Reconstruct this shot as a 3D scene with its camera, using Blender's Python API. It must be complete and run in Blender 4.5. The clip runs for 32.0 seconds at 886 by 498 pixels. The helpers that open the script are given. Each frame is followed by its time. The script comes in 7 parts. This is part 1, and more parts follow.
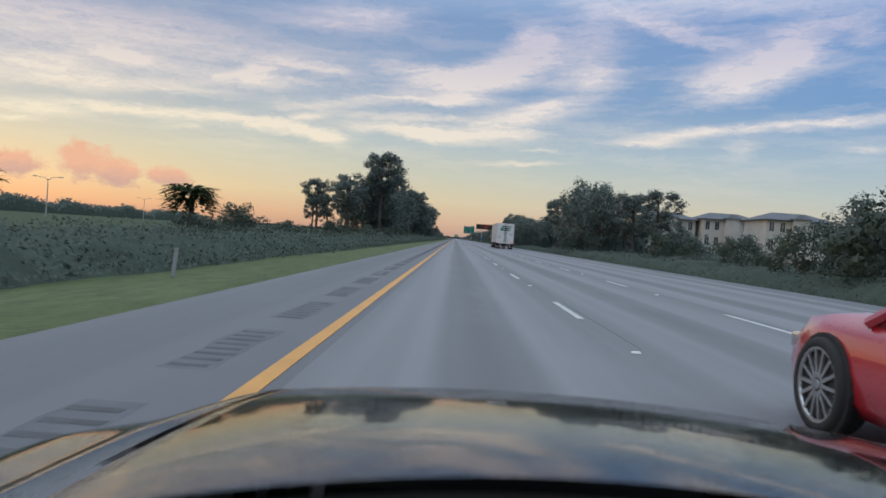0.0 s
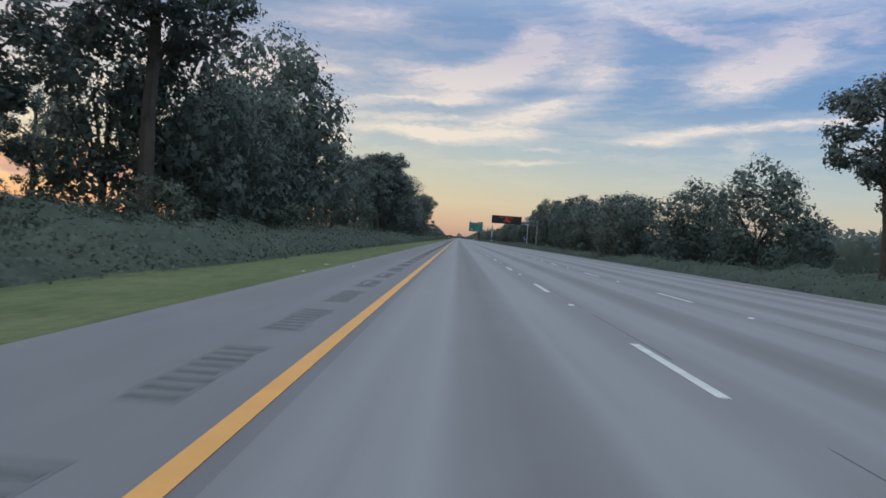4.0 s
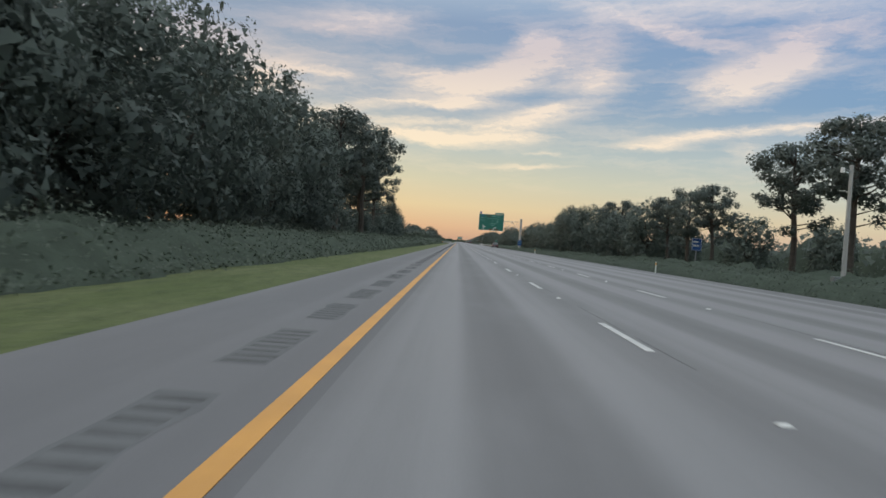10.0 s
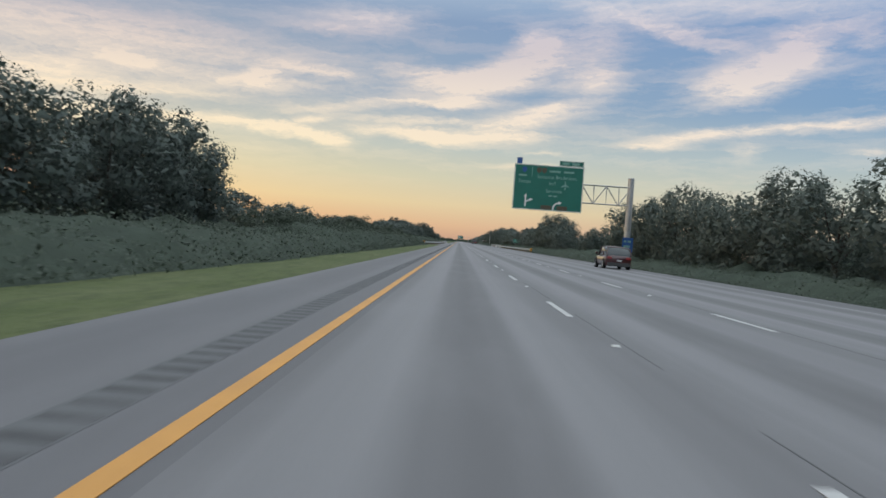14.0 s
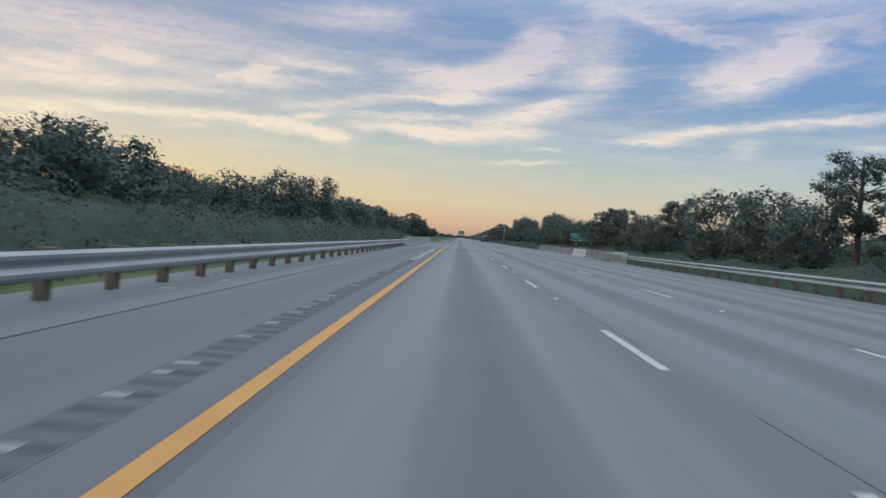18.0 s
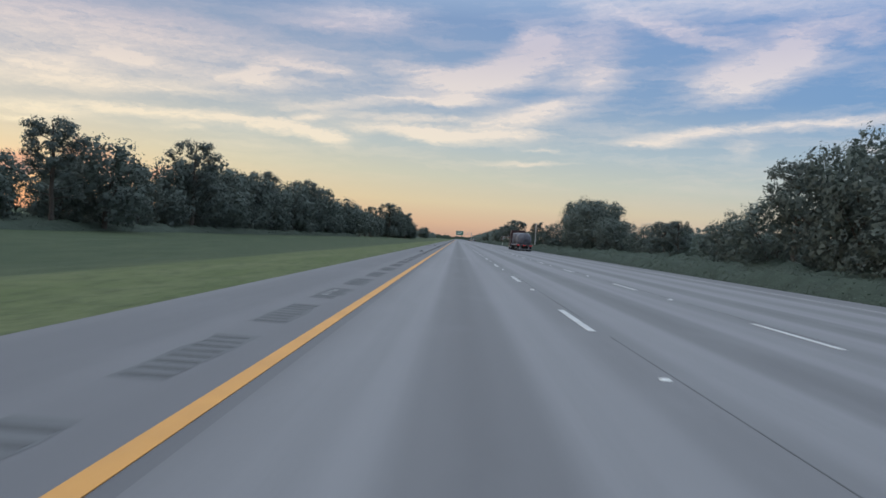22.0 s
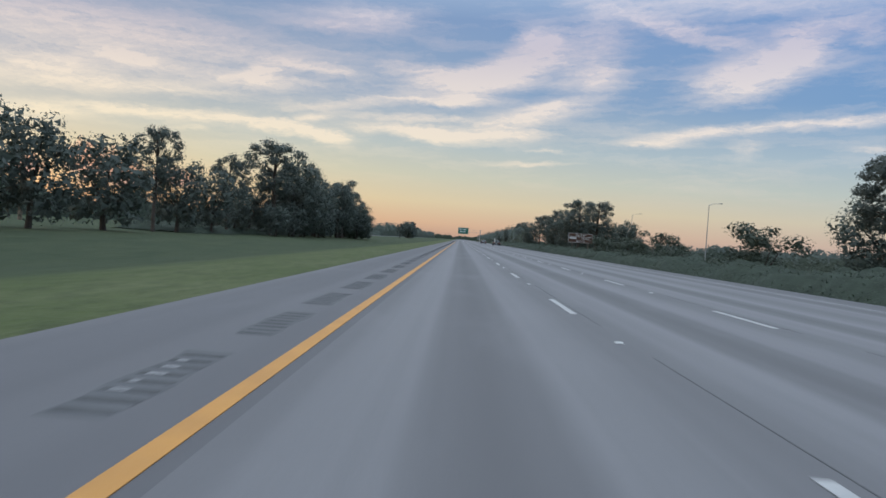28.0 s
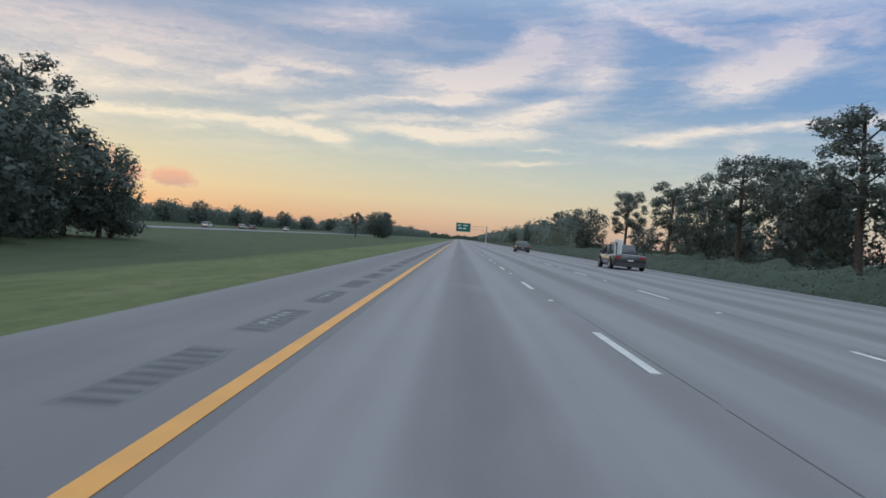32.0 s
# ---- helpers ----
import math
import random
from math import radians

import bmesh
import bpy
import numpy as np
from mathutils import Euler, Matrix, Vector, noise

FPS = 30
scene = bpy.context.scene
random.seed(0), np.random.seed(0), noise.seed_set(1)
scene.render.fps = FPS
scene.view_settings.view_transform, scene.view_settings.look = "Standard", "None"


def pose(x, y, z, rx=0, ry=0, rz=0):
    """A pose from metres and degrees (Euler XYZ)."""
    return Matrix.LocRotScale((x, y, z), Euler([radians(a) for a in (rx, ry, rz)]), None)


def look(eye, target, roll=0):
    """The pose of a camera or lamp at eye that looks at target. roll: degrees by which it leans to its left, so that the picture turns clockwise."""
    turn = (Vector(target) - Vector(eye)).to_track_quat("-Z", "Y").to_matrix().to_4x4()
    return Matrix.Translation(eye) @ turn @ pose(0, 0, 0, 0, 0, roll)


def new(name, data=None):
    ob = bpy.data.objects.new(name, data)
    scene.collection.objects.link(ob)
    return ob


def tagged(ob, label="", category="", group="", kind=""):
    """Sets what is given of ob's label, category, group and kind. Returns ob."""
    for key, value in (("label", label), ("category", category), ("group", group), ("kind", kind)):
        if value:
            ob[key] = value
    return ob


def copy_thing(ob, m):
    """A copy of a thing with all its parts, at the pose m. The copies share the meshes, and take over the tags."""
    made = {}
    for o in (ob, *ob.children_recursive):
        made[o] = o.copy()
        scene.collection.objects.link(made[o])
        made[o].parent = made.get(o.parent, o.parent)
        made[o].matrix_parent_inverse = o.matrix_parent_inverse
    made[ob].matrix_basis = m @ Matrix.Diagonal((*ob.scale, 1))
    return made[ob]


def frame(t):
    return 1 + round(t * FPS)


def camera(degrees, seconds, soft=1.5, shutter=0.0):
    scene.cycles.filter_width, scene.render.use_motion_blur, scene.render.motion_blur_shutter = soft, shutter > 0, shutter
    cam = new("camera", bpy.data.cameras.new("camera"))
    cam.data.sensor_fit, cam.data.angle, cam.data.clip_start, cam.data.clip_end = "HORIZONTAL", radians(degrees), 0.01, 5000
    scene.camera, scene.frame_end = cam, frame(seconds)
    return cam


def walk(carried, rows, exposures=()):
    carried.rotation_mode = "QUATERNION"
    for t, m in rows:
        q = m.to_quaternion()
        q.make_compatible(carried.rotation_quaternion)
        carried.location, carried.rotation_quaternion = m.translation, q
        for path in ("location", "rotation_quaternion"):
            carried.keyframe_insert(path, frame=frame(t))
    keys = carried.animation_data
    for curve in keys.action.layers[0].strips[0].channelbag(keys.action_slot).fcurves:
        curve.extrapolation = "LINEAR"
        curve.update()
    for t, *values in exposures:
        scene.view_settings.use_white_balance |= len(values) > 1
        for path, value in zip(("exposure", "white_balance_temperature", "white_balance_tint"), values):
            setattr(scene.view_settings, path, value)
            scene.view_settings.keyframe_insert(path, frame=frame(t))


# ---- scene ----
# The drive: seconds, x, y, pitch, yaw, roll. x = 0 is the yellow edge line, y runs along the motorway.
PATH = [
    (0.0, 1.167, 1.04, -0.92, 0.89, 4.12),
    (0.1, 1.167, 2.14, -0.92, 0.89, 4.12),
    (0.5, 1.169, 15.24, -0.93, 1.03, 4.12),
    (1.0, 1.171, 29.46, -0.93, 1.09, 4.12),
    (1.5, 1.141, 43.71, -0.92, 1.16, 4.12),
    (2.0, 1.110, 58.06, -0.92, 1.15, 4.12),
    (2.5, 1.087, 72.59, -0.98, 1.08, 4.12),
    (3.0, 1.064, 87.17, -1.04, 1.07, 4.12),
    (3.5, 1.051, 101.66, -1.04, 1.13, 4.12),
    (4.5, 1.034, 130.33, -0.88, 1.07, 4.12),
    (5.5, 1.017, 159.26, -0.73, 1.01, 4.12),
    (6.0, 1.060, 174.08, -0.73, 1.07, 4.12),
    (6.5, 1.048, 189.11, -0.66, 1.14, 4.12),
    (7.0, 1.036, 204.48, -0.59, 1.22, 4.12),
    (7.5, 1.022, 220.30, -0.66, 1.28, 4.12),
    (8.0, 1.008, 236.48, -0.66, 1.34, 4.12),
    (8.5, 0.978, 252.97, -0.72, 1.33, 4.12),
    (9.0, 0.948, 269.71, -0.72, 1.40, 4.12),
    (9.5, 0.936, 286.50, -0.70, 1.26, 4.12),
    (10.0, 0.925, 303.63, -0.69, 1.15, 4.12),
    (10.5, 0.943, 321.42, -0.68, 1.11, 4.12),
    (11.0, 0.961, 339.44, -0.67, 1.05, 4.12),
    (11.5, 1.051, 357.24, -0.66, 0.99, 4.12),
    (12.0, 1.142, 375.22, -0.65, 0.94, 4.12),
    (12.5, 1.197, 393.70, -0.65, 0.94, 4.12),
    (13.0, 1.253, 412.45, -0.64, 1.01, 4.12),
    (13.5, 1.265, 431.36, -0.74, 1.10, 4.12),
    (14.0, 1.277, 450.46, -0.72, 1.20, 4.12),
    (14.5, 1.327, 469.76, -0.73, 1.10, 4.12),
    (15.5, 1.291, 508.56, -0.88, 1.14, 4.12),
    (16.5, 1.254, 547.39, -1.03, 1.19, 4.12),
    (17.0, 1.236, 566.69, -0.96, 1.16, 4.12),
    (17.5, 1.208, 585.86, -1.02, 1.14, 4.15),
    (18.0, 1.180, 605.01, -1.02, 1.21, 4.13),
    (18.5, 1.179, 624.28, -1.14, 1.13, 4.14),
    (19.0, 1.177, 643.43, -0.98, 1.08, 3.16),
    (19.5, 1.248, 662.22, -0.87, 1.01, 1.97),
    (20.0, 1.318, 680.73, -0.86, 1.04, 1.71),
    (20.5, 1.335, 698.94, -1.00, 1.10, 1.88),
    (21.0, 1.351, 716.92, -1.05, 1.03, 3.01),
    (21.5, 1.330, 734.72, -0.99, 1.08, 4.02),
    (22.0, 1.309, 752.44, -0.90, 1.07, 4.09),
    (22.5, 1.318, 770.27, -0.96, 1.09, 4.09),
    (23.0, 1.327, 788.01, -0.97, 1.17, 4.04),
    (23.5, 1.314, 805.41, -0.95, 1.12, 4.10),
    (24.0, 1.302, 822.73, -1.01, 1.11, 4.12),
    (24.5, 1.307, 840.16, -0.96, 1.10, 4.00),
    (25.0, 1.312, 857.60, -0.95, 1.10, 4.00),
    (25.5, 1.355, 874.98, -0.88, 1.14, 4.01),
    (26.5, 1.318, 909.41, -0.92, 1.18, 4.06),
    (27.5, 1.281, 943.46, -0.97, 1.23, 4.11),
    (28.0, 1.238, 960.37, -0.90, 1.27, 4.05),
    (28.5, 1.232, 977.37, -0.89, 1.21, 4.05),
    (29.0, 1.226, 994.36, -0.89, 1.18, 4.12),
    (29.5, 1.223, 1011.25, -0.92, 1.17, 4.14),
    (30.0, 1.221, 1028.11, -0.91, 1.09, 4.19),
    (30.5, 1.258, 1045.04, -0.86, 1.13, 4.04),
    (31.0, 1.295, 1061.90, -0.89, 1.10, 4.12),
    (31.5, 1.291, 1078.57, -0.93, 1.11, 4.08),
    (32.0, 1.287, 1095.17, -0.92, 1.16, 4.12),
]
EYE_Z = 0.999
cam = camera(63.2, 32.0, 1.6, 0.09)


def eye_pose(x, y, pitch, yaw, roll):
    a, b = radians(yaw), radians(pitch)
    way = Vector((-math.sin(a) * math.cos(b), math.cos(a) * math.cos(b), math.sin(b)))
    eye = Vector((x, y, EYE_Z))
    return look(eye, eye + 10 * way, roll)


walk(cam, [(t, eye_pose(x, y, p, w, r)) for t, x, y, p, w, r in PATH],
     [(0, 0.03, 6350, 8), (4, 0.03, 6450, 8), (6, 0.1, 6950, 8), (9, 0.12, 7450, 7), (12, 0.12, 7400, 7), (14, 0.10, 7150, 7), (17, 0.03, 6500, 8), (25, 0.03, 6500, 8), (28, 0.03, 6500, 8), (32, 0.05, 6550, 7)])
scene.view_settings.exposure = 0.0


# ---------- node helpers ----------
class Nodes:
    def __init__(self, tree):
        self.t = tree
        tree.nodes.clear()

    def n(self, kind, **props):
        node = self.t.nodes.new(kind)
        for k, v in props.items():
            if k == "op":
                node.operation = v
            elif k == "blend":
                node.blend_type = v
            elif k == "dtype":
                node.data_type = v
        return node

    def put(self, socket, value):
        if isinstance(value, bpy.types.NodeSocket):
            self.t.links.new(value, socket)
        else:
            socket.default_value = value

    def math(self, op, a, b=0.0, c=0.0, clamp=False):
        node = self.n("ShaderNodeMath", op=op)
        node.use_clamp = clamp
        for s, v in zip(node.inputs, (a, b, c)):
            self.put(s, v)
        return node.outputs[0]

    def mix(self, f, a, b, blend="MIX"):
        node = self.n("ShaderNodeMix", dtype="RGBA", blend=blend)
        self.put(node.inputs[0], f)
        self.put(node.inputs[6], a)
        self.put(node.inputs[7], b)
        return node.outputs[2]

    def ramp(self, f, stops, smooth=False):
        node = self.n("ShaderNodeValToRGB")
        r = node.color_ramp
        r.interpolation = "EASE" if smooth else "LINEAR"
        while len(r.elements) < len(stops):
            r.elements.new(0.5)
        for e, (p, c) in zip(r.elements, stops):
            e.position = p
            e.color = (*c, 1) if len(c) == 3 else c
        self.put(node.inputs[0], f)
        return node.outputs[0]

    def noise(self, vec, scale, detail=4.0, rough=0.55, dist=0.0):
        node = self.n("ShaderNodeTexNoise")
        self.put(node.inputs["Vector"], vec)
        node.inputs["Scale"].default_value = scale
        node.inputs["Detail"].default_value = detail
        node.inputs["Roughness"].default_value = rough
        node.inputs["Distortion"].default_value = dist
        return node.outputs[0]

    def mapping(self, vec, scale=(1, 1, 1), rot=(0, 0, 0), loc=(0, 0, 0)):
        node = self.n("ShaderNodeMapping")
        self.put(node.inputs[0], vec)
        node.inputs["Location"].default_value = loc
        node.inputs["Rotation"].default_value = rot
        node.inputs["Scale"].default_value = scale
        return node.outputs[0]

    def xyz(self, x, y, z):
        node = self.n("ShaderNodeCombineXYZ")
        for s, v in zip(node.inputs, (x, y, z)):
            self.put(s, v)
        return node.outputs[0]

    def split(self, vec):
        node = self.n("ShaderNodeSeparateXYZ")
        self.put(node.inputs[0], vec)
        return node.outputs


def g3(v):
    return (v, v, v)


# ---------- sky: dusk gradient over a Nishita sky, streaked cirrus and a few cumulus ----------
world = bpy.data.worlds.new("dusk_sky")
scene.world = world
world.use_nodes = True
w = Nodes(world.node_tree)
coord = w.n("ShaderNodeTexCoord").outputs["Generated"]
dx, dy, dz = w.split(coord)
az = w.math("MULTIPLY", w.math("ARCTAN2", dx, dy), 57.2958)
el = w.math("MULTIPLY", w.math("ARCSINE", dz), 57.2958)
el01 = w.math("DIVIDE", el, 40.0, clamp=True)
# The last two stops overbrighten the unseen upper sky to light the ground.
warm = w.ramp(el01, [(0.0, (0.60, 0.35, 0.25)), (0.028, (0.78, 0.49, 0.29)), (0.07, (0.81, 0.65, 0.40)), (0.125, (0.70, 0.66, 0.49)), (0.18, (0.57, 0.61, 0.57)),
                     (0.27, (0.37, 0.45, 0.57)), (0.42, (0.27, 0.37, 0.56)), (0.60, (0.60, 0.74, 0.94)), (1.0, (1.12, 1.32, 1.58))])
cool = w.ramp(el01, [(0.0, (0.52, 0.37, 0.33)), (0.03, (0.64, 0.49, 0.41)), (0.07, (0.66, 0.60, 0.48)), (0.12, (0.54, 0.60, 0.58)), (0.18, (0.41, 0.53, 0.64)),
                     (0.28, (0.21, 0.37, 0.63)), (0.42, (0.19, 0.34, 0.64)), (0.60, (0.60, 0.74, 0.94)), (1.0, (1.12, 1.32, 1.58))])
side = w.math("MULTIPLY_ADD", az, 1 / 50.0, 0.45, clamp=True)
sky_col = w.mix(side, warm, cool)
nish = w.n("ShaderNodeTexSky")
nish.sky_type = "NISHITA"
nish.sun_disc = False
nish.sun_elevation, nish.sun_rotation = radians(1.5), radians(-35)
nish_dim = w.mix(1.0, nish.outputs[0], (0.08, 0.08, 0.08, 1), "MULTIPLY")
sky_col = w.mix(0.12, sky_col, nish_dim)
# clouds, in degrees of azimuth and elevation: a thin uneven veil, and the streaks: az, el, half-length, half-height, tilt, amount
flat = w.xyz(az, el, 0.0)
warp = w.noise(w.mapping(flat, (0.16, 0.45, 1)), 1.0, 4.0, 0.6)
warp_b = w.noise(w.mapping(flat, (0.55, 1.5, 1), (0, 0, 0), (7, 3, 0)), 1.0, 5.0, 0.65)
az_w = w.math("ADD", az, w.math("ADD", w.math("MULTIPLY_ADD", warp, 2.8, -1.4), w.math("MULTIPLY_ADD", warp_b, 2.8, -1.4)))
el_w = w.math("ADD", el, w.math("ADD", w.math("MULTIPLY_ADD", warp_b, 1.0, -0.5), w.math("MULTIPLY_ADD", warp, 0.5, -0.25)))
flat_w = w.xyz(az_w, el_w, 0.0)
streak = w.noise(w.mapping(flat_w, (0.085, 0.62, 1), (0, 0, radians(3))), 1.0, 8.0, 0.66)
fine = w.noise(w.mapping(flat_w, (0.42, 2.2, 1), (0, 0, radians(3)), (5, 2, 0)), 1.0, 8.0, 0.70)
wisp = w.noise(w.mapping(flat_w, (1.1, 3.4, 1), (0, 0, radians(-8)), (3, 9, 0)), 1.0, 6.0, 0.68)
STREAKS_LEFT = [
    (-28.2, 12.3, 11.54, 2.23, 1, 0.40), (-26.4, 13.3, 10.14, 1.09, -0, 0.45), (-25.4, 11.2, 2.25, 0.35, -3, 0.75), (-31.1, 9.7, 3.28, 0.74, 3, 0.60), (-26.2, 9.2, 7.77, 0.45, 4, 0.50),
    (-31.0, 6.9, 2.94, 0.40, 2, 0.85), (-25.9, 7.7, 2.63, 0.25, 1, 0.70), (-21.1, 7.7, 6.78, 0.30, 2, 0.75), (-14.1, 7.6, 4.09, 0.40, -3, 1.00), (-10.7, 7.1, 1.22, 0.40, -9, 0.95),
    (-16.4, 11.3, 1.44, 0.59, 15, 0.90), (-12.2, 12.3, 3.12, 0.40, -4, 0.75), (-15.6, 10.9, 5.14, 0.45, 2, 0.40), (-12.2, 8.6, 1.04, 0.20, 6, 0.75), (-21.0, 6.9, 1.04, 0.20, 7, 0.40),
]
STREAKS_MIDDLE = [
    (-32.3, 6.0, 1.50, 0.20, 4, 0.60), (-9.9, 9.8, 5.32, 0.40, 9, 0.40), (-3.8, 9.2, 4.03, 0.30, 2, 0.60), (-5.3, 8.3, 3.13, 0.35, -0, 0.75), (-1.9, 7.8, 2.47, 0.35, -1, 0.80),
    (-8.2, 16.5, 3.32, 0.54, -0, 0.65), (-10.3, 15.5, 3.29, 0.45, 1, 0.55), (-4.1, 12.8, 3.13, 0.59, -7, 0.50), (1.9, 13.1, 4.84, 0.79, 12, 0.85), (0.4, 12.4, 3.57, 0.54, 3, 0.85),
    (4.5, 14.3, 3.08, 1.09, 29, 0.75), (5.1, 15.7, 0.69, 1.19, 73, 0.90), (9.7, 13.2, 1.80, 1.19, 1, 0.60), (9.9, 16.1, 1.65, 1.48, -27, 0.35), (-0.4, 11.1, 1.25, 0.54, 4, 0.75),
]
STREAKS_RIGHT = [
    (6.2, 10.8, 1.74, 0.30, 12, 0.60), (4.2, 9.6, 3.73, 0.64, 14, 0.90), (3.6, 8.4, 2.88, 0.40, 3, 0.70), (-2.4, 10.7, 4.26, 0.25, 2, 0.55), (-1.1, 8.2, 2.78, 0.30, -2, 0.70),
    (21.7, 13.5, 3.43, 1.29, 16, 0.95), (23.8, 14.9, 1.39, 0.89, 36, 0.80), (19.6, 12.7, 2.12, 0.89, -1, 0.50), (15.9, 16.3, 4.47, 0.45, -14, 0.65), (12.9, 17.7, 4.38, 0.59, -9, 0.50),
    (25.5, 16.4, 3.57, 0.54, 4, 0.45), (28.3, 15.6, 0.62, 1.19, 75, 0.40), (18.5, 9.2, 4.23, 0.30, 7, 0.80), (26.2, 9.8, 4.39, 0.30, 4, 0.75), (14.3, 8.2, 1.73, 0.30, 4, 0.85),
    (21.0, 8.0, 1.07, 0.59, 1, 0.35), (29.2, 8.1, 1.48, 0.20, -0, 0.35), (5.1, 6.2, 2.73, 0.15, 4, 0.50), (6.4, 7.3, 1.49, 0.15, 4, 0.40), (19.8, 18.1, 9.77, 0.64, -4, 0.40),
]
bank = None
for a0, e0, ha, he, tilt, amount in STREAKS_LEFT + STREAKS_MIDDLE + STREAKS_RIGHT:
    place = w.n("ShaderNodeMapping")
    place.vector_type = "TEXTURE"
    w.put(place.inputs[0], flat_w)
    place.inputs["Location"].default_value = (a0, e0, 0)
    place.inputs["Rotation"].default_value = (0, 0, radians(tilt))
    place.inputs["Scale"].default_value = (ha, he, 1)
    square = w.n("ShaderNodeVectorMath", op="DOT_PRODUCT")
    w.put(square.inputs[0], place.outputs[0])
    w.put(square.inputs[1], place.outputs[0])
    blob = w.math("POWER", 0.45, square.outputs["Value"])
    bank = w.math("MULTIPLY_ADD", blob, amount, 0.0 if bank is None else bank)
body = w.math("MULTIPLY", bank, w.math("ADD", w.math("MULTIPLY_ADD", fine, 2.2, -0.72), w.math("MULTIPLY_ADD", wisp, 1.4, -0.18)))
veil = w.math("MULTIPLY", w.ramp(streak, [(0.42, g3(0.0)), (0.70, g3(1.0))]), 0.30)
field = w.math("ADD", body, veil)
cover = w.ramp(field, [(0.06, g3(0.0)), (0.40, g3(0.5)), (0.85, g3(1.0))])
low_fade = w.ramp(el01, [(0.05, g3(0.0)), (0.15, g3(1.0))])
cover = w.math("MULTIPLY", cover, low_fade)
# Overhead cloud, out of view, is overbright too and serves as fill light.
cloud_warm = w.ramp(el01, [(0.0, (0.80, 0.50, 0.32)), (0.14, (0.96, 0.82, 0.58)), (0.26, (0.90, 0.77, 0.66)), (0.37, (0.60, 0.54, 0.60)), (0.60, (0.90, 0.90, 0.96)), (1.0, (1.3, 1.3, 1.38))])
cloud_cool = w.ramp(el01, [(0.0, (0.62, 0.44, 0.40)), (0.18, (0.86, 0.76, 0.69)), (0.30, (0.82, 0.74, 0.73)), (0.40, (0.60, 0.56, 0.67)), (0.60, (0.90, 0.90, 0.96)), (1.0, (1.3, 1.3, 1.38))])
cloud_col = w.mix(side, cloud_warm, cloud_cool)
sky_col = w.mix(w.math("MULTIPLY", cover, 0.88), sky_col, cloud_col)
# small pink cumulus low over the left horizon
puff = w.noise(w.mapping(flat, (0.9, 1.1, 1)), 1.0, 5.0, 0.6)
cum = None
for a0, e0, ha, he in ((-27.7, 3.7, 1.9, 1.5), (-25.6, 3.0, 2.1, 1.1), (-22.0, 3.0, 1.8, 0.8), (-31.8, 3.0, 1.9, 1.0)):
    u = w.math("DIVIDE", w.math("SUBTRACT", az, a0), ha)
    v = w.math("DIVIDE", w.math("SUBTRACT", el, e0), he)
    r = w.math("SQRT", w.math("ADD", w.math("MULTIPLY", u, u), w.math("MULTIPLY", v, v)))
    b = w.math("SUBTRACT", 1.0, r)
    cum = b if cum is None else w.math("MAXIMUM", cum, b)
cum = w.math("ADD", cum, w.math("MULTIPLY_ADD", puff, 1.7, -0.80))
cum_mask = w.ramp(cum, [(0.0, g3(0.0)), (0.16, g3(0.35)), (0.48, g3(0.92))])
cum_col = w.ramp(w.math("ADD", w.math("MULTIPLY_ADD", el, 0.42, -0.85), w.math("MULTIPLY", puff, 0.75), clamp=True), [(0.0, (0.40, 0.29, 0.31)), (0.5, (0.62, 0.38, 0.32)), (1.0, (0.86, 0.46, 0.30))])
sky_col = w.mix(cum_mask, sky_col, cum_col)
below = w.math("GREATER_THAN", 0.0, el)
sky_col = w.mix(below, sky_col, (0.10, 0.11, 0.09, 1))
bg = w.n("ShaderNodeBackground")
w.put(bg.inputs[0], sky_col)
bg.inputs[1].default_value = 1.0
w.t.links.new(bg.outputs[0], w.n("ShaderNodeOutputWorld").inputs[0])

# the sun has just gone down to the left: a broad, weak, warm light
sun = new("sun", bpy.data.lights.new("sun", "SUN"))
sun.data.energy, sun.data.angle, sun.data.color = 0.5, radians(14), (1.0, 0.72, 0.48)
sun.matrix_basis = look((0, 0, 0), (0.9, 0.15, -0.12))


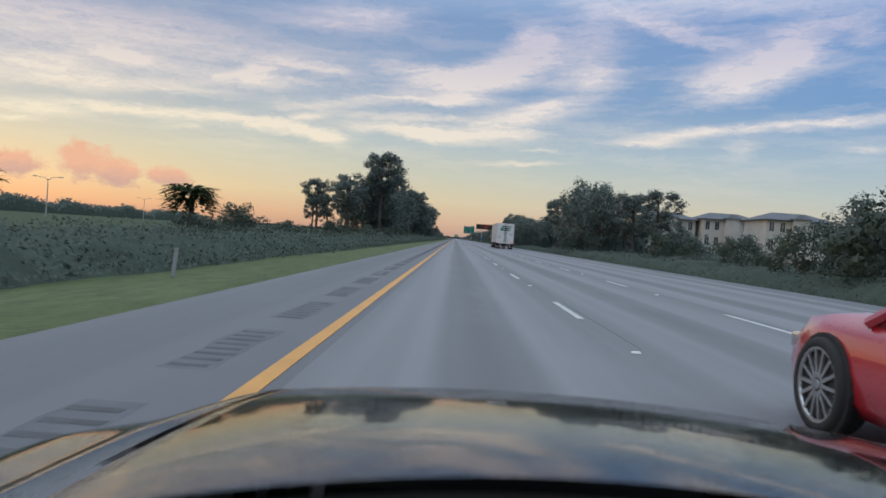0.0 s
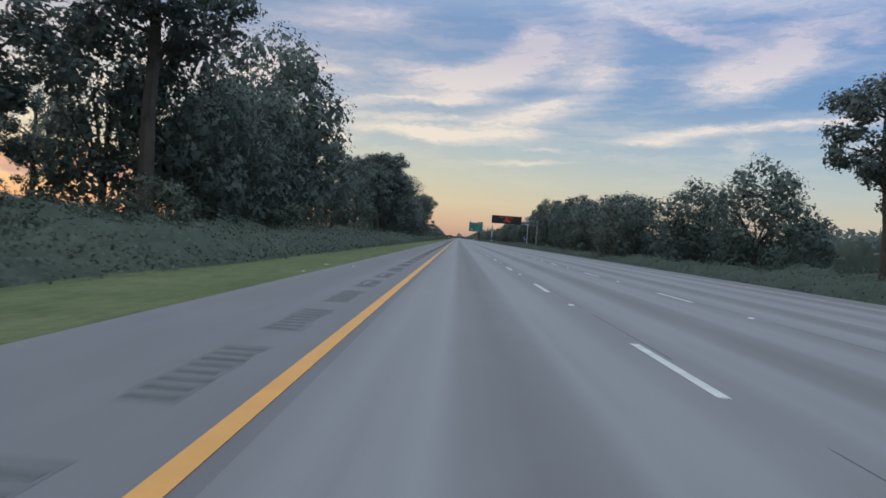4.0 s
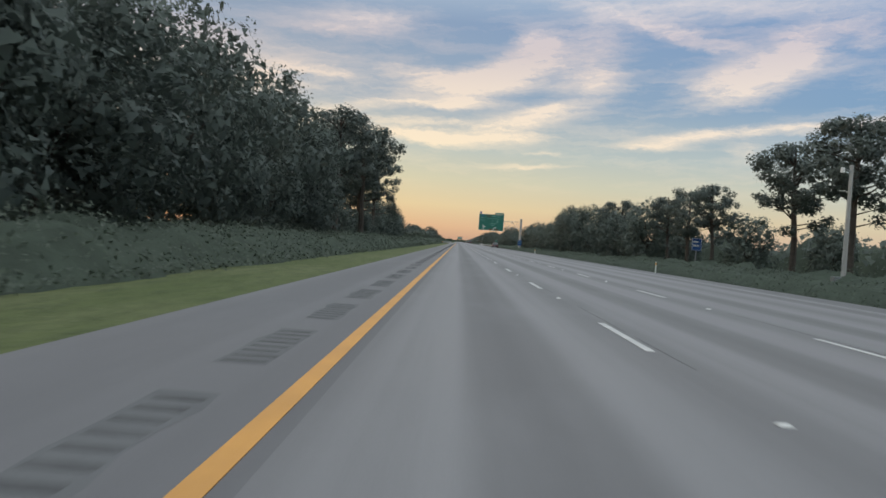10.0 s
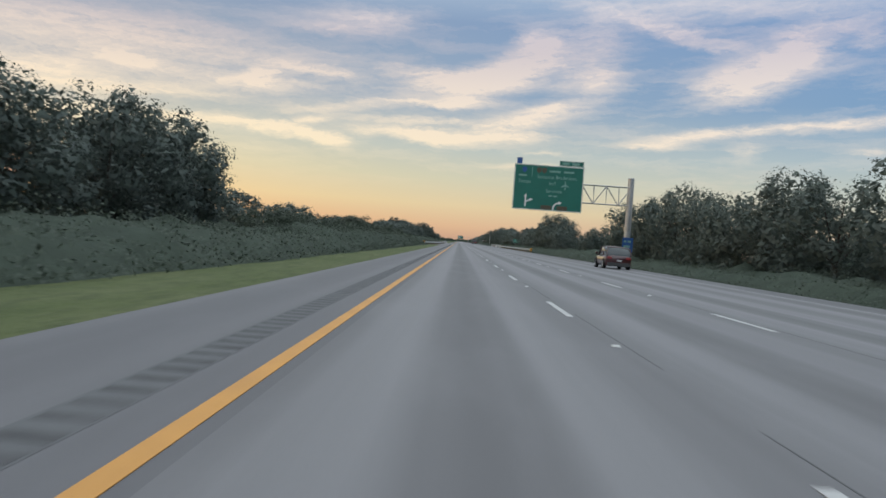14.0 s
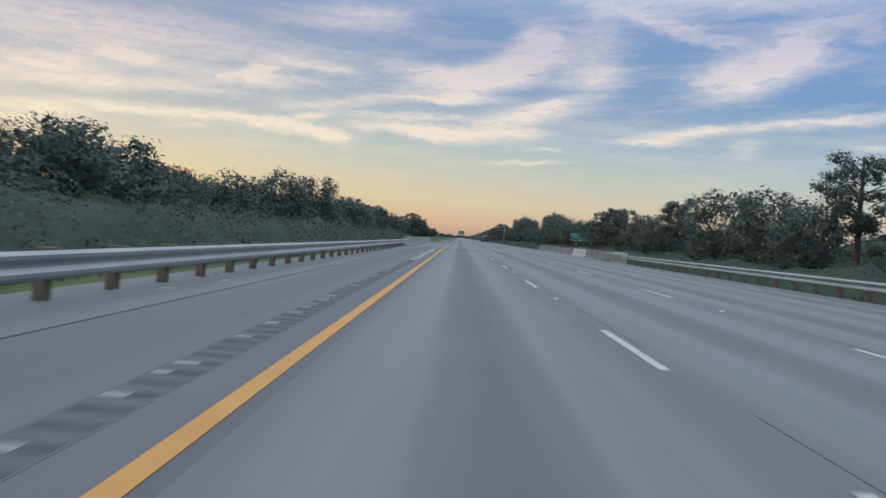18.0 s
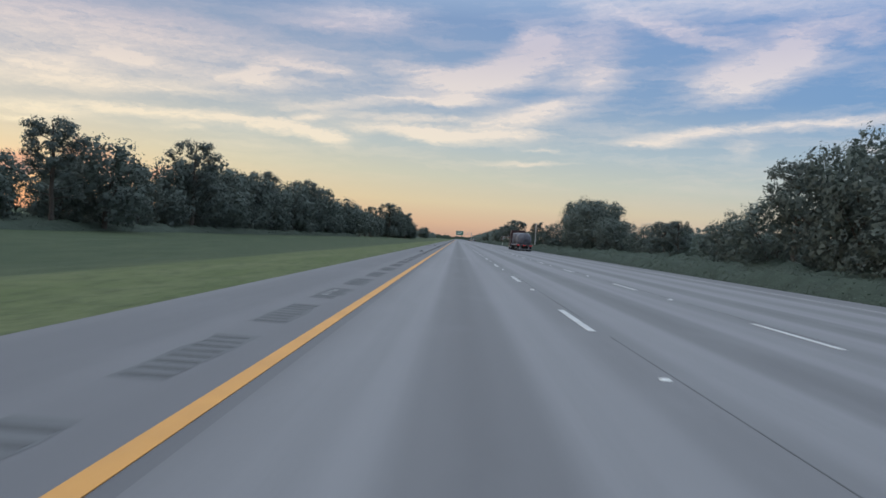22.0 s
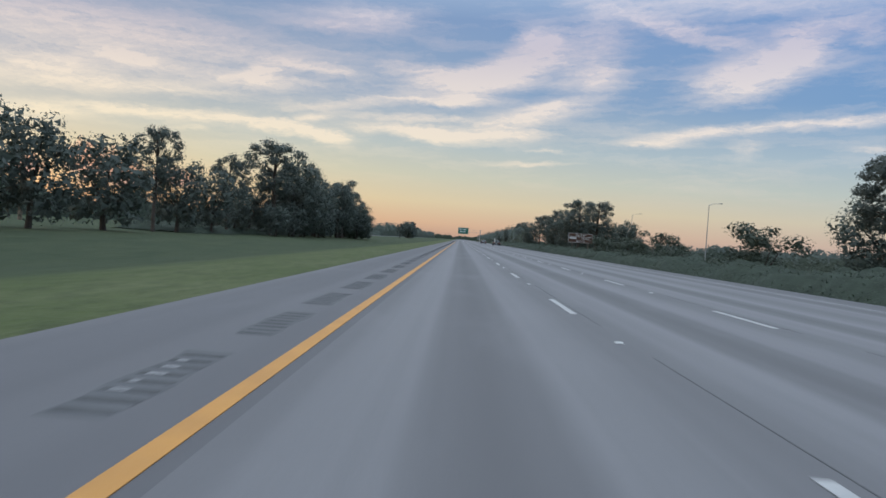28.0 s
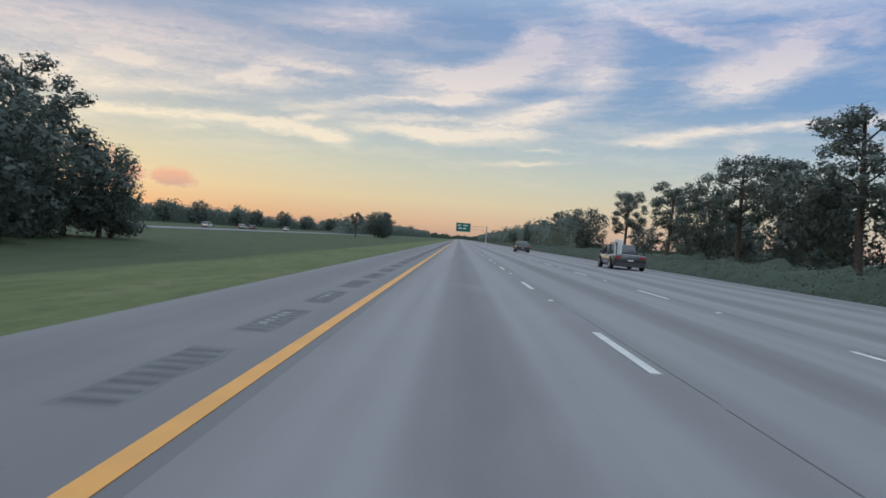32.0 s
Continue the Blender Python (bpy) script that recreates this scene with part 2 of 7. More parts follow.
# ---------- materials ----------
def material(name, base, rough=0.8, metal=0.0, vary=0.25, scale=3.0, fine=40.0, bump=0.2, spec=0.5, coat=0.0, second=None, depth=0.02, glow=None):
    m = bpy.data.materials.new(name)
    m.use_nodes = True
    k = Nodes(m.node_tree)
    co = k.n("ShaderNodeTexCoord").outputs["Object"]
    big = k.noise(co, scale, 4)
    small = k.noise(co, fine, 3)
    b = Vector(base)
    other = Vector(second) if second else b * (1 - vary)
    col = k.mix(k.ramp(big, [(0.35, g3(0)), (0.68, g3(1))]), (*b, 1), (*other, 1))
    col = k.mix(k.math("MULTIPLY", small, vary * 0.8), col, (*(b * 0.55), 1))
    info = k.n("ShaderNodeObjectInfo").outputs["Random"]
    col = k.mix(k.math("MULTIPLY", info, vary * 0.5), col, (*(b * 0.7), 1))
    p = k.n("ShaderNodeBsdfPrincipled")
    k.put(p.inputs["Base Color"], col)
    k.put(p.inputs["Roughness"], k.math("MULTIPLY_ADD", small, 0.16, rough - 0.08, clamp=True))
    p.inputs["Metallic"].default_value = metal
    p.inputs["Specular IOR Level"].default_value = spec
    p.inputs["Coat Weight"].default_value = coat
    p.inputs["Coat Roughness"].default_value = 0.04
    if glow:
        p.inputs["Emission Color"].default_value = (*glow[:3], 1)
        p.inputs["Emission Strength"].default_value = glow[3]
    if bump:
        bn = k.n("ShaderNodeBump")
        bn.inputs["Strength"].default_value = bump
        bn.inputs["Distance"].default_value = depth
        k.put(bn.inputs["Height"], small)
        k.put(p.inputs["Normal"], bn.outputs[0])
    k.t.links.new(p.outputs[0], k.n("ShaderNodeOutputMaterial").inputs[0])
    return m


def leaf_material(name, dark, light, dry=None):
    m = bpy.data.materials.new(name)
    m.use_nodes = True
    k = Nodes(m.node_tree)
    isl = k.n("ShaderNodeNewGeometry").outputs["Random Per Island"]
    info = k.n("ShaderNodeObjectInfo").outputs["Random"]
    co = k.n("ShaderNodeTexCoord").outputs["Object"]
    patch = k.noise(co, 0.35, 3)
    col = k.mix(isl, (*dark, 1), (*light, 1))
    col = k.mix(k.math("MULTIPLY", k.ramp(patch, [(0.45, g3(0)), (0.7, g3(1))]), 0.5), col, (*(dry or light), 1))
    col = k.mix(k.math("MULTIPLY", info, 0.45), col, (*(Vector(dark) * 0.7), 1))
    d = k.n("ShaderNodeBsdfPrincipled")
    k.put(d.inputs["Base Color"], col)
    d.inputs["Roughness"].default_value = 0.62
    d.inputs["Specular IOR Level"].default_value = 0.35
    tr = k.n("ShaderNodeBsdfTranslucent")
    k.put(tr.inputs[0], col)
    mx = k.n("ShaderNodeMixShader")
    mx.inputs[0].default_value = 0.28
    k.t.links.new(d.outputs[0], mx.inputs[1])
    k.t.links.new(tr.outputs[0], mx.inputs[2])
    k.t.links.new(mx.outputs[0], k.n("ShaderNodeOutputMaterial").inputs[0])
    return m


def grass_material():
    """A lighter strip beside the paving, darker grass beyond it, dry tips and clover patches."""
    m = bpy.data.materials.new("verge_grass")
    m.use_nodes = True
    k = Nodes(m.node_tree)
    co = k.n("ShaderNodeTexCoord").outputs["Object"]
    x, y, z = k.split(co)
    wander = k.noise(k.mapping(co, (0.25, 0.05, 1)), 1.0, 4)
    away = k.math("ADD", k.math("ABSOLUTE", k.math("SUBTRACT", x, 5.1)), k.math("MULTIPLY_ADD", wander, 2.4, -1.2))
    outer_grass = k.ramp(k.math("DIVIDE", away, 20.0), [(0.545, g3(0)), (0.640, g3(1))])
    patch = k.noise(k.mapping(co, (0.8, 0.16, 1)), 1.0, 5, 0.6)
    tuft = k.noise(k.mapping(co, (3.2, 1.1, 1)), 1.0, 4, 0.6)
    fine = k.noise(co, 9.0, 3)
    col = k.mix(k.ramp(patch, [(0.38, g3(0)), (0.66, g3(1))]), (0.108, 0.134, 0.055, 1), (0.152, 0.166, 0.082, 1))
    col = k.mix(outer_grass, col, k.mix(k.ramp(patch, [(0.36, g3(0)), (0.68, g3(1))]), (0.050, 0.072, 0.042, 1), (0.080, 0.098, 0.056, 1)))
    col = k.mix(k.math("MULTIPLY", k.ramp(tuft, [(0.46, g3(0)), (0.66, g3(1))]), 0.5), col, (0.048, 0.066, 0.034, 1))
    col = k.mix(k.math("MULTIPLY", fine, 0.5), col, (0.038, 0.050, 0.020, 1))
    p = k.n("ShaderNodeBsdfPrincipled")
    k.put(p.inputs["Base Color"], col)
    p.inputs["Roughness"].default_value = 0.9
    p.inputs["Specular IOR Level"].default_value = 0.15
    bn = k.n("ShaderNodeBump")
    bn.inputs["Strength"].default_value = 0.8
    bn.inputs["Distance"].default_value = 0.08
    k.put(bn.inputs["Height"], k.math("ADD", fine, tuft))
    k.put(p.inputs["Normal"], bn.outputs[0])
    k.t.links.new(p.outputs[0], k.n("ShaderNodeOutputMaterial").inputs[0])
    return m


def road_material(name, base, lane_tone=1.0, stain=1.0):
    """Worn asphalt or concrete: polished wheel tracks, an oily stripe down each lane, stains, cracks along the joints."""
    m = bpy.data.materials.new(name)
    m.use_nodes = True
    k = Nodes(m.node_tree)
    co = k.n("ShaderNodeTexCoord").outputs["Object"]
    x, y, z = k.split(co)
    lane = k.math("FRACT", k.math("DIVIDE", k.math("ADD", x, 30.0), 3.0))
    off = k.math("ABSOLUTE", k.math("SUBTRACT", lane, 0.5))
    tone = k.ramp(off, [(0.0, g3(0.0)), (0.10, g3(0.25)), (0.19, g3(1.0)), (0.33, g3(0.85)), (0.44, g3(0.42)), (0.5, g3(0.30))], True)
    long_n = k.noise(k.mapping(co, (2.2, 0.03, 1)), 1.0, 5)
    mid_n = k.noise(k.mapping(co, (0.8, 0.22, 1)), 1.0, 5, 0.6)
    grain = k.noise(co, 55.0, 3)
    b = Vector(base)
    on_lane = k.ramp(x, [(0.0, g3(0.0)), (0.01, g3(1.0))])
    col = k.mix(k.math("MULTIPLY", tone, lane_tone), (*(b * 0.68), 1), (*(b * 1.08), 1))
    col = k.mix(k.math("SUBTRACT", 1.0, on_lane), col, (*(b * 0.80), 1))
    col = k.mix(k.math("MULTIPLY", k.ramp(long_n, [(0.42, g3(0)), (0.70, g3(1))]), 0.40 * stain), col, (*(b * 0.60), 1))
    col = k.mix(k.math("MULTIPLY", k.ramp(mid_n, [(0.50, g3(0)), (0.75, g3(1))]), 0.35 * stain), col, (*(b * 1.2), 1))
    col = k.mix(k.math("MULTIPLY", grain, 0.35), col, (*(b * 0.5), 1))
    p = k.n("ShaderNodeBsdfPrincipled")
    k.put(p.inputs["Base Color"], col)
    k.put(p.inputs["Roughness"], k.math("MULTIPLY_ADD", tone, -0.12, 0.80))
    p.inputs["Specular IOR Level"].default_value = 0.35
    bn = k.n("ShaderNodeBump")
    bn.inputs["Strength"].default_value = 0.25
    bn.inputs["Distance"].default_value = 0.01
    k.put(bn.inputs["Height"], grain)
    k.put(p.inputs["Normal"], bn.outputs[0])
    k.t.links.new(p.outputs[0], k.n("ShaderNodeOutputMaterial").inputs[0])
    return m


def glass_material(name, tint=(0.03, 0.04, 0.045)):
    m = bpy.data.materials.new(name)
    m.use_nodes = True
    p = m.node_tree.nodes["Principled BSDF"]
    p.inputs["Base Color"].default_value = (*tint, 1)
    p.inputs["Roughness"].default_value = 0.06
    p.inputs["Coat Weight"].default_value = 0.6
    return m


ASPHALT = road_material("worn_asphalt", (0.205, 0.200, 0.208))
SHOULDER = road_material("shoulder_asphalt", (0.184, 0.180, 0.190), 0.15, 0.8)
DECK = road_material("bridge_concrete", (0.225, 0.22, 0.225), 0.7, 0.7)
DARK_PATCH = material("milled_asphalt", (0.118, 0.119, 0.125), 0.9, vary=0.4, scale=1.6, fine=30, second=(0.155, 0.157, 0.163))
RIB = material("milled_groove", (0.100, 0.100, 0.105), 0.9, vary=0.4, scale=3, fine=30)
HAIR_CRACK = material("hairline_crack", (0.105, 0.106, 0.111), 0.9)
TEAL_SIGN = material("pale_teal_lettering", (0.20, 0.40, 0.35), 0.5, bump=0)
TAR = material("tar_seal", (0.05, 0.05, 0.052), 0.7)
YELLOW = material("yellow_road_paint", (0.66, 0.315, 0.075), 0.7, vary=0.30, scale=1.5, fine=25, second=(0.55, 0.265, 0.07))
WHITE_LINE = material("white_road_paint", (0.56, 0.55, 0.54), 0.7, vary=0.35, scale=2, fine=25, second=(0.38, 0.38, 0.38))
FADED_LINE = material("faded_white_paint", (0.34, 0.335, 0.34), 0.8, vary=0.4, scale=1.2, fine=18, second=(0.24, 0.24, 0.245))
REFLECTOR = material("reflector_white", (0.7, 0.7, 0.68), 0.3)
GRASS = grass_material()
LITTER = material("leaf_litter", (0.055, 0.06, 0.030), 0.95, vary=0.5, scale=0.4, fine=7.0, bump=0.6, depth=0.06, spec=0.1)
BARK = material("grey_brown_bark", (0.085, 0.068, 0.056), 0.9, vary=0.5, scale=2.5, fine=22, bump=0.8)
# Needle and oak leaf colours are lifted and blued to imitate haze.
PINE_LEAF = leaf_material("pine_needles", (0.102, 0.126, 0.118), (0.114, 0.140, 0.124))
OAK_LEAF = leaf_material("oak_leaves", (0.104, 0.130, 0.118), (0.116, 0.144, 0.122))
BUSH_LEAF = leaf_material("shrub_leaves", (0.064, 0.084, 0.064), (0.078, 0.102, 0.072), (0.086, 0.102, 0.070))
# Darker green for the cores puts the shade between leaves into the colour.
SHADED_LEAF = material("shaded_inner_foliage", (0.062, 0.081, 0.062), 0.9, vary=0.4, scale=1.2, fine=9, bump=0.4, depth=0.08, spec=0.1)
PALM_LEAF = leaf_material("palm_fronds", (0.036, 0.061, 0.026), (0.087, 0.123, 0.043))
CONCRETE = material("barrier_concrete", (0.36, 0.355, 0.345), 0.85, vary=0.35, scale=0.7, fine=14, second=(0.25, 0.245, 0.24), bump=0.3)
GALV = material("galvanised_steel", (0.46, 0.47, 0.48), 0.45, 0.75, vary=0.25, scale=1.2, fine=14, bump=0.05)
POLE_CONC = material("concrete_pole", (0.44, 0.43, 0.41), 0.8, vary=0.2, scale=1.2, fine=20)
WOOD_POST = material("weathered_wood", (0.20, 0.16, 0.12), 0.9, vary=0.35, scale=3, fine=18)
AMBER = material("amber_marker", (0.75, 0.33, 0.03), 0.45)
SIGN_GREEN = material("sign_green", (0.010, 0.15, 0.115), 0.45, vary=0.12, scale=0.8, fine=10, bump=0)
SIGN_WHITE = material("sign_white", (0.72, 0.73, 0.72), 0.5, vary=0.1, bump=0)
SIGN_BLUE = material("sign_blue", (0.02, 0.09, 0.30), 0.45, vary=0.12, bump=0)
SIGN_BROWN = material("sign_brown", (0.085, 0.040, 0.026), 0.5, vary=0.15, bump=0)
DULL_BROWN = material("dull_brown_panel", (0.10, 0.085, 0.055), 0.5, bump=0)
LED_FACE = material("message_sign_face", (0.012, 0.012, 0.013), 0.5, vary=0.15, bump=0.05)
LED = material("red_led", (0.3, 0.02, 0.01), 0.5, glow=(1.0, 0.10, 0.06, 0.5), bump=0)
DARK_METAL = material("dark_metal", (0.05, 0.05, 0.052), 0.55, 0.4, vary=0.25)
RUBBER = material("tyre_rubber", (0.020, 0.020, 0.021), 0.85, vary=0.3, fine=50)
ALLOY = material("alloy_rim", (0.50, 0.50, 0.51), 0.32, 0.9, vary=0.15, bump=0)
CHROME = material("polished_steel", (0.66, 0.66, 0.66), 0.18, 0.95, vary=0.1, bump=0)
GLASS = glass_material("dark_window_glass")
LAMP_RED = material("red_tail_lamp", (0.5, 0.02, 0.015), 0.3, glow=(1.0, 0.06, 0.08, 0.6), bump=0)
RED_REFLECT = material("red_reflector", (0.35, 0.03, 0.03), 0.35, bump=0)
BLACK_PAINT = material("black_car_paint", (0.010, 0.011, 0.012), 0.12, vary=0.1, coat=1.0, bump=0)
for socket, value in (("IOR", 1.8), ("Coat IOR", 1.9), ("Coat Roughness", 0.02)):
    BLACK_PAINT.node_tree.nodes["Principled BSDF"].inputs[socket].default_value = value
RED_PAINT = material("red_car_paint", (0.36, 0.018, 0.030), 0.30, vary=0.1, coat=1.0, bump=0)
MAROON = material("maroon_car_paint", (0.055, 0.008, 0.011), 0.30, vary=0.1, coat=1.0, bump=0)
DARK_PAINT = material("dark_grey_paint", (0.030, 0.032, 0.035), 0.30, vary=0.1, coat=1.0, bump=0)
SILVER_PAINT = material("silver_paint", (0.42, 0.43, 0.44), 0.30, 0.3, vary=0.1, coat=0.8, bump=0)
WHITE_PAINT = material("white_trailer_panel", (0.70, 0.69, 0.675), 0.24, vary=0.10, scale=0.3, fine=5, second=(0.62, 0.61, 0.595), bump=0.02)
GREEN_PAINT = material("green_cab_paint", (0.015, 0.10, 0.075), 0.28, vary=0.12, coat=0.8, bump=0)
RUST_PAINT = material("maroon_cab_paint", (0.060, 0.024, 0.024), 0.55, vary=0.2, coat=0.1, bump=0)
LOGO_GREEN = material("logo_green", (0.010, 0.22, 0.15), 0.45, bump=0)
INK = material("black_ink", (0.02, 0.02, 0.022), 0.6, bump=0)
GREY_INK = material("grey_ink", (0.25, 0.25, 0.26), 0.6, bump=0)
TARP = material("mottled_black_tarpaulin", (0.065, 0.065, 0.080), 0.5, vary=0.6, scale=1.1, fine=5, second=(0.20, 0.20, 0.235), bump=0.5, depth=0.06)
DECK_METAL = material("scuffed_aluminium", (0.34, 0.34, 0.35), 0.5, 0.6, vary=0.3)
STUCCO = material("pale_stucco", (0.55, 0.50, 0.44), 0.85, vary=0.15, scale=0.6, fine=10)
ROOF_GREY = material("grey_roof_shingle", (0.14, 0.145, 0.16), 0.85, vary=0.3, scale=1, fine=8)
PLASTIC_GREY = material("grey_plastic", (0.06, 0.06, 0.062), 0.7)
ORANGE = material("orange_plastic", (0.75, 0.17, 0.02), 0.5)


# ---------- mesh helpers ----------
def part(name, bm, mat, parent, label="", smooth=False):
    me = bpy.data.meshes.new(name)
    bm.to_mesh(me)
    bm.free()
    return part_mesh(name, me, mat, parent, label, smooth)


def part_mesh(name, me, mat, parent, label="", smooth=False):
    me.materials.append(mat)
    if smooth:
        for p in me.polygons:
            p.use_smooth = True
    ob = new(name, me)
    ob.parent = parent
    if label:
        tagged(ob, label)
    return ob


def solo(name, bm, mat, label, category, group="", kind="", smooth=False):
    ob = part(name, bm, mat, None, "", smooth)
    return tagged(ob, label, category, group, kind)


def thing(name, at, label, category, group="", turn=0.0, kind=""):
    ob = new(name)
    ob.empty_display_size = 0.2
    ob.matrix_basis = pose(*at, 0, 0, turn)
    return tagged(ob, label, category, group, kind)


def box(bm, x0, x1, y0, y1, z0, z1, bevel=0.0):
    v = [bm.verts.new(p) for p in ((x0, y0, z0), (x1, y0, z0), (x1, y1, z0), (x0, y1, z0), (x0, y0, z1), (x1, y0, z1), (x1, y1, z1), (x0, y1, z1))]
    fs = [bm.faces.new([v[i] for i in q]) for q in ((3, 2, 1, 0), (4, 5, 6, 7), (0, 1, 5, 4), (1, 2, 6, 5), (2, 3, 7, 6), (3, 0, 4, 7))]
    if bevel:
        es = list({e for f in fs for e in f.edges})
        bmesh.ops.bevel(bm, geom=es, offset=bevel, segments=2, affect="EDGES", profile=0.7)
    return bm


def tube(bm, p0, p1, r0, r1=None, seg=10, cap=True):
    r1 = r0 if r1 is None else r1
    a, b = Vector(p0), Vector(p1)
    q = (b - a).to_track_quat("Z", "Y")
    rings = []
    for c, r in ((a, r0), (b, r1)):
        rings.append([bm.verts.new(c + q @ Vector((r * math.cos(i * math.tau / seg), r * math.sin(i * math.tau / seg), 0))) for i in range(seg)])
    for i in range(seg):
        j = (i + 1) % seg
        bm.faces.new((rings[0][i], rings[0][j], rings[1][j], rings[1][i]))
    if cap:
        bm.faces.new(rings[0][::-1])
        bm.faces.new(rings[1])
    return bm


def prism(bm, pts, axis, a, b):
    """A polygon of (u, v) swept from a to b along axis: 'x' takes (y, z), 'y' takes (x, z), 'z' takes (x, y)."""
    def at(u, v, k):
        return {"x": (k, u, v), "y": (u, k, v), "z": (u, v, k)}[axis]
    r = [[bm.verts.new(at(u, v, k)) for u, v in pts] for k in (a, b)]
    n = len(pts)
    for i in range(n):
        j = (i + 1) % n
        bm.faces.new((r[0][i], r[0][j], r[1][j], r[1][i]))
    bm.faces.new(r[0][::-1])
    bm.faces.new(r[1])
    bmesh.ops.recalc_face_normals(bm, faces=bm.faces)
    return bm


def loft(bm, rings, caps=True):
    vs = [[bm.verts.new(p) for p in ring] for ring in rings]
    n = len(vs[0])
    for a, b in zip(vs, vs[1:]):
        for i in range(n):
            j = (i + 1) % n
            bm.faces.new((a[i], a[j], b[j], b[i]))
    if caps:
        bm.faces.new(vs[0][::-1])
        bm.faces.new(vs[-1])
    bmesh.ops.recalc_face_normals(bm, faces=bm.faces)
    return bm


def sheet(name, verts, faces):
    me = bpy.data.meshes.new(name)
    me.from_pydata(verts, [], faces)
    me.update()
    return me


def words(text, size, mat, parent, name="lettering", m=None, bold=0.0, label="", spacing=1.0):
    cu = bpy.data.curves.new(name, "FONT")
    cu.body, cu.size, cu.align_x, cu.align_y = text, size, "CENTER", "CENTER"
    cu.extrude, cu.offset, cu.space_character = 0.002, bold, spacing
    cu.resolution_u = 2
    tmp = bpy.data.objects.new(name, cu)
    scene.collection.objects.link(tmp)
    me = bpy.data.meshes.new_from_object(tmp.evaluated_get(bpy.context.evaluated_depsgraph_get()))
    bpy.data.objects.remove(tmp)
    ob = part_mesh(name, me, mat, parent, label)
    ob.matrix_basis = m or Matrix()
    return ob


FACE_BACK = Matrix.Rotation(radians(90), 4, "X")   # text that is read looking along +y


# ---------- ground, motorway, bridge ----------
ROAD_END = 2300.0
LEFT_A = [(-4000, -0.4), (-60, -0.4), (-14, -0.45), (-8, -0.3), (-4.2, -0.06), (-2.2, -0.02), (-2.0, -0.12)]
LEFT_B = [(-4000, -0.7), (-60, -0.7), (-27, -0.7), (-14, -1.0), (-5.2, -0.12), (-2.2, -0.02), (-2.0, -0.12)]
RIGHT = [(12.5, -0.12), (12.7, -0.03), (14.5, -0.22), (20, -0.75), (40, -0.8), (80, -0.8), (4000, -0.8)]


def table(rows, x):
    for (x0, z0), (x1, z1) in zip(rows, rows[1:]):
        if x0 <= x <= x1:
            return z0 + (z1 - z0) * (x - x0) / (x1 - x0)
    return rows[0][1] if x < rows[0][0] else rows[-1][1]


def blend_at(y):
    return min(1.0, max(0.0, (y - 690.0) / 40.0))


def ground_z(x, y):
    if x < 0:
        k = blend_at(y)
        return table(LEFT_A, x) * (1 - k) + table(LEFT_B, x) * k
    return table(RIGHT, x)


xs = [-4000, -900, -300, -120, -60, -40, -27, -22, -18, -14, -11, -8, -6.5, -5.2, -4.2, -3.2, -2.2, -2.0, 12.5, 12.7, 13.4, 14.5, 17, 20, 25, 40, 80, 300, 900, 4000]
ys = [-900, -200, -60] + [i * 8.0 for i in range(-6, 200)] + [1700, 1900, 2300, 3000, 5000]
gv, gf = [], []
for yy in ys:
    for xx in xs:
        z = ground_z(xx, yy)
        if -120 < xx < -2.3 or 13 < xx < 120:
            z += 0.10 * noise.noise((xx * 0.15, yy * 0.09, 3.0)) * min(1.0, (abs(xx - 5) - 7) / 6 if abs(xx - 5) > 7 else 0)
        gv.append((xx, yy, z))
nx = len(xs)
for j in range(len(ys) - 1):
    for i in range(nx - 1):
        gf.append((j * nx + i, j * nx + i + 1, (j + 1) * nx + i + 1, (j + 1) * nx + i))
tagged(part_mesh("ground", sheet("ground", gv, gf), GRASS, None, "", True), "mown green grass verge beside the motorway", "ground", kind="structure")


def strip(name, x0, x1, y0, y1, z, mat, label, category, thick=0.12):
    bm = bmesh.new()
    n = max(1, int((y1 - y0) / 60))
    for i in range(n):
        a, b = y0 + (y1 - y0) * i / n, y0 + (y1 - y0) * (i + 1) / n
        vs = [bm.verts.new(p) for p in ((x0, a, z), (x1, a, z), (x1, b, z), (x0, b, z))]
        bm.faces.new(vs)
    bmesh.ops.remove_doubles(bm, verts=bm.verts, dist=0.001)
    edge = [e for e in bm.edges if e.is_boundary]
    ext = bmesh.ops.extrude_edge_only(bm, edges=edge)
    for v in ext["geom"]:
        if isinstance(v, bmesh.types.BMVert):
            v.co.z -= thick
    return solo(name, bm, mat, label, category, kind="structure")


B0, B1 = 663.0, 709.0      # the bridge deck
strip("road", 0.17, 11.25, -80, B0, 0.0, ASPHALT, "three lanes of worn grey asphalt with darker lane centres", "road")
strip("road", 0.17, 11.25, B1, ROAD_END, 0.0, ASPHALT, "three lanes of worn grey asphalt beyond the bridge", "road")
strip("shoulder", -2.15, 0.17, -80, B0, 0.0, SHOULDER, "paved inside shoulder of grey asphalt with rumble strips", "shoulder")
strip("shoulder", -2.15, 0.17, B1, ROAD_END, 0.0, SHOULDER, "paved inside shoulder of grey asphalt beyond the bridge", "shoulder")
strip("shoulder", 11.25, 12.65, -80, B0, 0.0, SHOULDER, "wide paved outside shoulder of grey asphalt", "shoulder")
strip("shoulder", 11.25, 12.65, B1, ROAD_END, 0.0, SHOULDER, "wide paved outside shoulder beyond the bridge", "shoulder")
strip("bridge_deck", -3.4, 13.5, B0, B1, 0.004, DECK, "pale concrete bridge deck", "bridge", 0.6)
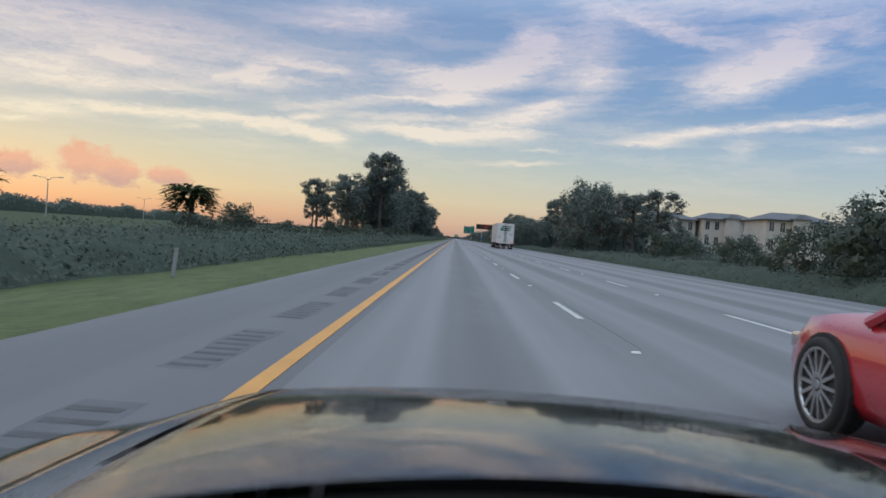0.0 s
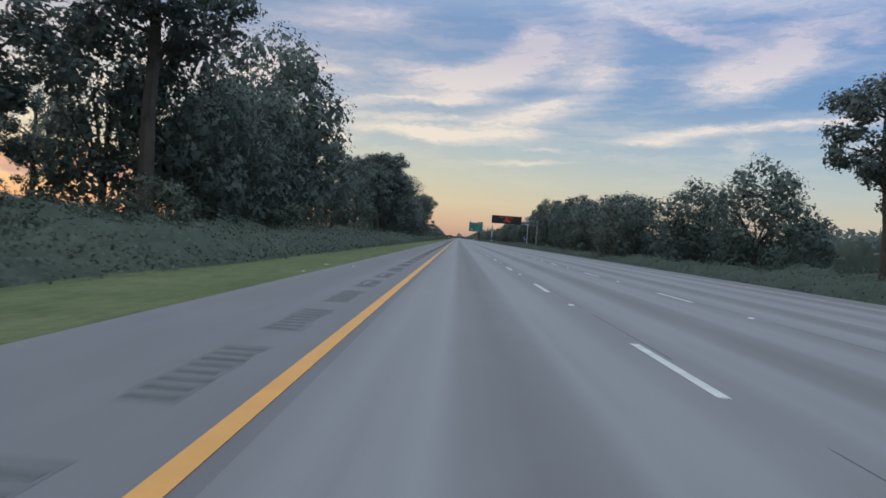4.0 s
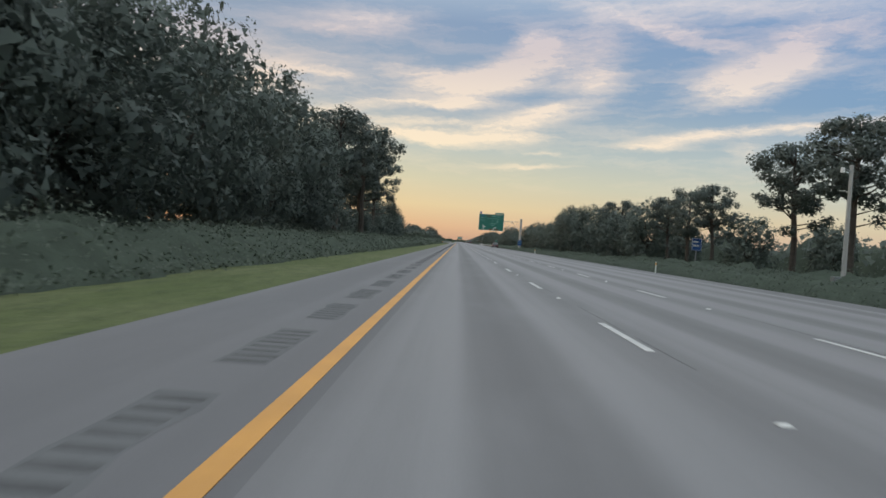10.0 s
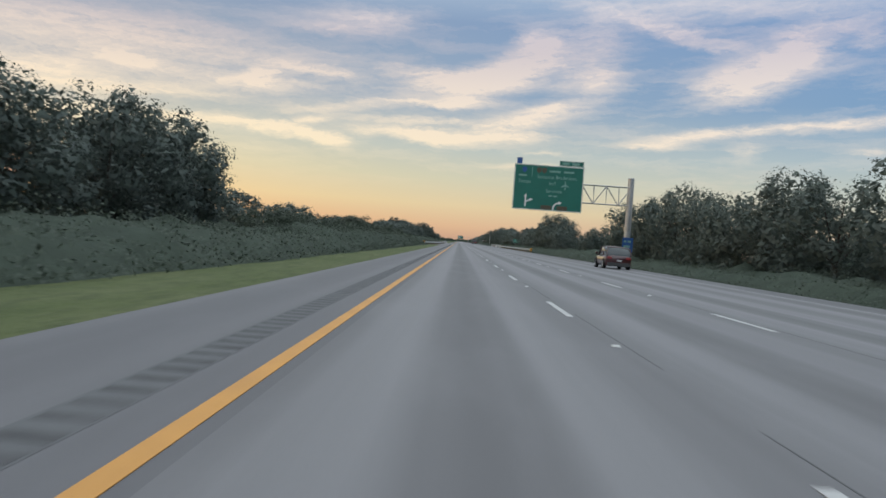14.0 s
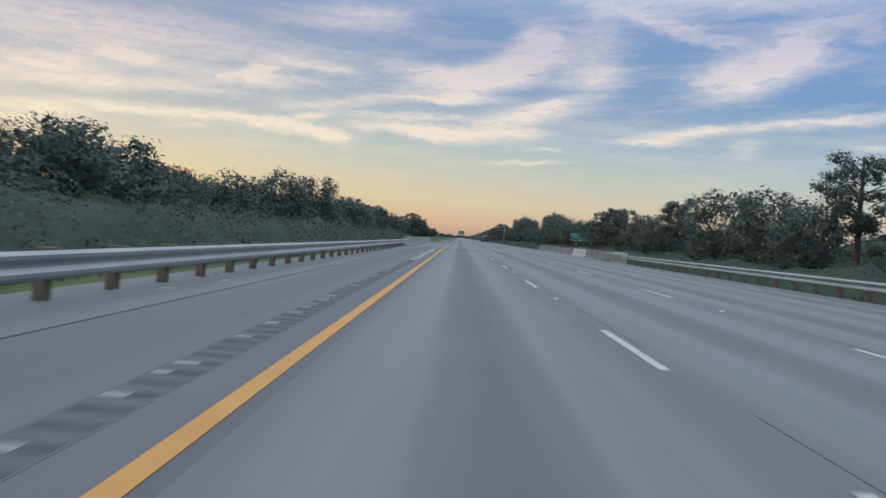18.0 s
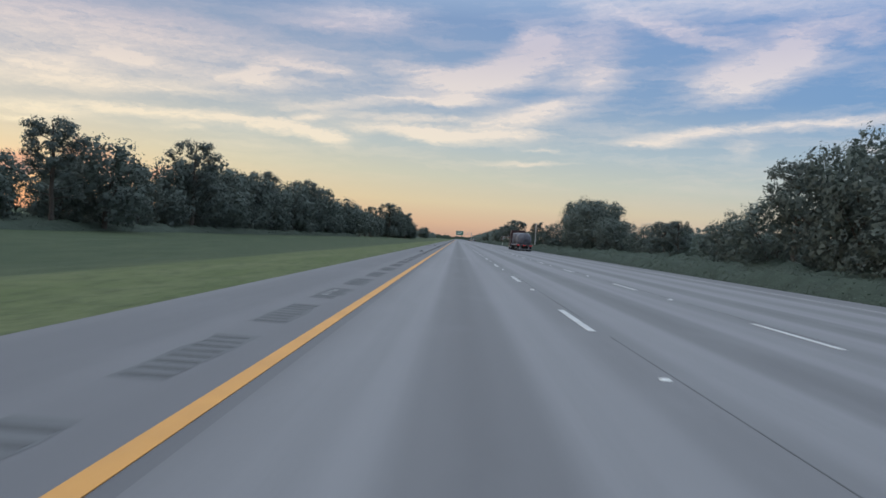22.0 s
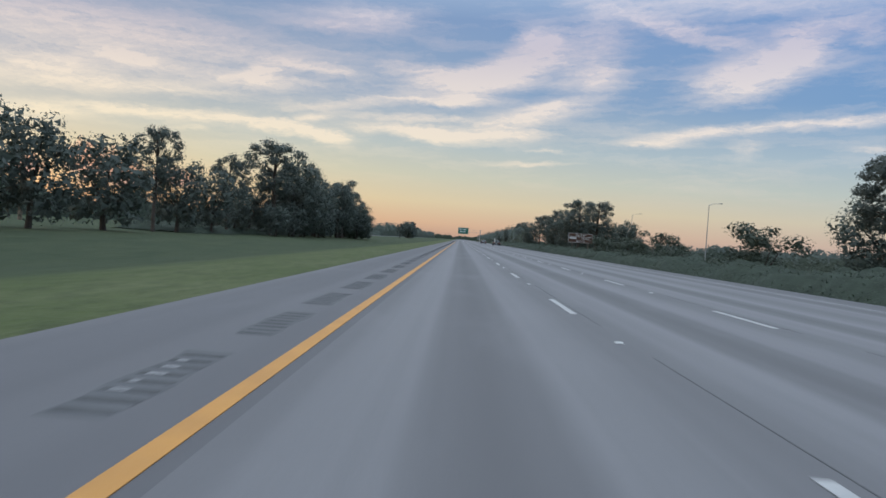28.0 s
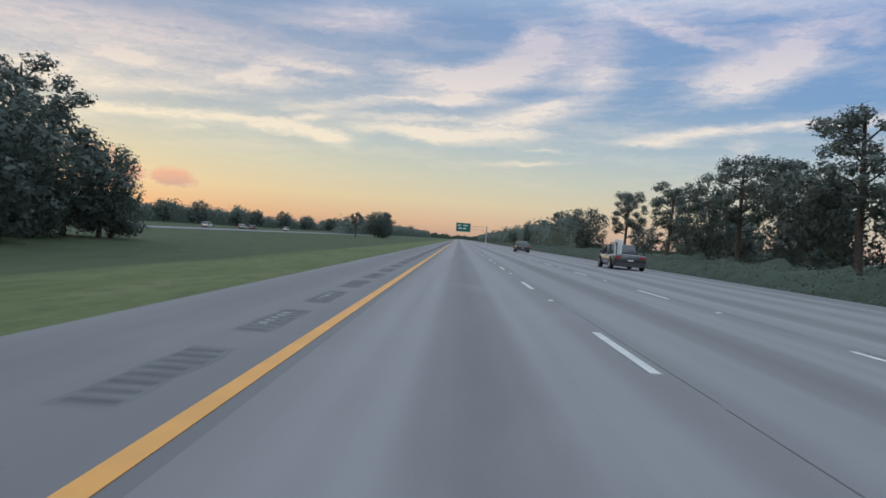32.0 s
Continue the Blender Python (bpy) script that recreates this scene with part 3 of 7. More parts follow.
for yj in (B0, B1):
    bm = bmesh.new()
    box(bm, -2.8, 12.9, yj - 0.22, yj + 0.22, 0.004, 0.010)
    solo("expansion_joint", bm, TAR, "dark expansion joint across the bridge end", "expansion joint", "bridge joints", "structure")


def line(name, x0, x1, y0, y1, mat, label):
    bm = bmesh.new()
    n = max(1, int((y1 - y0) / 100))
    for i in range(n):
        a, b = y0 + (y1 - y0) * i / n, y0 + (y1 - y0) * (i + 1) / n
        box(bm, x0, x1, a, b, 0.001, 0.006)
    return solo(name, bm, mat, label, "road marking", kind="structure")


line("edge_line", -0.065, 0.065, -80, ROAD_END, YELLOW, "solid yellow edge line, slightly worn")
line("edge_line", 11.05, 11.15, -80, ROAD_END, FADED_LINE, "faded solid white edge line")
for xj in (3.14, 6.16):
    bm = bmesh.new()
    yy = -80.0
    while yy < 1300:
        ln = random.uniform(2, 9)
        if not (B0 - ln < yy < B1):
            wob = random.uniform(-0.012, 0.012)
            box(bm, xj - 0.006 + wob, xj + 0.006 + wob, yy, yy + ln, 0.0005, 0.0022)
        yy += ln + random.uniform(0, 5)
    solo("joint_crack", bm, HAIR_CRACK, "thin dark crack along the lane joint", "crack", kind="structure")


# skip lines every ten metres; one marker between two dashes
DASH_PHASE = 1.12
dash_me = bmesh.new()
box(dash_me, -0.05, 0.05, 0.0, 2.6, 0.001, 0.006)
dash_mesh = bpy.data.meshes.new("lane_dash")
dash_me.to_mesh(dash_me and dash_mesh)
dash_me.free()
dash_mesh.materials.append(WHITE_LINE)
far_dash = bmesh.new()
k = 0
for i in range(-4, 200):
    for xl in (3.0, 6.0):
        y0 = DASH_PHASE + 10.0 * i
        if -10 < y0 < 1250:
            ob = new("lane_dash", dash_mesh)
            ob.location = (xl + random.uniform(-0.01, 0.01), y0, 0)
            tagged(ob, "white painted lane dash on grey asphalt", "lane dash", "lane dashes", "structure")
            k += 1
        else:
            box(far_dash, xl - 0.05, xl + 0.05, y0, y0 + 2.6, 0.005, 0.012)
solo("lane_dash_row", far_dash, WHITE_LINE, "distant white lane dashes", "road marking", kind="stuff")

rm = bmesh.new()
vs = [rm.verts.new(p) for p in ((-0.045, -0.04, 0.004), (0.045, -0.04, 0.004), (0.045, 0.04, 0.004), (-0.045, 0.04, 0.004),
                                (-0.035, -0.012, 0.02), (0.035, -0.012, 0.02), (0.035, 0.012, 0.02), (-0.035, 0.012, 0.02))]
for q in ((4, 5, 6, 7), (0, 1, 5, 4), (1, 2, 6, 5), (2, 3, 7, 6), (3, 0, 4, 7)):
    rm.faces.new([vs[i] for i in q])
stud_mesh = bpy.data.meshes.new("road_stud")
rm.to_mesh(stud_mesh)
rm.free()
stud_mesh.materials.append(REFLECTOR)
for i in range(0, 128):
    for xl in (3.0, 6.0):
        ob = new("road_stud", stud_mesh)
        ob.location = (xl + 0.02, DASH_PHASE + 10.0 * i + 7.0, 0)
        tagged(ob, "white reflective road stud between lane dashes", "road stud", "road studs", "structure")

# rumble strips on the inside shoulder: groups of eight milled bars, unbroken before the bridge
patch, rib, bar, worn = bmesh.new(), bmesh.new(), bmesh.new(), bmesh.new()
yy = -3.2
while yy < 1300:
    if yy < 425 or yy > 726:
        x0, x1 = -0.74 + random.uniform(-0.02, 0.02), -0.41
        edge = [(x0 - random.uniform(0.0, 0.06), yy + q * 0.41) for q in range(6)] + [(x1 + random.uniform(-0.02, 0.05), yy + (5 - q) * 0.41) for q in range(6)]
        patch.faces.new([patch.verts.new((a, b, 0.0012)) for a, b in reversed(edge)])
        bright = random.random() < 0.24
        for i in range(8):
            box(rib, x0, x1 - random.uniform(0, 0.05), yy + 0.10 + i * 0.245, yy + 0.19 + i * 0.245, 0.0018, 0.0032)
            if bright and 2 <= i <= 6:
                box(worn, x0 + 0.05, x0 + random.uniform(0.10, 0.17), yy + 0.11 + i * 0.245, yy + 0.18 + i * 0.245, 0.0032, 0.0046)
        yy += 3.0
    elif yy < 658:
        x0, x1 = -0.71, -0.42
        box(patch, x0 - 0.03, x1 + 0.02, yy, yy + 1.0, 0.0005, 0.0018)
        for i in range(3):
            ya = yy + 0.06 + i * 0.33
            box(rib, x0, x1, ya, ya + 0.15, 0.0018, 0.0032)
            if yy > 632 or random.random() < (0.04 if yy < 500 else 0.30 if yy < 570 else 0.55):
                box(bar if yy > 632 else worn, x0, x1 if yy > 632 else x0 + random.uniform(0.08, 0.17), ya, ya + (0.17 if yy > 632 else 0.11), 0.0032, 0.0050)
        yy += 1.0
    else:
        yy += 1.0
for ya in (717.8, 721.5):
    for i in range(6):
        box(bar, -0.64, -0.24, ya + i * 0.32, ya + i * 0.32 + 0.29, 0.0032, 0.0050)
solo("rumble_strip", patch, DARK_PATCH, "dark milled rumble strip patches on the shoulder", "rumble strip", kind="stuff")
solo("rumble_ribs", rib, RIB, "shallow dark ribs of the rumble strip", "rumble strip", kind="stuff")
solo("rumble_wear", worn, FADED_LINE, "worn pale patches on the rumble strip ribs", "road marking", kind="stuff")
solo("rumble_paint", bar, WHITE_LINE, "worn white paint on rumble strip ribs", "road marking", kind="stuff")


# ---------- leaves ----------
rng = np.random.default_rng(7)


def leaf_tris(centres, sizes, out=None, loose=0.75):
    """One small triangle at each centre, turned at random, or lying loosely across the direction out."""
    n = len(centres)
    if out is None:
        d = rng.normal(size=(n, 3))
    else:
        nrm = out / (np.linalg.norm(out, axis=1)[:, None] + 1e-9) + loose * rng.normal(size=(n, 3)) * 0.6
        d = np.cross(nrm, rng.normal(size=(n, 3)))
    d /= np.linalg.norm(d, axis=1)[:, None] + 1e-9
    e = np.cross(d, rng.normal(size=(n, 3)) if out is None else nrm)
    e /= np.linalg.norm(e, axis=1)[:, None] + 1e-9
    s = sizes[:, None]
    v = np.empty((n * 3, 3))
    v[0::3] = centres + d * s
    v[1::3] = centres - d * s * 0.55 - e * s * 0.62
    v[2::3] = centres - d * s * 0.45 + e * s * 0.55
    return v


def face_out(v, nrm):
    """Turn each triangle's winding so that it faces along its normal."""
    t = v.reshape(-1, 3, 3)
    flip = (np.cross(t[:, 1] - t[:, 0], t[:, 2] - t[:, 0]) * nrm).sum(1) < 0
    t[flip] = t[flip][:, (0, 2, 1)]
    return t.reshape(-1, 3)


def unit(a):
    return a / (np.linalg.norm(a, axis=1)[:, None] + 1e-9)


def tri_mesh(name, v, nrm=None):
    """Loose triangles; with nrm they share the soft shading of the foliage that they belong to."""
    me = bpy.data.meshes.new(name)
    n = len(v) // 3
    if nrm is not None:
        v = face_out(v, nrm)
    me.vertices.add(len(v))
    me.vertices.foreach_set("co", np.ascontiguousarray(v, dtype=np.float32).ravel())
    me.loops.add(len(v))
    me.loops.foreach_set("vertex_index", np.arange(len(v), dtype=np.int32))
    me.polygons.add(n)
    me.polygons.foreach_set("loop_start", np.arange(0, len(v), 3, dtype=np.int32))
    if nrm is not None:
        me.polygons.foreach_set("use_smooth", np.ones(n, dtype=bool))
    me.update(calc_edges=True)
    if nrm is not None:
        me.normals_split_custom_set(np.repeat(unit(nrm), 3, axis=0).tolist())
    return me


def clump_points(n, centres, radii, squash=0.7, shell=0.55):
    i = rng.choice(len(centres), n, p=radii ** 2 / (radii ** 2).sum())
    d = rng.normal(size=(n, 3))
    d /= np.linalg.norm(d, axis=1)[:, None]
    r = radii[i] * (shell + (1 - shell) * rng.random(n) ** 1.2) * (0.96 + 0.07 * rng.random(n))
    p = d * r[:, None]
    p[:, 2] *= squash
    return centres[i] + p, p + np.array((0, 0, 0.25)) * radii[i][:, None]


def crown_normals(v, cs, rs):
    """Soft shading for a crown: out of each clump and out of the whole crown."""
    mid = v.reshape(-1, 3, 3).mean(1)
    own = np.argmin(np.stack([np.linalg.norm(mid - c, axis=1) / r for c, r in zip(cs, rs)]), axis=0)
    heart = cs.mean(0) - np.array((0, 0, 1.0))
    return unit(unit(mid - cs[own]) + 0.7 * unit(mid - heart) + rng.normal(0, 0.14, mid.shape) + np.array((0, 0, 0.15)))


def inner_leaves(n, cs, rs, size, squash):
    """Dense sprays inside the clumps that stop the light."""
    pts, out = clump_points(n, cs, rs * 0.78, squash, 0.45)
    return leaf_tris(pts, rng.uniform(0.7, 1.25, n) * size, out, 0.6)


def stem(bm, pts, radii, seg=7):
    for (a, ra), (b, rb) in zip(zip(pts, radii), list(zip(pts, radii))[1:]):
        tube(bm, a, b, ra, rb, seg, False)


def make_tree(kind, seed):
    """A tree one unit tall at the origin, sunk out of the way; copies are scaled to their height."""
    global rng
    rng = np.random.default_rng(seed)
    rnd = random.Random(seed)
    name, label, cat = {"p": ("pine_tree", "tall slash pine with a bare trunk and open dark crown", "tree"),
                        "o": ("oak_tree", "broad dark oak with a dense leafy crown", "tree"),
                        "m": ("palm_tree", "cabbage palm with a rounded head of fronds", "palm"),
                        "b": ("shrub", "dense rounded dark green shrub", "shrub"),
                        "d": ("bare_tree", "half-dead pine with bare branches and thin crown", "tree")}[kind]
    root = thing(name, (0, 0, -60), label, cat, "roadside trees")
    H = 10.0
    bm, limbs = bmesh.new(), bmesh.new()
    cs, rs = [], []
    if kind in "pd":
        lean = rnd.uniform(-0.5, 0.5)
        tops = [(lean * (z / H) ** 2 + rnd.uniform(-0.06, 0.06), rnd.uniform(-0.06, 0.06), z) for z in (-0.4, 1.6, 3.4, 5.2, 7.0, 8.6, 9.5)]
        stem(bm, tops, [0.24, 0.19, 0.17, 0.15, 0.12, 0.08, 0.03])
        wide, low = rnd.uniform(2.0, 2.7), rnd.uniform(4.4, 5.4)
        n = 44 if kind == "p" else 14
        for i in range(n):
            f = (i + 0.5) / n
            z = low + (9.4 - low) * f + rnd.uniform(-0.3, 0.3)
            a = i * 2.39996 + rnd.uniform(-0.6, 0.6)
            env = math.sqrt(max(0.08, 1 - ((f - 0.50) / 0.58) ** 2))
            R = wide * env * math.sqrt(rnd.uniform(0.08, 1.15))
            x0 = lean * (z / H) ** 2
            tip = Vector((x0 + R * math.cos(a), R * math.sin(a), z))
            if i % 3 == 0:
                root_z = max(low - 0.8, z - rnd.uniform(0.5, 1.2))
                mid = Vector((x0 + 0.5 * R * math.cos(a + 0.25), 0.5 * R * math.sin(a + 0.25), z - 0.35))
                stem(limbs, [Vector((lean * (root_z / H) ** 2, 0, root_z)), mid, tip], [0.06, 0.045, 0.012], 5)
                if kind == "d":
                    for _ in range(3):
                        stem(limbs, [mid, tip + Vector((rnd.uniform(-.9, .9), rnd.uniform(-.9, .9), rnd.uniform(-.2, .9)))], [0.03, 0.008], 4)
                    continue
            cs.append(tuple(tip))
            rs.append(rnd.uniform(0.48, 0.98))
        for i in range(rnd.randint(2, 4)):
            a, z = rnd.uniform(0, math.tau), low - rnd.uniform(0.3, 1.6)
            R = wide * rnd.uniform(0.5, 1.0)
            tip = Vector((R * math.cos(a), R * math.sin(a), z))
            stem(limbs, [Vector((0, 0, z - 0.4)), tip], [0.05, 0.012], 5)
            cs.append(tuple(tip))
            rs.append(rnd.uniform(0.4, 0.75))
        cs, rs = np.array(cs), np.array(rs)
        pts, out = clump_points(5400 if kind == "p" else 1500, cs, rs, 0.78, 0.45)
        v = leaf_tris(pts, rng.uniform(0.056, 0.126, len(pts)), out, 0.9)
        if kind == "p":
            v = np.concatenate([v, inner_leaves(2000, cs, rs * 1.05, 0.175, 0.8)])
    elif kind == "o":
        fork = rnd.uniform(1.8, 2.8)
        stem(bm, [(0, 0, -0.4), (0.1, 0.05, fork * 0.5), (0.05, 0, fork)], [0.30, 0.22, 0.19])
        n = 7
        W = rnd.uniform(3.7, 4.6)
        for i in range(n):
            a = i * math.tau / n + rnd.uniform(-0.3, 0.3)
            rise = rnd.uniform(2.2, 5.0)
            L = W * rnd.uniform(0.45, 0.75)
            tip = Vector((L * math.cos(a), L * math.sin(a), fork + rise))
            mid = Vector((0.5 * L * math.cos(a), 0.5 * L * math.sin(a), fork + rise * 0.55))
            stem(limbs, [Vector((0.05, 0, fork - 0.1)), mid, tip], [0.11, 0.07, 0.02], 5)
        near, fine = seed < 30, seed in (26, 27, 28)
        m = 44 if near else 34
        for i in range(m):
            a = i * 2.39996 + rnd.uniform(-0.5, 0.5)
            f = (i + 0.5) / m
            z = 1.3 + 7.5 * f
            env = math.sqrt(max(0.06, 1 - ((z - 4.6) / 4.9) ** 2))
            R = W * env * math.sqrt(rnd.uniform(0.12, 0.80))
            cs.append((R * math.cos(a), R * math.sin(a), z + rnd.uniform(-0.3, 0.3)))
            rs.append(rnd.uniform(1.05, 1.75) * (0.8 if z > 8 else 1.0) * (1.0 if near else 1.1))
        for i in range(8):
            a = i * 2.4
            cs.append((W * 0.38 * math.cos(a), W * 0.38 * math.sin(a), 2.2 + 0.70 * i))
            rs.append(1.8)
        cs, rs = np.array(cs), np.array(rs)
        pts, out = clump_points(9800 if fine else 6200 if near else 2700, cs, rs * 1.04, 0.84, 0.66)
        v = leaf_tris(pts, rng.uniform(0.062, 0.135, len(pts)) * (0.85 if fine else 1.05 if near else 1.55), out, 0.75)
        v = np.concatenate([v, inner_leaves(3400 if fine else 2300 if near else 1000, cs, rs * 1.05, 0.22 if fine else 0.28 if near else 0.42, 0.82)])
    elif kind == "b":
        for i in range(5):
            a = rnd.uniform(0, math.tau)
            stem(limbs, [Vector((0, 0, -0.3)), Vector((2.4 * math.cos(a), 2.4 * math.sin(a), 5.5))], [0.16, 0.04], 5)
        stem(bm, [(0, 0, -0.5), (0, 0, 3)], [0.25, 0.1])
        for i in range(26):
            a, f = rnd.uniform(0, math.tau), rnd.random()
            z = 1.0 + 7.6 * f
            R = 6.0 * math.sqrt(max(0.05, 1 - (z / 9.6) ** 2)) * math.sqrt(rnd.random())
            cs.append((R * math.cos(a), R * math.sin(a), z))
            rs.append(rnd.uniform(1.3, 2.3))
        cs, rs = np.array(cs), np.array(rs)
        pts, out = clump_points(2800, cs, rs, 0.75, 0.66)
        v = leaf_tris(pts, rng.uniform(0.12, 0.26, len(pts)), out, 0.8)
        v = np.concatenate([v, inner_leaves(1000, cs, rs * 1.08, 0.38, 0.78)])
    else:
        stem(bm, [(0, 0, -0.4), (0.05, 0, 3.0), (0, 0.04, 6.6)], [0.42, 0.34, 0.36], 9)
        vs = []
        for i in range(120):
            a = i * 2.39996
            up = rnd.uniform(-1.0, 1.35)
            L = rnd.uniform(2.6, 3.7)
            for s in range(9):
                f = s / 8
                c = Vector((math.cos(a) * L * f * math.cos(up * 0.6), math.sin(a) * L * f * math.cos(up * 0.6), 7.0 + L * f * math.sin(up) * 0.8 - 1.5 * f ** 2.2))
                if s < 4:
                    vs.append([c, 0.10, a])
                else:
                    for q in range(4):
                        b = a + rnd.uniform(-0.9, 0.9)
                        vs.append([c, rnd.uniform(0.45, 0.8), b])
        tri = []
        for c, s, a in vs:
            d = Vector((math.cos(a), math.sin(a), rnd.uniform(-0.7, 0.3))).normalized()
            e = d.cross(Vector((0, 0, 1))).normalized()
            tri += [tuple(c + d * s * 1.4), tuple(c + e * 0.19 - d * s * 0.4), tuple(c - e * 0.19 - d * s * 0.4)]
        v = np.array(tri)
    extra = bpy.data.meshes.new("limb")
    limbs.to_mesh(extra)
    limbs.free()
    bm.from_mesh(extra)
    part("trunk", bm, BARK, root)
    me = tri_mesh("crown", v, crown_normals(v, cs, rs) if kind in "pob" else None)
    part_mesh("crown", me, {"p": PINE_LEAF, "d": PINE_LEAF, "o": OAK_LEAF, "b": BUSH_LEAF, "m": PALM_LEAF}[kind], root)
    return root


KINDS = {"p": [make_tree("p", s) for s in (11, 12, 13, 14, 15)], "o": [make_tree("o", s) for s in (21, 22, 23, 24, 25)],
         "n": [make_tree("o", s) for s in (26, 27, 28)], "m": [make_tree("m", s) for s in (31, 32)], "b": [make_tree("b", s) for s in (41, 42, 43)], "d": [make_tree("d", 51)], "q": [make_tree("o", s) for s in (61, 62, 63)]}
used = set()
tree_rnd = random.Random(5)


def plant(kind, x, y, h, wide=1.0):
    kind = "q" if kind == "o" and x < -30 else kind
    src = tree_rnd.choice(KINDS[kind])
    z = ground_z(x, y)
    s = h / 10.0
    wide *= tree_rnd.uniform(0.9, 1.12)
    m = pose(x, y, z - 0.02, 0, 0, tree_rnd.uniform(0, 360)) @ Matrix.Diagonal((s * wide, s * wide, s, 1))
    if src not in used:
        used.add(src)
        src.matrix_basis = m
        return src
    ob = copy_thing(src, m)
    if tuple(round(v, 6) for v in ob.scale) != tuple(round(v, 6) for v in m.to_scale()):
        ob.matrix_basis = m
    return ob

# ---------- trees: x, y, height, kind ----------
LEFT_TREES_A = [
    (-24.5, 133.5, 10.9, "p"), (-19.8, 141.3, 11.6, "p"), (-20.9, 148.0, 13.4, "p"), (-15.1, 152.6, 18.8, "p"), (-18.9, 156.0, 12.7, "o"), (-16.0, 179.7, 19.5, "o"),
    (-24.6, 220.1, 10.1, "p"), (-17.7, 221.9, 10.5, "o"), (-17.8, 243.5, 12.7, "o"), (-21.0, 247.6, 14.7, "p"), (-27.8, 251.3, 12.3, "p"), (-20.0, 262.0, 17.3, "p"),
    (-16.3, 274.6, 18.7, "p"), (-19.7, 280.2, 16.9, "p"), (-17.3, 291.8, 16.0, "p"), (-15.5, 321.0, 14.6, "o"), (-15.6, 342.7, 15.0, "o"), (-15.7, 361.4, 15.4, "o"),
    (-14.1, 390.6, 16.9, "p"), (-13.9, 411.6, 18.6, "p"), (-20.1, 418.0, 13.5, "p"), (-16.6, 427.5, 15.6, "p"), (-15.4, 438.9, 18.2, "p"), (-17.9, 457.2, 10.4, "o"),
    (-16.5, 469.6, 11.0, "o"), (-15.3, 474.6, 7.4, "o"), (-17.4, 497.5, 7.3, "o"), (-13.1, 503.6, 3.1, "b"), (-13.6, 525.2, 3.4, "b"), (-11.5, 544.3, 4.1, "b"),
]
LEFT_TREES_B = [
    (-14.8, 615.4, 5.0, "o"), (-14.9, 625.8, 4.7, "o"), (-13.8, 631.0, 5.2, "o"), (-13.8, 653.2, 5.0, "o"), (-13.7, 663.9, 6.2, "o"), (-12.6, 672.0, 6.7, "o"),
    (-13.8, 692.1, 5.9, "o"), (-13.8, 703.9, 5.8, "o"), (-35.7, 776.3, 5.6, "m"), (-33.3, 782.2, 4.0, "m"), (-33.8, 813.9, 9.9, "p"), (-32.9, 821.5, 9.7, "o"),
    (-37.4, 848.9, 10.6, "o"), (-35.4, 851.0, 12.9, "p"), (-36.3, 856.3, 11.5, "o"), (-36.2, 862.1, 11.5, "o"), (-37.1, 884.5, 11.8, "o"), (-36.9, 891.1, 12.4, "p"),
    (-36.6, 898.2, 10.9, "o"), (-36.4, 916.8, 13.1, "o"), (-36.4, 927.9, 13.6, "p"), (-36.4, 940.1, 13.1, "o"), (-36.8, 954.2, 14.7, "o"), (-37.4, 969.8, 10.6, "o"),
    (-35.8, 985.0, 13.1, "o"), (-30.1, 1079.6, 16.1, "p"), (-28.4, 1087.9, 15.1, "o"), (-28.6, 1094.5, 13.9, "o"), (-27.9, 1104.8, 11.4, "o"), (-30.4, 1114.2, 12.7, "p"),
]
LEFT_TREES_C = [
    (-25.8, 1118.1, 12.9, "o"), (-29.2, 1118.2, 12.5, "d"), (-25.8, 1123.9, 13.3, "p"), (-23.2, 1130.1, 9.3, "o"), (-26.3, 1139.2, 11.2, "p"), (-23.8, 1144.9, 7.0, "o"),
    (-25.8, 1284.0, 6.8, "p"), (-25.8, 1351.0, 9.5, "p"),
]
RIGHT_TREES_A = [
    (25.8, 89.7, 9.8, "p"), (26.3, 103.4, 10.3, "p"), (26.4, 108.7, 10.0, "p"), (23.3, 110.9, 12.1, "o"), (23.4, 119.0, 13.3, "o"), (23.3, 130.7, 14.5, "o"),
    (25.9, 135.7, 13.1, "o"), (22.9, 153.4, 11.9, "p"), (21.1, 201.5, 8.9, "o"), (23.1, 235.0, 9.0, "o"), (22.6, 242.7, 10.4, "o"), (24.1, 254.5, 11.6, "p"),
    (24.0, 262.3, 12.3, "o"), (24.3, 274.0, 12.0, "o"), (25.6, 280.5, 12.3, "o"), (25.5, 289.5, 10.6, "p"), (25.4, 305.4, 14.1, "o"), (26.4, 316.4, 14.6, "p"),
    (26.3, 321.1, 12.3, "o"), (26.3, 328.1, 14.1, "o"), (27.2, 352.5, 12.4, "p"), (27.1, 360.4, 11.6, "p"), (25.8, 374.7, 9.3, "p"), (27.0, 386.2, 9.8, "p"),
    (27.0, 394.0, 9.7, "p"), (27.0, 403.1, 9.8, "o"), (25.7, 411.7, 8.6, "o"), (27.1, 421.3, 10.6, "p"), (27.1, 428.2, 10.3, "o"), (27.1, 432.3, 10.3, "o"),
]
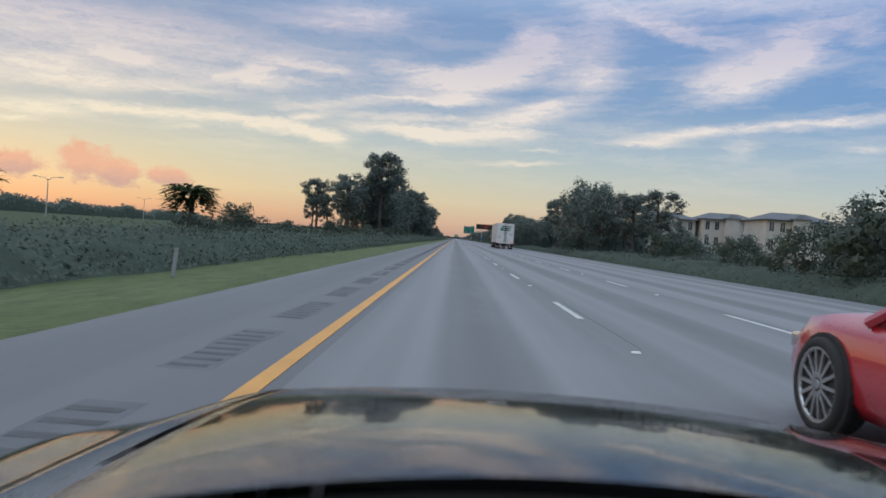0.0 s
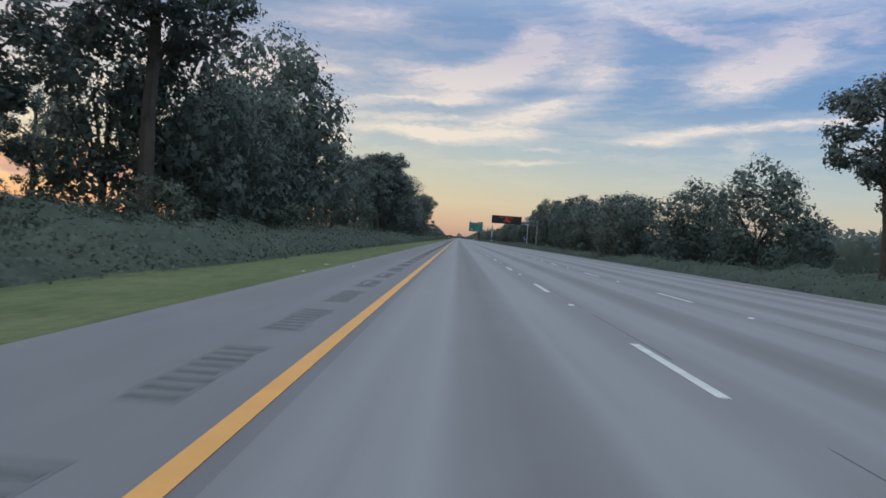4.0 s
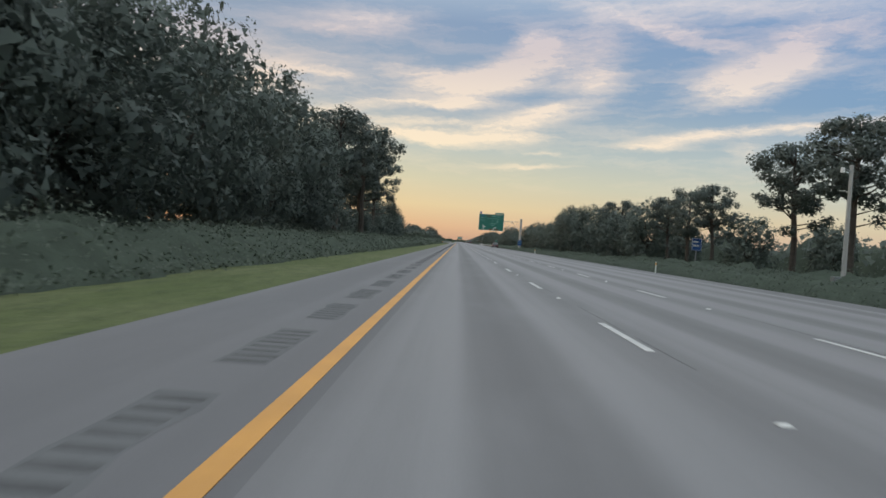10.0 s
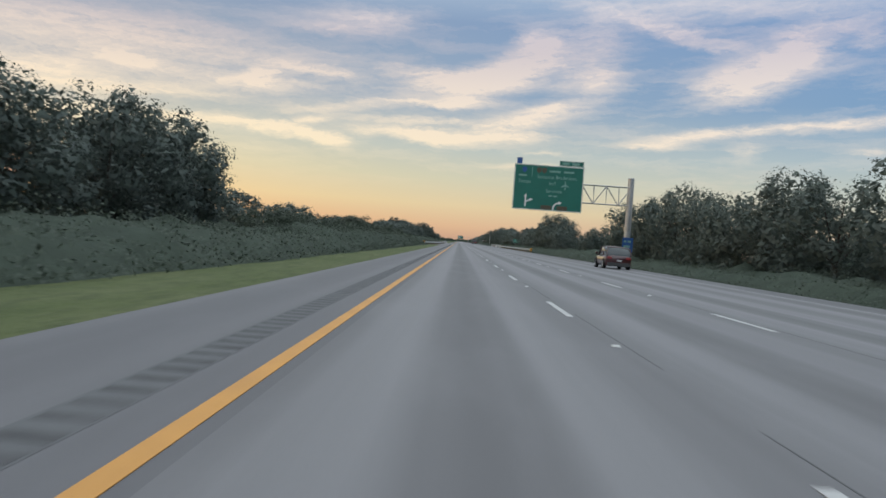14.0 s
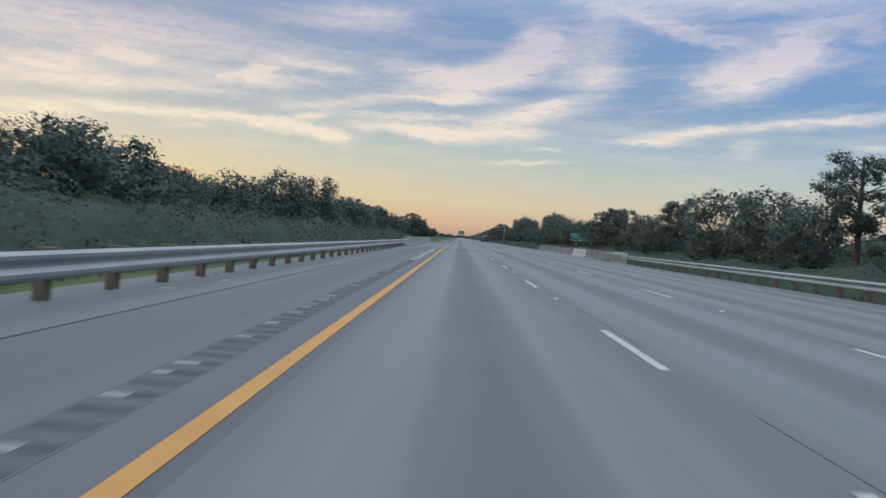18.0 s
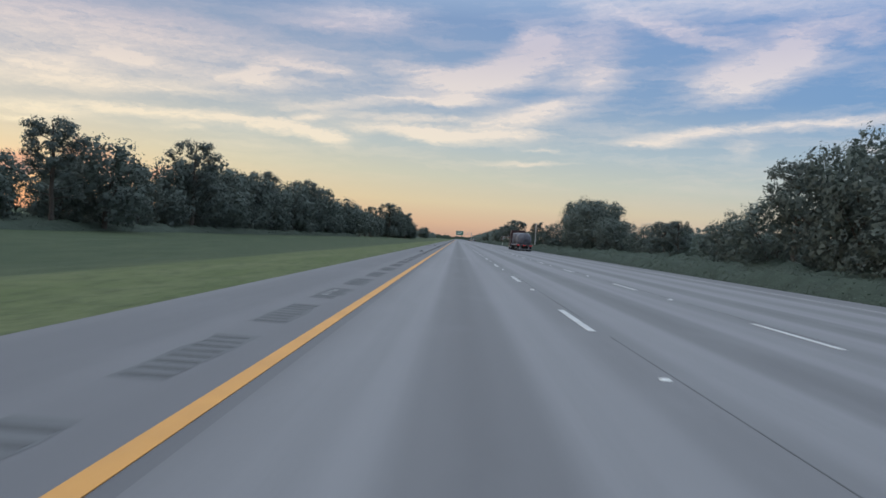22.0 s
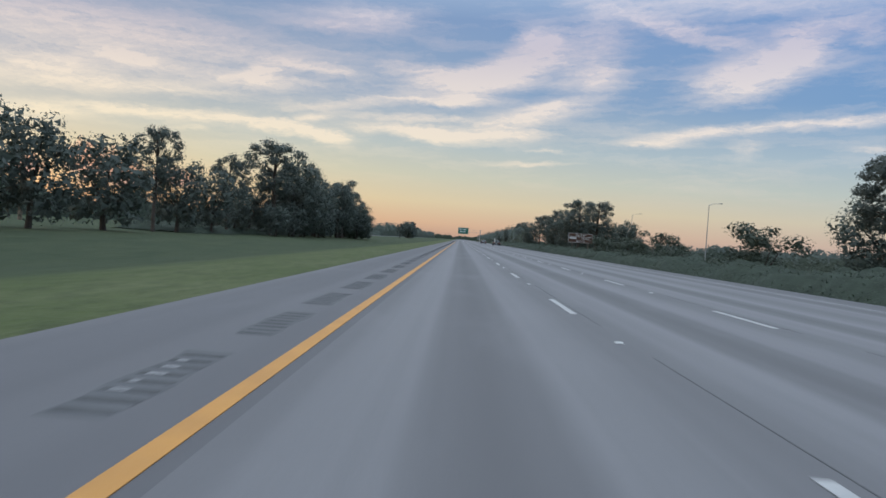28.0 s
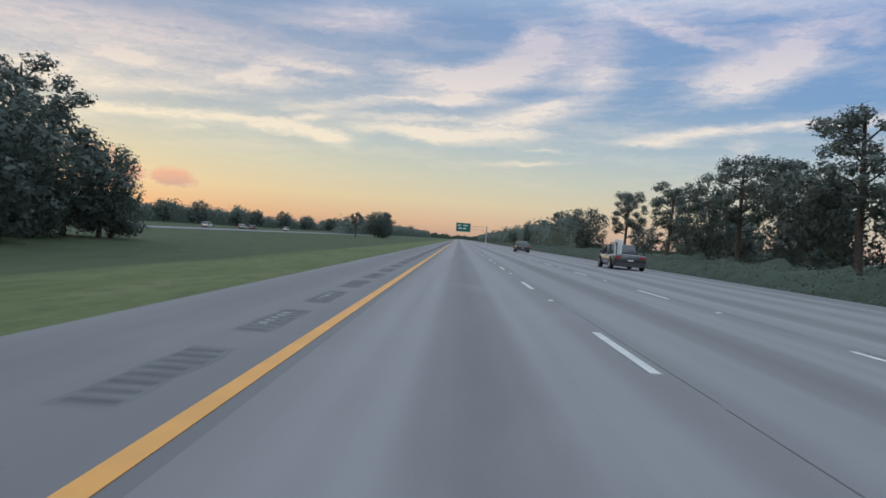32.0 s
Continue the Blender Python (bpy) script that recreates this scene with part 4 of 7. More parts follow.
RIGHT_TREES_B = [
    (26.1, 443.3, 11.3, "o"), (25.0, 456.0, 11.6, "o"), (25.1, 462.3, 11.7, "o"), (25.1, 466.3, 10.6, "o"), (25.2, 475.4, 9.2, "o"), (25.5, 497.4, 8.1, "o"),
    (25.4, 503.3, 9.2, "o"), (25.3, 508.0, 8.0, "o"), (25.1, 513.7, 7.8, "o"), (25.1, 528.5, 10.1, "o"), (25.2, 538.7, 9.4, "o"), (23.4, 605.0, 6.3, "o"),
    (24.9, 612.0, 7.7, "o"), (24.3, 616.8, 9.8, "o"), (24.4, 624.8, 10.9, "o"), (24.4, 632.7, 9.0, "o"), (24.3, 647.4, 8.5, "p"), (24.3, 653.3, 6.1, "o"),
    (24.5, 659.9, 7.6, "o"), (24.7, 669.4, 8.3, "o"), (25.7, 686.3, 8.0, "p"), (25.6, 691.2, 6.7, "o"), (25.7, 700.3, 7.0, "o"), (25.7, 712.4, 7.8, "p"),
    (28.2, 732.1, 9.1, "p"), (28.1, 737.1, 8.7, "p"), (28.1, 746.0, 7.5, "o"), (29.8, 764.0, 7.8, "o"), (26.6, 769.3, 7.8, "o"), (26.5, 777.2, 8.4, "o"),
]
RIGHT_TREES_C = [
    (26.3, 790.6, 9.9, "o"), (26.3, 797.4, 10.7, "o"), (26.3, 800.3, 10.6, "o"), (26.2, 806.1, 9.5, "p"), (26.1, 809.9, 7.3, "o"), (26.0, 817.5, 6.2, "o"),
    (26.9, 836.2, 5.8, "p"), (27.1, 842.6, 5.9, "p"), (27.2, 848.9, 6.0, "o"), (27.4, 872.4, 7.4, "o"), (27.6, 876.7, 7.6, "o"), (29.0, 890.4, 12.0, "o"),
    (29.2, 910.0, 13.2, "o"), (29.2, 917.9, 12.6, "o"), (29.0, 923.8, 10.9, "o"), (27.3, 946.6, 8.4, "o"), (26.6, 956.7, 6.4, "b"), (29.4, 1007.6, 9.7, "p"),
    (30.4, 1009.4, 7.7, "o"), (26.0, 1020.2, 5.0, "b"), (24.8, 1040.5, 3.4, "b"), (24.9, 1047.8, 4.6, "m"), (26.1, 1055.2, 4.0, "b"), (26.3, 1065.8, 4.0, "b"),
    (23.3, 1070.4, 3.8, "b"), (27.1, 1086.3, 3.4, "b"), (33.9, 1134.5, 13.5, "p"), (32.7, 1152.3, 14.9, "p"), (31.3, 1157.6, 10.9, "o"), (31.4, 1163.7, 11.8, "p"),
]
RIGHT_TREES_D = [
    (30.2, 1170.4, 12.7, "p"), (29.4, 1178.7, 11.4, "o"), (29.3, 1192.0, 11.3, "p"), (29.7, 1219.0, 12.3, "p"), (29.7, 1255.0, 11.4, "o"), (29.7, 1296.0, 11.6, "p"),
    (28.6, 1373.0, 11.1, "o"), (27.6, 1435.0, 8.2, "o"),
]
for rows in (LEFT_TREES_A, LEFT_TREES_B, LEFT_TREES_C, RIGHT_TREES_A, RIGHT_TREES_B, RIGHT_TREES_C, RIGHT_TREES_D):
    for x, y, h, kind in rows:
        kind = "n" if kind == "o" and h > 9 and -14.5 < x < 0 else kind
        plant("b" if kind == "m" and x > 0 else kind, x, y, h, 1.15 if kind == "p" else 0.85 if h > 10 else 1.1 if h > 6 else 1.5)
# the low view over the first verge: a lone palm, then scattered trees along the far side
plant("m", -24.0, 69.0, 5.7, 1.25)
plant("o", -19.0, 22.0, 3.9)
plant("m", -26.0, 39.0, 5.2, 1.2)
for x, y, h, kind in ((21.7, 34.0, 5.6, "b"), (23.3, 27.0, 6.1, "b"), (21.3, 42.0, 4.3, "b"), (25.4, 30.0, 7.0, "p"), (23.7, 52.2, 3.5, "b"), (22.8, 56.0, 3.6, "b"), (25.7, 64.0, 4.1, "b"), (23.5, 68.2, 3.7, "b"), (24.1, 80.4, 4.4, "b")):
    plant(kind, x, y, h)
for y in range(34, 142, 6):
    plant("b", -10.8 - 5 * tree_rnd.random(), y + 3.5 + tree_rnd.uniform(-2, 2), tree_rnd.uniform(1.8, 3.0), 1.2)
for y in range(146, 300, 8):
    plant("b", -10.5 - 5 * tree_rnd.random(), y + tree_rnd.uniform(-3, 3), tree_rnd.uniform(1.6, 3.2), 1.2)
# second rows that close the woods behind the first
for y in [150, 165, 180, 192, 250, 262] + list(range(340, 470, 15)):
    plant("p", -25.8 - 6 * tree_rnd.random(), y + 3.5 + tree_rnd.uniform(-4, 4), tree_rnd.uniform(8.5, 12.2))
for x, y, h, kind in ((-16.0, 313.8, 14.2, "o"), (-15.6, 324.2, 13.0, "o"), (-15.7, 335.8, 12.5, "o"), (-15.7, 350.1, 13.8, "o"), (-15.8, 370.7, 14.6, "o"), (-34.3, 1043.0, 12.7, "p"), (-34.3, 1050.0, 10.0, "o"), (-32.8, 1058.4, 9.3, "o"), (-33.2, 1065.9, 11.8, "p"), (-21.3, 212.2, 9.1, "p")):
    plant("n" if kind == "o" and x > -14 else kind, x, y, h, 0.9)
for y in range(152, 187, 6):
    plant("o", -13.8 - 3 * tree_rnd.random(), y + 3.5 + tree_rnd.uniform(-2, 2), tree_rnd.uniform(10.4, 13.4), 0.9)
for y in range(300, 376, 9):
    plant("o", -13.8 - 3 * tree_rnd.random(), y + 3.5 + tree_rnd.uniform(-2, 2), tree_rnd.uniform(7.9, 12.2), 0.9)
for y in range(378, 450, 8):
    plant("o", -14.4 - 3 * tree_rnd.random(), y + 3.5 + tree_rnd.uniform(-2, 2), tree_rnd.uniform(4.6, 6.3), 1.1)
for y in range(384, 440, 8):
    plant("p", -15.6 - 5 * tree_rnd.random(), y + 3.5 + tree_rnd.uniform(-2, 2), tree_rnd.uniform(12.8, 17.1), 0.95)
for y in range(452, 500, 6):
    plant("o", -15.0 - 4 * tree_rnd.random(), y + 3.5 + tree_rnd.uniform(-2, 2), tree_rnd.uniform(6.1, 7.8), 1.1)
for y in range(596, 727, 4):
    plant("o" if y > 640 else "q", -13.6 - 2.5 * tree_rnd.random(), y + 3.5, tree_rnd.uniform(4.0, 5.2) * (1.0 if y < 690 else 1.15), 1.25)
for y in range(505, 712, 9):
    plant("q", -17.4 - 5 * tree_rnd.random(), y + 3.5, tree_rnd.uniform(3.9, 5.6), 1.35)
for y in range(504, 610, 6):
    plant("b", -11.4 - 2 * tree_rnd.random(), y + 3.5, tree_rnd.uniform(2.7, 4.1))
for y in range(790, 1000, 8):
    plant("q", -39.0 - 4 * tree_rnd.random(), y + 3.5, tree_rnd.uniform(6.7, 9.2), 1.1)
for y in range(806, 1000, 9):
    plant("q", -34.8 - 2 * tree_rnd.random(), y + 3.5, tree_rnd.uniform(4.4, 6.3), 1.2)
for y in range(1070, 1142, 7):
    plant("q", -26.4 - 3 * tree_rnd.random(), y + 3.5, tree_rnd.uniform(4.3, 6.7), 1.2)
for y in range(1068, 1140, 9):
    plant("q", -33.0 - 4 * tree_rnd.random(), y + 3.5, tree_rnd.uniform(6.7, 9.8))
for y in list(range(118, 560, 18)) + list(range(570, 990, 18)):
    plant("q", 32.9 + 6 * tree_rnd.random(), y, tree_rnd.uniform(6.1, 8.2))
for i in range(16):
    plant("q", -56 - 3 * i - 8 * tree_rnd.random(), 1290 + 26 * (15 - i) + tree_rnd.uniform(-8, 8), tree_rnd.uniform(6.5, 10), 1.15)
for y in (1338, 1344, 1350, 1357):
    plant("o", -24.6 - 4 * tree_rnd.random(), y + 3.5, tree_rnd.uniform(7.9, 10.4), 1.1)
for y in range(1120, 1250, 12):
    plant("q", 38.2 + 5 * tree_rnd.random(), y, tree_rnd.uniform(7.2, 9.4))


# crowns that fill the tree lines between the larger trees
for x, y, h, kind in ((-14.6, 186, 11.8, "p"), (-18.5, 189, 10.0, "p"), (-15.2, 204.5, 7.4, "p"), (-15.0, 296, 16.0, "p"), (-15.4, 305, 17.0, "p"), (-22, 318, 8.0, "p"), (-15.2, 330, 12, "n"), (-13.4, 257, 17.5, "p"), (-13.6, 266, 15.5, "n"), (-14.0, 249, 13.5, "p"), (-14.2, 259, 12, "n"), (-15.5, 484, 8.0, "o"), (-16.5, 491, 8.6, "o"),
                      (27.0, 884, 11.4, "o"), (27.5, 899, 12.3, "o"), (28, 905, 12.0, "o"), (29.5, 761, 8.4, "o"), (34, 755, 8.2, "o"), (25.5, 786, 9.6, "o"), (25, 520, 8.6, "o"), (25, 550, 9.0, "o"), (25, 486, 9.2, "o"), (-27.0, 1128, 10.5, "o"), (-25.5, 1136, 9.0, "o"), (-25.2, 1143, 8.0, "o"), (-24.0, 1147, 3.8, "b"), (-24.2, 1138, 3.6, "b"), (-23.6, 1130, 3.6, "b"), (23.0, 37, 6.2, "o"), (25.0, 44, 5.6, "o"), (22.5, 208, 9.6, "o"), (23.5, 216, 10.2, "o"), (23.0, 225, 9.8, "o"), (22.8, 231, 9.4, "o"), (24.0, 172, 9.8, "o"), (23.5, 185, 9.2, "o"), (-35.0, 995, 11.5, "o"), (-35.5, 1008, 11.0, "o"), (-35.0, 1020, 10.6, "o"), (-34.6, 1032, 10.6, "o")):
    plant(kind, x, y, h, 1.1)
for y in range(868, 1004, 9):
    plant("o", -37.5 - 2.5 * tree_rnd.random(), y, tree_rnd.uniform(10.2, 12.0), 1.0)


# ---------- undergrowth along both verges ----------
def undergrowth(name, x0, x1, spans, seed, label, mat=None):
    """Shrubs that run together: a lumpy core with small leaves all over it. spans: y0, y1, height at the road side, height behind."""
    g = np.random.default_rng(seed)
    out, lies = [], []
    verts, faces = [], []
    for ya, yb, h0, h1, dens in spans:
        cols = np.linspace(x0, x1, 9)
        rows = np.arange(ya, yb + 0.1, 1.5)
        base = len(verts)
        for yy in rows:
            for i, xx in enumerate(cols):
                f = i / 8
                n = noise.noise((xx * 0.45, yy * 0.33, seed)) + 0.6 * noise.noise((xx * 1.3, yy * 1.1, seed + 5))
                hh = (h0 + (h1 - h0) * f) * (0.75 + 0.55 * n)
                if i in (0, 8):
                    hh = -0.2
                end = min(1.0, (yy - ya) / 3 + 0.15, (yb - yy) / 3 + 0.15)
                verts.append((xx + (0.7 * noise.noise((yy * 0.21, seed, 0)) if i < 3 else 0), yy, ground_z(xx, yy) + max(-0.2, hh * 0.82 * end)))
        for j in range(len(rows) - 1):
            for i in range(8):
                a = base + j * 9 + i
                faces.append((a, a + 1, a + 10, a + 9))
        n = int((yb - ya) * dens)
        fx = g.random(n) ** 1.6
        yy = g.uniform(ya, yb, n)
        xx = x0 + (x1 - x0) * fx
        hh = np.array([(h0 + (h1 - h0) * f) * (0.75 + 0.55 * (noise.noise((x * 0.45, y * 0.33, seed)) + 0.6 * noise.noise((x * 1.3, y * 1.1, seed + 5)))) for f, x, y in zip(fx, xx, yy)])
        rise = np.minimum(1.0, fx * 9 + 0.12)
        top = np.maximum(0.15, hh * rise)
        zz = top * (1 - 0.55 * g.random(n) ** 2.2) + g.normal(0, 0.04, n)
        gz = np.array([ground_z(x, y) for x, y in zip(xx, yy)])
        c = np.stack([xx + g.normal(0, 0.15, n), yy, gz + np.maximum(0.05, zz)], 1)
        lie = np.stack([np.full(n, -0.55 if x1 > x0 else 0.55) * (1.3 - fx), g.normal(0, 0.3, n), np.full(n, 0.8)], 1)
        out.append(leaf_tris(c, g.uniform(0.04, 0.080, n) * (1 + 0.3 * fx), lie, 0.9))
        lies.append(unit(lie) + g.normal(0, 0.22, (n, 3)))
    core = part_mesh(name, sheet(name, verts, faces), SHADED_LEAF, None, "", True)
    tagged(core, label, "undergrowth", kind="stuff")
    part_mesh("leaves", tri_mesh("leaves", np.concatenate(out), np.concatenate(lies)), mat or BUSH_LEAF, core)


undergrowth("undergrowth", -4.6, -15.0, [(-10, 130, 0.9, 1.3, 380), (130, 500, 0.9, 2.2, 320), (500, 560, 1.6, 2.6, 440), (560, 711, 1.3, 3.0, 440)], 3, "tangled dark green shrubs along the inside verge")
undergrowth("undergrowth", -32.0, -43.0, [(770, 1000, 0.9, 1.8, 130), (1050, 1145, 1.0, 1.8, 130)], 4, "low dark shrubs under the trees across the grass")
undergrowth("undergrowth", 17.0, 27.0, [(25, 110, 1.3, 2.2, 260), (110, 560, 1.0, 2.2, 200), (560, 725, 1.4, 2.6, 200), (725, 757, 0.4, 1.1, 200), (757, 1010, 1.3, 2.4, 200), (1010, 1130, 1.5, 2.1, 260), (1130, 1420, 1.2, 2.4, 150)], 6, "tangled dark green shrubs along the outside verge")


def far_woods(name, spans, seed, label):
    """Woods that stay far off: an uneven bank of foliage with leaves all over it."""
    g = np.random.default_rng(seed)
    out, lies, verts, faces = [], [], [], []

    def crest(h, x, y):
        return h * (0.75 + 0.5 * noise.noise((x * 0.06, y * 0.045, seed)) + 0.3 * noise.noise((x * 0.21, y * 0.17, seed)))

    for xa, xb, ya, yb, h, n in spans:
        t = g.random(n)
        yy = ya + (yb - ya) * t
        xx = xa + (xb - xa) * t + g.normal(0, 1.6, n)
        length = math.hypot(xb - xa, yb - ya)
        top = np.array([crest(h, xa + (xb - xa) * q, y) * min(1.0, 0.1 + min(q, 1 - q) * length / 25) for q, y in zip(t, yy)])
        zz = top * np.sqrt(g.random(n))
        lie = np.stack([g.normal(0, 0.4, n), np.full(n, -0.8), np.full(n, 0.7)], 1)
        lies.append(lie)
        out.append(leaf_tris(np.stack([xx, yy, zz - 0.6], 1), g.uniform(0.30, 0.65, n), lie))
        ax, ay = -(yb - ya) / length, (xb - xa) / length
        rows = int(length / 4)
        base = len(verts)
        for i in range(rows + 1):
            q = i / rows
            x, y = xa + (xb - xa) * q, ya + (yb - ya) * q
            c = crest(h, x, y) * min(1.0, min(q, 1 - q) * length / 25)
            for off, k in ((-3.0, -0.1), (-2.2, 0.55), (-0.8, 0.88), (0.8, 0.88), (2.2, 0.55), (3.0, -0.1)):
                verts.append((x + ax * off, y + ay * off, c * k * g.uniform(0.88, 1.08) - 0.7))
        for i in range(rows):
            for j in range(5):
                a = base + i * 6 + j
                faces.append((a, a + 1, a + 7, a + 6))
    core = part_mesh(name, sheet(name, verts, faces), SHADED_LEAF, None, "", True)
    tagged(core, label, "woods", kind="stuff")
    part_mesh("leaves", tri_mesh("leaves", np.concatenate(out), np.concatenate(lies)), OAK_LEAF, core)


far_woods("far_woods", [(30, 36, 1250, 2300, 10.5, 26000), (-54, -48, 1420, 2300, 10.4, 20000), (-114, -108, 1010, 1900, 9.8, 26000), (-700, 700, 2420, 2420, 11, 16000), (-84, -90, -40, 130, 4.2, 7000),
                          (-132, -144, 60, 420, 6.7, 9000), (64, 70, 1000, 1300, 4.4, 9000), (58, 63, 780, 1000, 6.6, 4000), (45, 49, 118, 560, 6.6, 9000), (45, 49, 560, 1010, 6.6, 9000)], 9, "distant dark line of woods")



# ---------- guardrails and bridge barriers ----------
def beam_ring(x, y, z, side):
    """W-shaped steel beam in section; side: +1 faces +x."""
    pts = [(0.0, 0.15), (0.045, 0.11), (0.045, 0.07), (0.0, 0.015), (0.0, -0.015), (0.045, -0.07), (0.045, -0.11), (0.0, -0.15),
           (-0.006, -0.15), (0.037, -0.105), (0.037, -0.075), (-0.006, -0.02), (-0.006, 0.02), (0.037, 0.075), (0.037, 0.105), (-0.006, 0.15)]
    return [(x + side * a, y, z + b) for a, b in pts]


def guardrail(stations, side, label, top=0.56):
    """stations: (x, y) of the beam's face from end to end."""
    root = thing("guardrail", (stations[0][0], stations[0][1], 0), label, "guardrail")
    ox, oy = stations[0]
    bm = bmesh.new()
    loft(bm, [beam_ring(x - ox, y - oy, top - 0.15, side) for x, y in stations])
    part("beam", bm, GALV, root, "galvanised W-shaped steel beam")
    post = bmesh.new()
    box(post, -0.065, 0.065, -0.075, 0.075, -0.5, top + 0.02, 0.008)
    post_me = bpy.data.meshes.new("post")
    post.to_mesh(post_me)
    post.free()
    post_me.materials.append(WOOD_POST)
    blk = bmesh.new()
    box(blk, -0.06, 0.06, -0.06, 0.06, top - 0.32, top + 0.02, 0.006)
    blk_me = bpy.data.meshes.new("spacer")
    blk.to_mesh(blk_me)
    blk.free()
    blk_me.materials.append(WOOD_POST)
    s = 0.4
    total = stations[-1][1] - oy
    while s < total:
        y = oy + s
        x = next(a[0] + (b[0] - a[0]) * (y - a[1]) / (b[1] - a[1]) for a, b in zip(stations, stations[1:]) if a[1] <= y <= b[1])
        for nm, me, off in (("post", post_me, -0.20), ("spacer", blk_me, -0.075)):
            ob = new(nm, me)
            ob.parent = root
            ob.location = (x - ox + side * off, s, 0)
        s += 1.56
    end = bmesh.new()
    box(end, -0.16, 0.16, -0.10, 0.0, top - 0.36, top + 0.10, 0.03)
    e = part("end_cap", end, AMBER, root, "amber reflective end cap")
    for i in range(5):
        st = bmesh.new()
        box(st, -0.15, 0.15, -0.104, -0.101, top - 0.32 + i * 0.08, top - 0.285 + i * 0.08)
        part("stripe", st, DARK_METAL if i % 2 else AMBER, e)
    return root


guardrail([(-5.0, 581.0), (-4.0, 589.0), (-3.4, 597.0), (-3.05, 606.0), (-2.95, 634.0), (-2.95, 662.0)], 1, "galvanised guardrail on wooden posts beside the inside shoulder")
guardrail([(13.8, 575.0), (13.5, 582.0), (13.4, 600.0), (13.35, 630.0), (13.25, 657.0)], -1, "long galvanised guardrail on wooden posts beside the outside shoulder")
bm = bmesh.new()
box(bm, -3.8, -2.16, 596.0, 662.9, -0.15, 0.008)
solo("guardrail_pad", bm, DECK, "pale concrete strip under the guardrail with scattered litter", "concrete strip", kind="structure")
for i in range(26):
    bm = bmesh.new()
    a = random.uniform(0.04, 0.13)
    loft(bm, [[(a * math.cos(t) * k + random.uniform(-.02, .02), a * 0.7 * math.sin(t) * k, z) for t in np.linspace(0, math.tau, 7)[:-1]] for k, z in ((1, 0.0), (0.85, 0.012), (0.3, 0.024))])
    ob = solo("debris", bm, random.choice([FADED_LINE, POLE_CONC, FADED_LINE, WOOD_POST]), "small scrap of roadside debris on the verge", "debris", "roadside debris")
    if i < 14:
        ob.location = (random.uniform(-3.3, -2.3), random.uniform(612, 660), 0.008)
    else:
        y = random.choice([random.uniform(90, 140), random.uniform(760, 1090)])
        x = random.choice([random.uniform(-2.05, -1.5), random.uniform(-2.8, -2.3)])
        ob.location = (x, y, 0.0 if x > -2.15 else ground_z(x, y) - 0.005)
    ob.rotation_euler = (0, 0, random.uniform(0, 6))
# a strip of shredded tyre on the shoulder
bm = bmesh.new()
loft(bm, [[(0.10 * math.sin(s * 2.2) + w_, s * 0.62, 0.004 + 0.05 * math.sin(s * 3) ** 2 + t_) for w_, t_ in ((-0.05, 0), (0.05, 0), (0.06, 0.015), (-0.04, 0.02))] for s in np.linspace(0, 1, 9)])
sh = solo("tyre_shred", bm, RUBBER, "curled strip of shredded black tyre on the shoulder", "tyre shred")
sh.location = (-1.05, 799.2, 0)
for at, sc in (((-1.35, 96.0, 0), 0.7), ((-1.0, 244.0, 0), 0.5)):
    o2 = copy_thing(sh, Matrix.Translation(at) @ Matrix.Rotation(1.3, 4, "Z") @ Matrix.Diagonal((sc, sc, sc, 1)))


def barrier(x_face, ya, yb, side, pieces, label):
    """Safety-shape concrete wall in cast lengths; side +1: the face looks to +x."""
    root = thing("bridge_barrier", (x_face, ya, 0), label, "barrier")
    sec = [(0.0, -0.3), (0.0, 0.07), (-0.09, 0.20), (-0.16, 0.70), (-0.17, 0.73), (-0.38, 0.73), (-0.40, 0.70), (-0.40, -0.3)]
    for i, (a, b, mat) in enumerate(pieces):
        bm = bmesh.new()
        prism(bm, [(side * u, v) for u, v in sec], "y", a - ya + 0.015, b - ya - 0.015)
        part("wall_piece", bm, mat, root)
    return root


STAINED = material("stained_concrete", (0.26, 0.25, 0.235), 0.9, vary=0.5, scale=0.5, fine=9, second=(0.15, 0.148, 0.14), bump=0.3)
PALE_CONC = material("pale_new_concrete", (0.56, 0.54, 0.50), 0.8, vary=0.2, scale=0.6, fine=12)
barrier(-2.90, 662.2, 709.8, 1, [(662.2, 669, CONCRETE), (669, 676.5, CONCRETE), (676.5, 684, CONCRETE), (684, 691.2, CONCRETE), (691.45, 700, CONCRETE), (700, 709.8, CONCRETE)], "pale concrete barrier wall along the bridge")
barrier(13.05, 657.5, 712, -1, [(657.5, 661.5, PALE_CONC), (661.5, 667.0, STAINED), (667, 672.9, STAINED), (672.9, 680.5, PALE_CONC), (680.5, 688, STAINED), (688, 700, STAINED), (700, 712, STAINED)], "weathered concrete barrier wall with one pale repaired length")
for i in range(3):
    bm = bmesh.new()
    loft(bm, [beam_ring(12.90, 656.8 + k, 0.22 + i * 0.17, -1) for k in (0.0, 5.4)])
    for v in bm.verts:
        v.co.z = 0.22 + i * 0.17 + (v.co.z - 0.22 - i * 0.17) * 0.5
    solo("transition_rail", bm, GALV, "short stacked steel rail bolted to the barrier end", "rail", "barrier end rails")


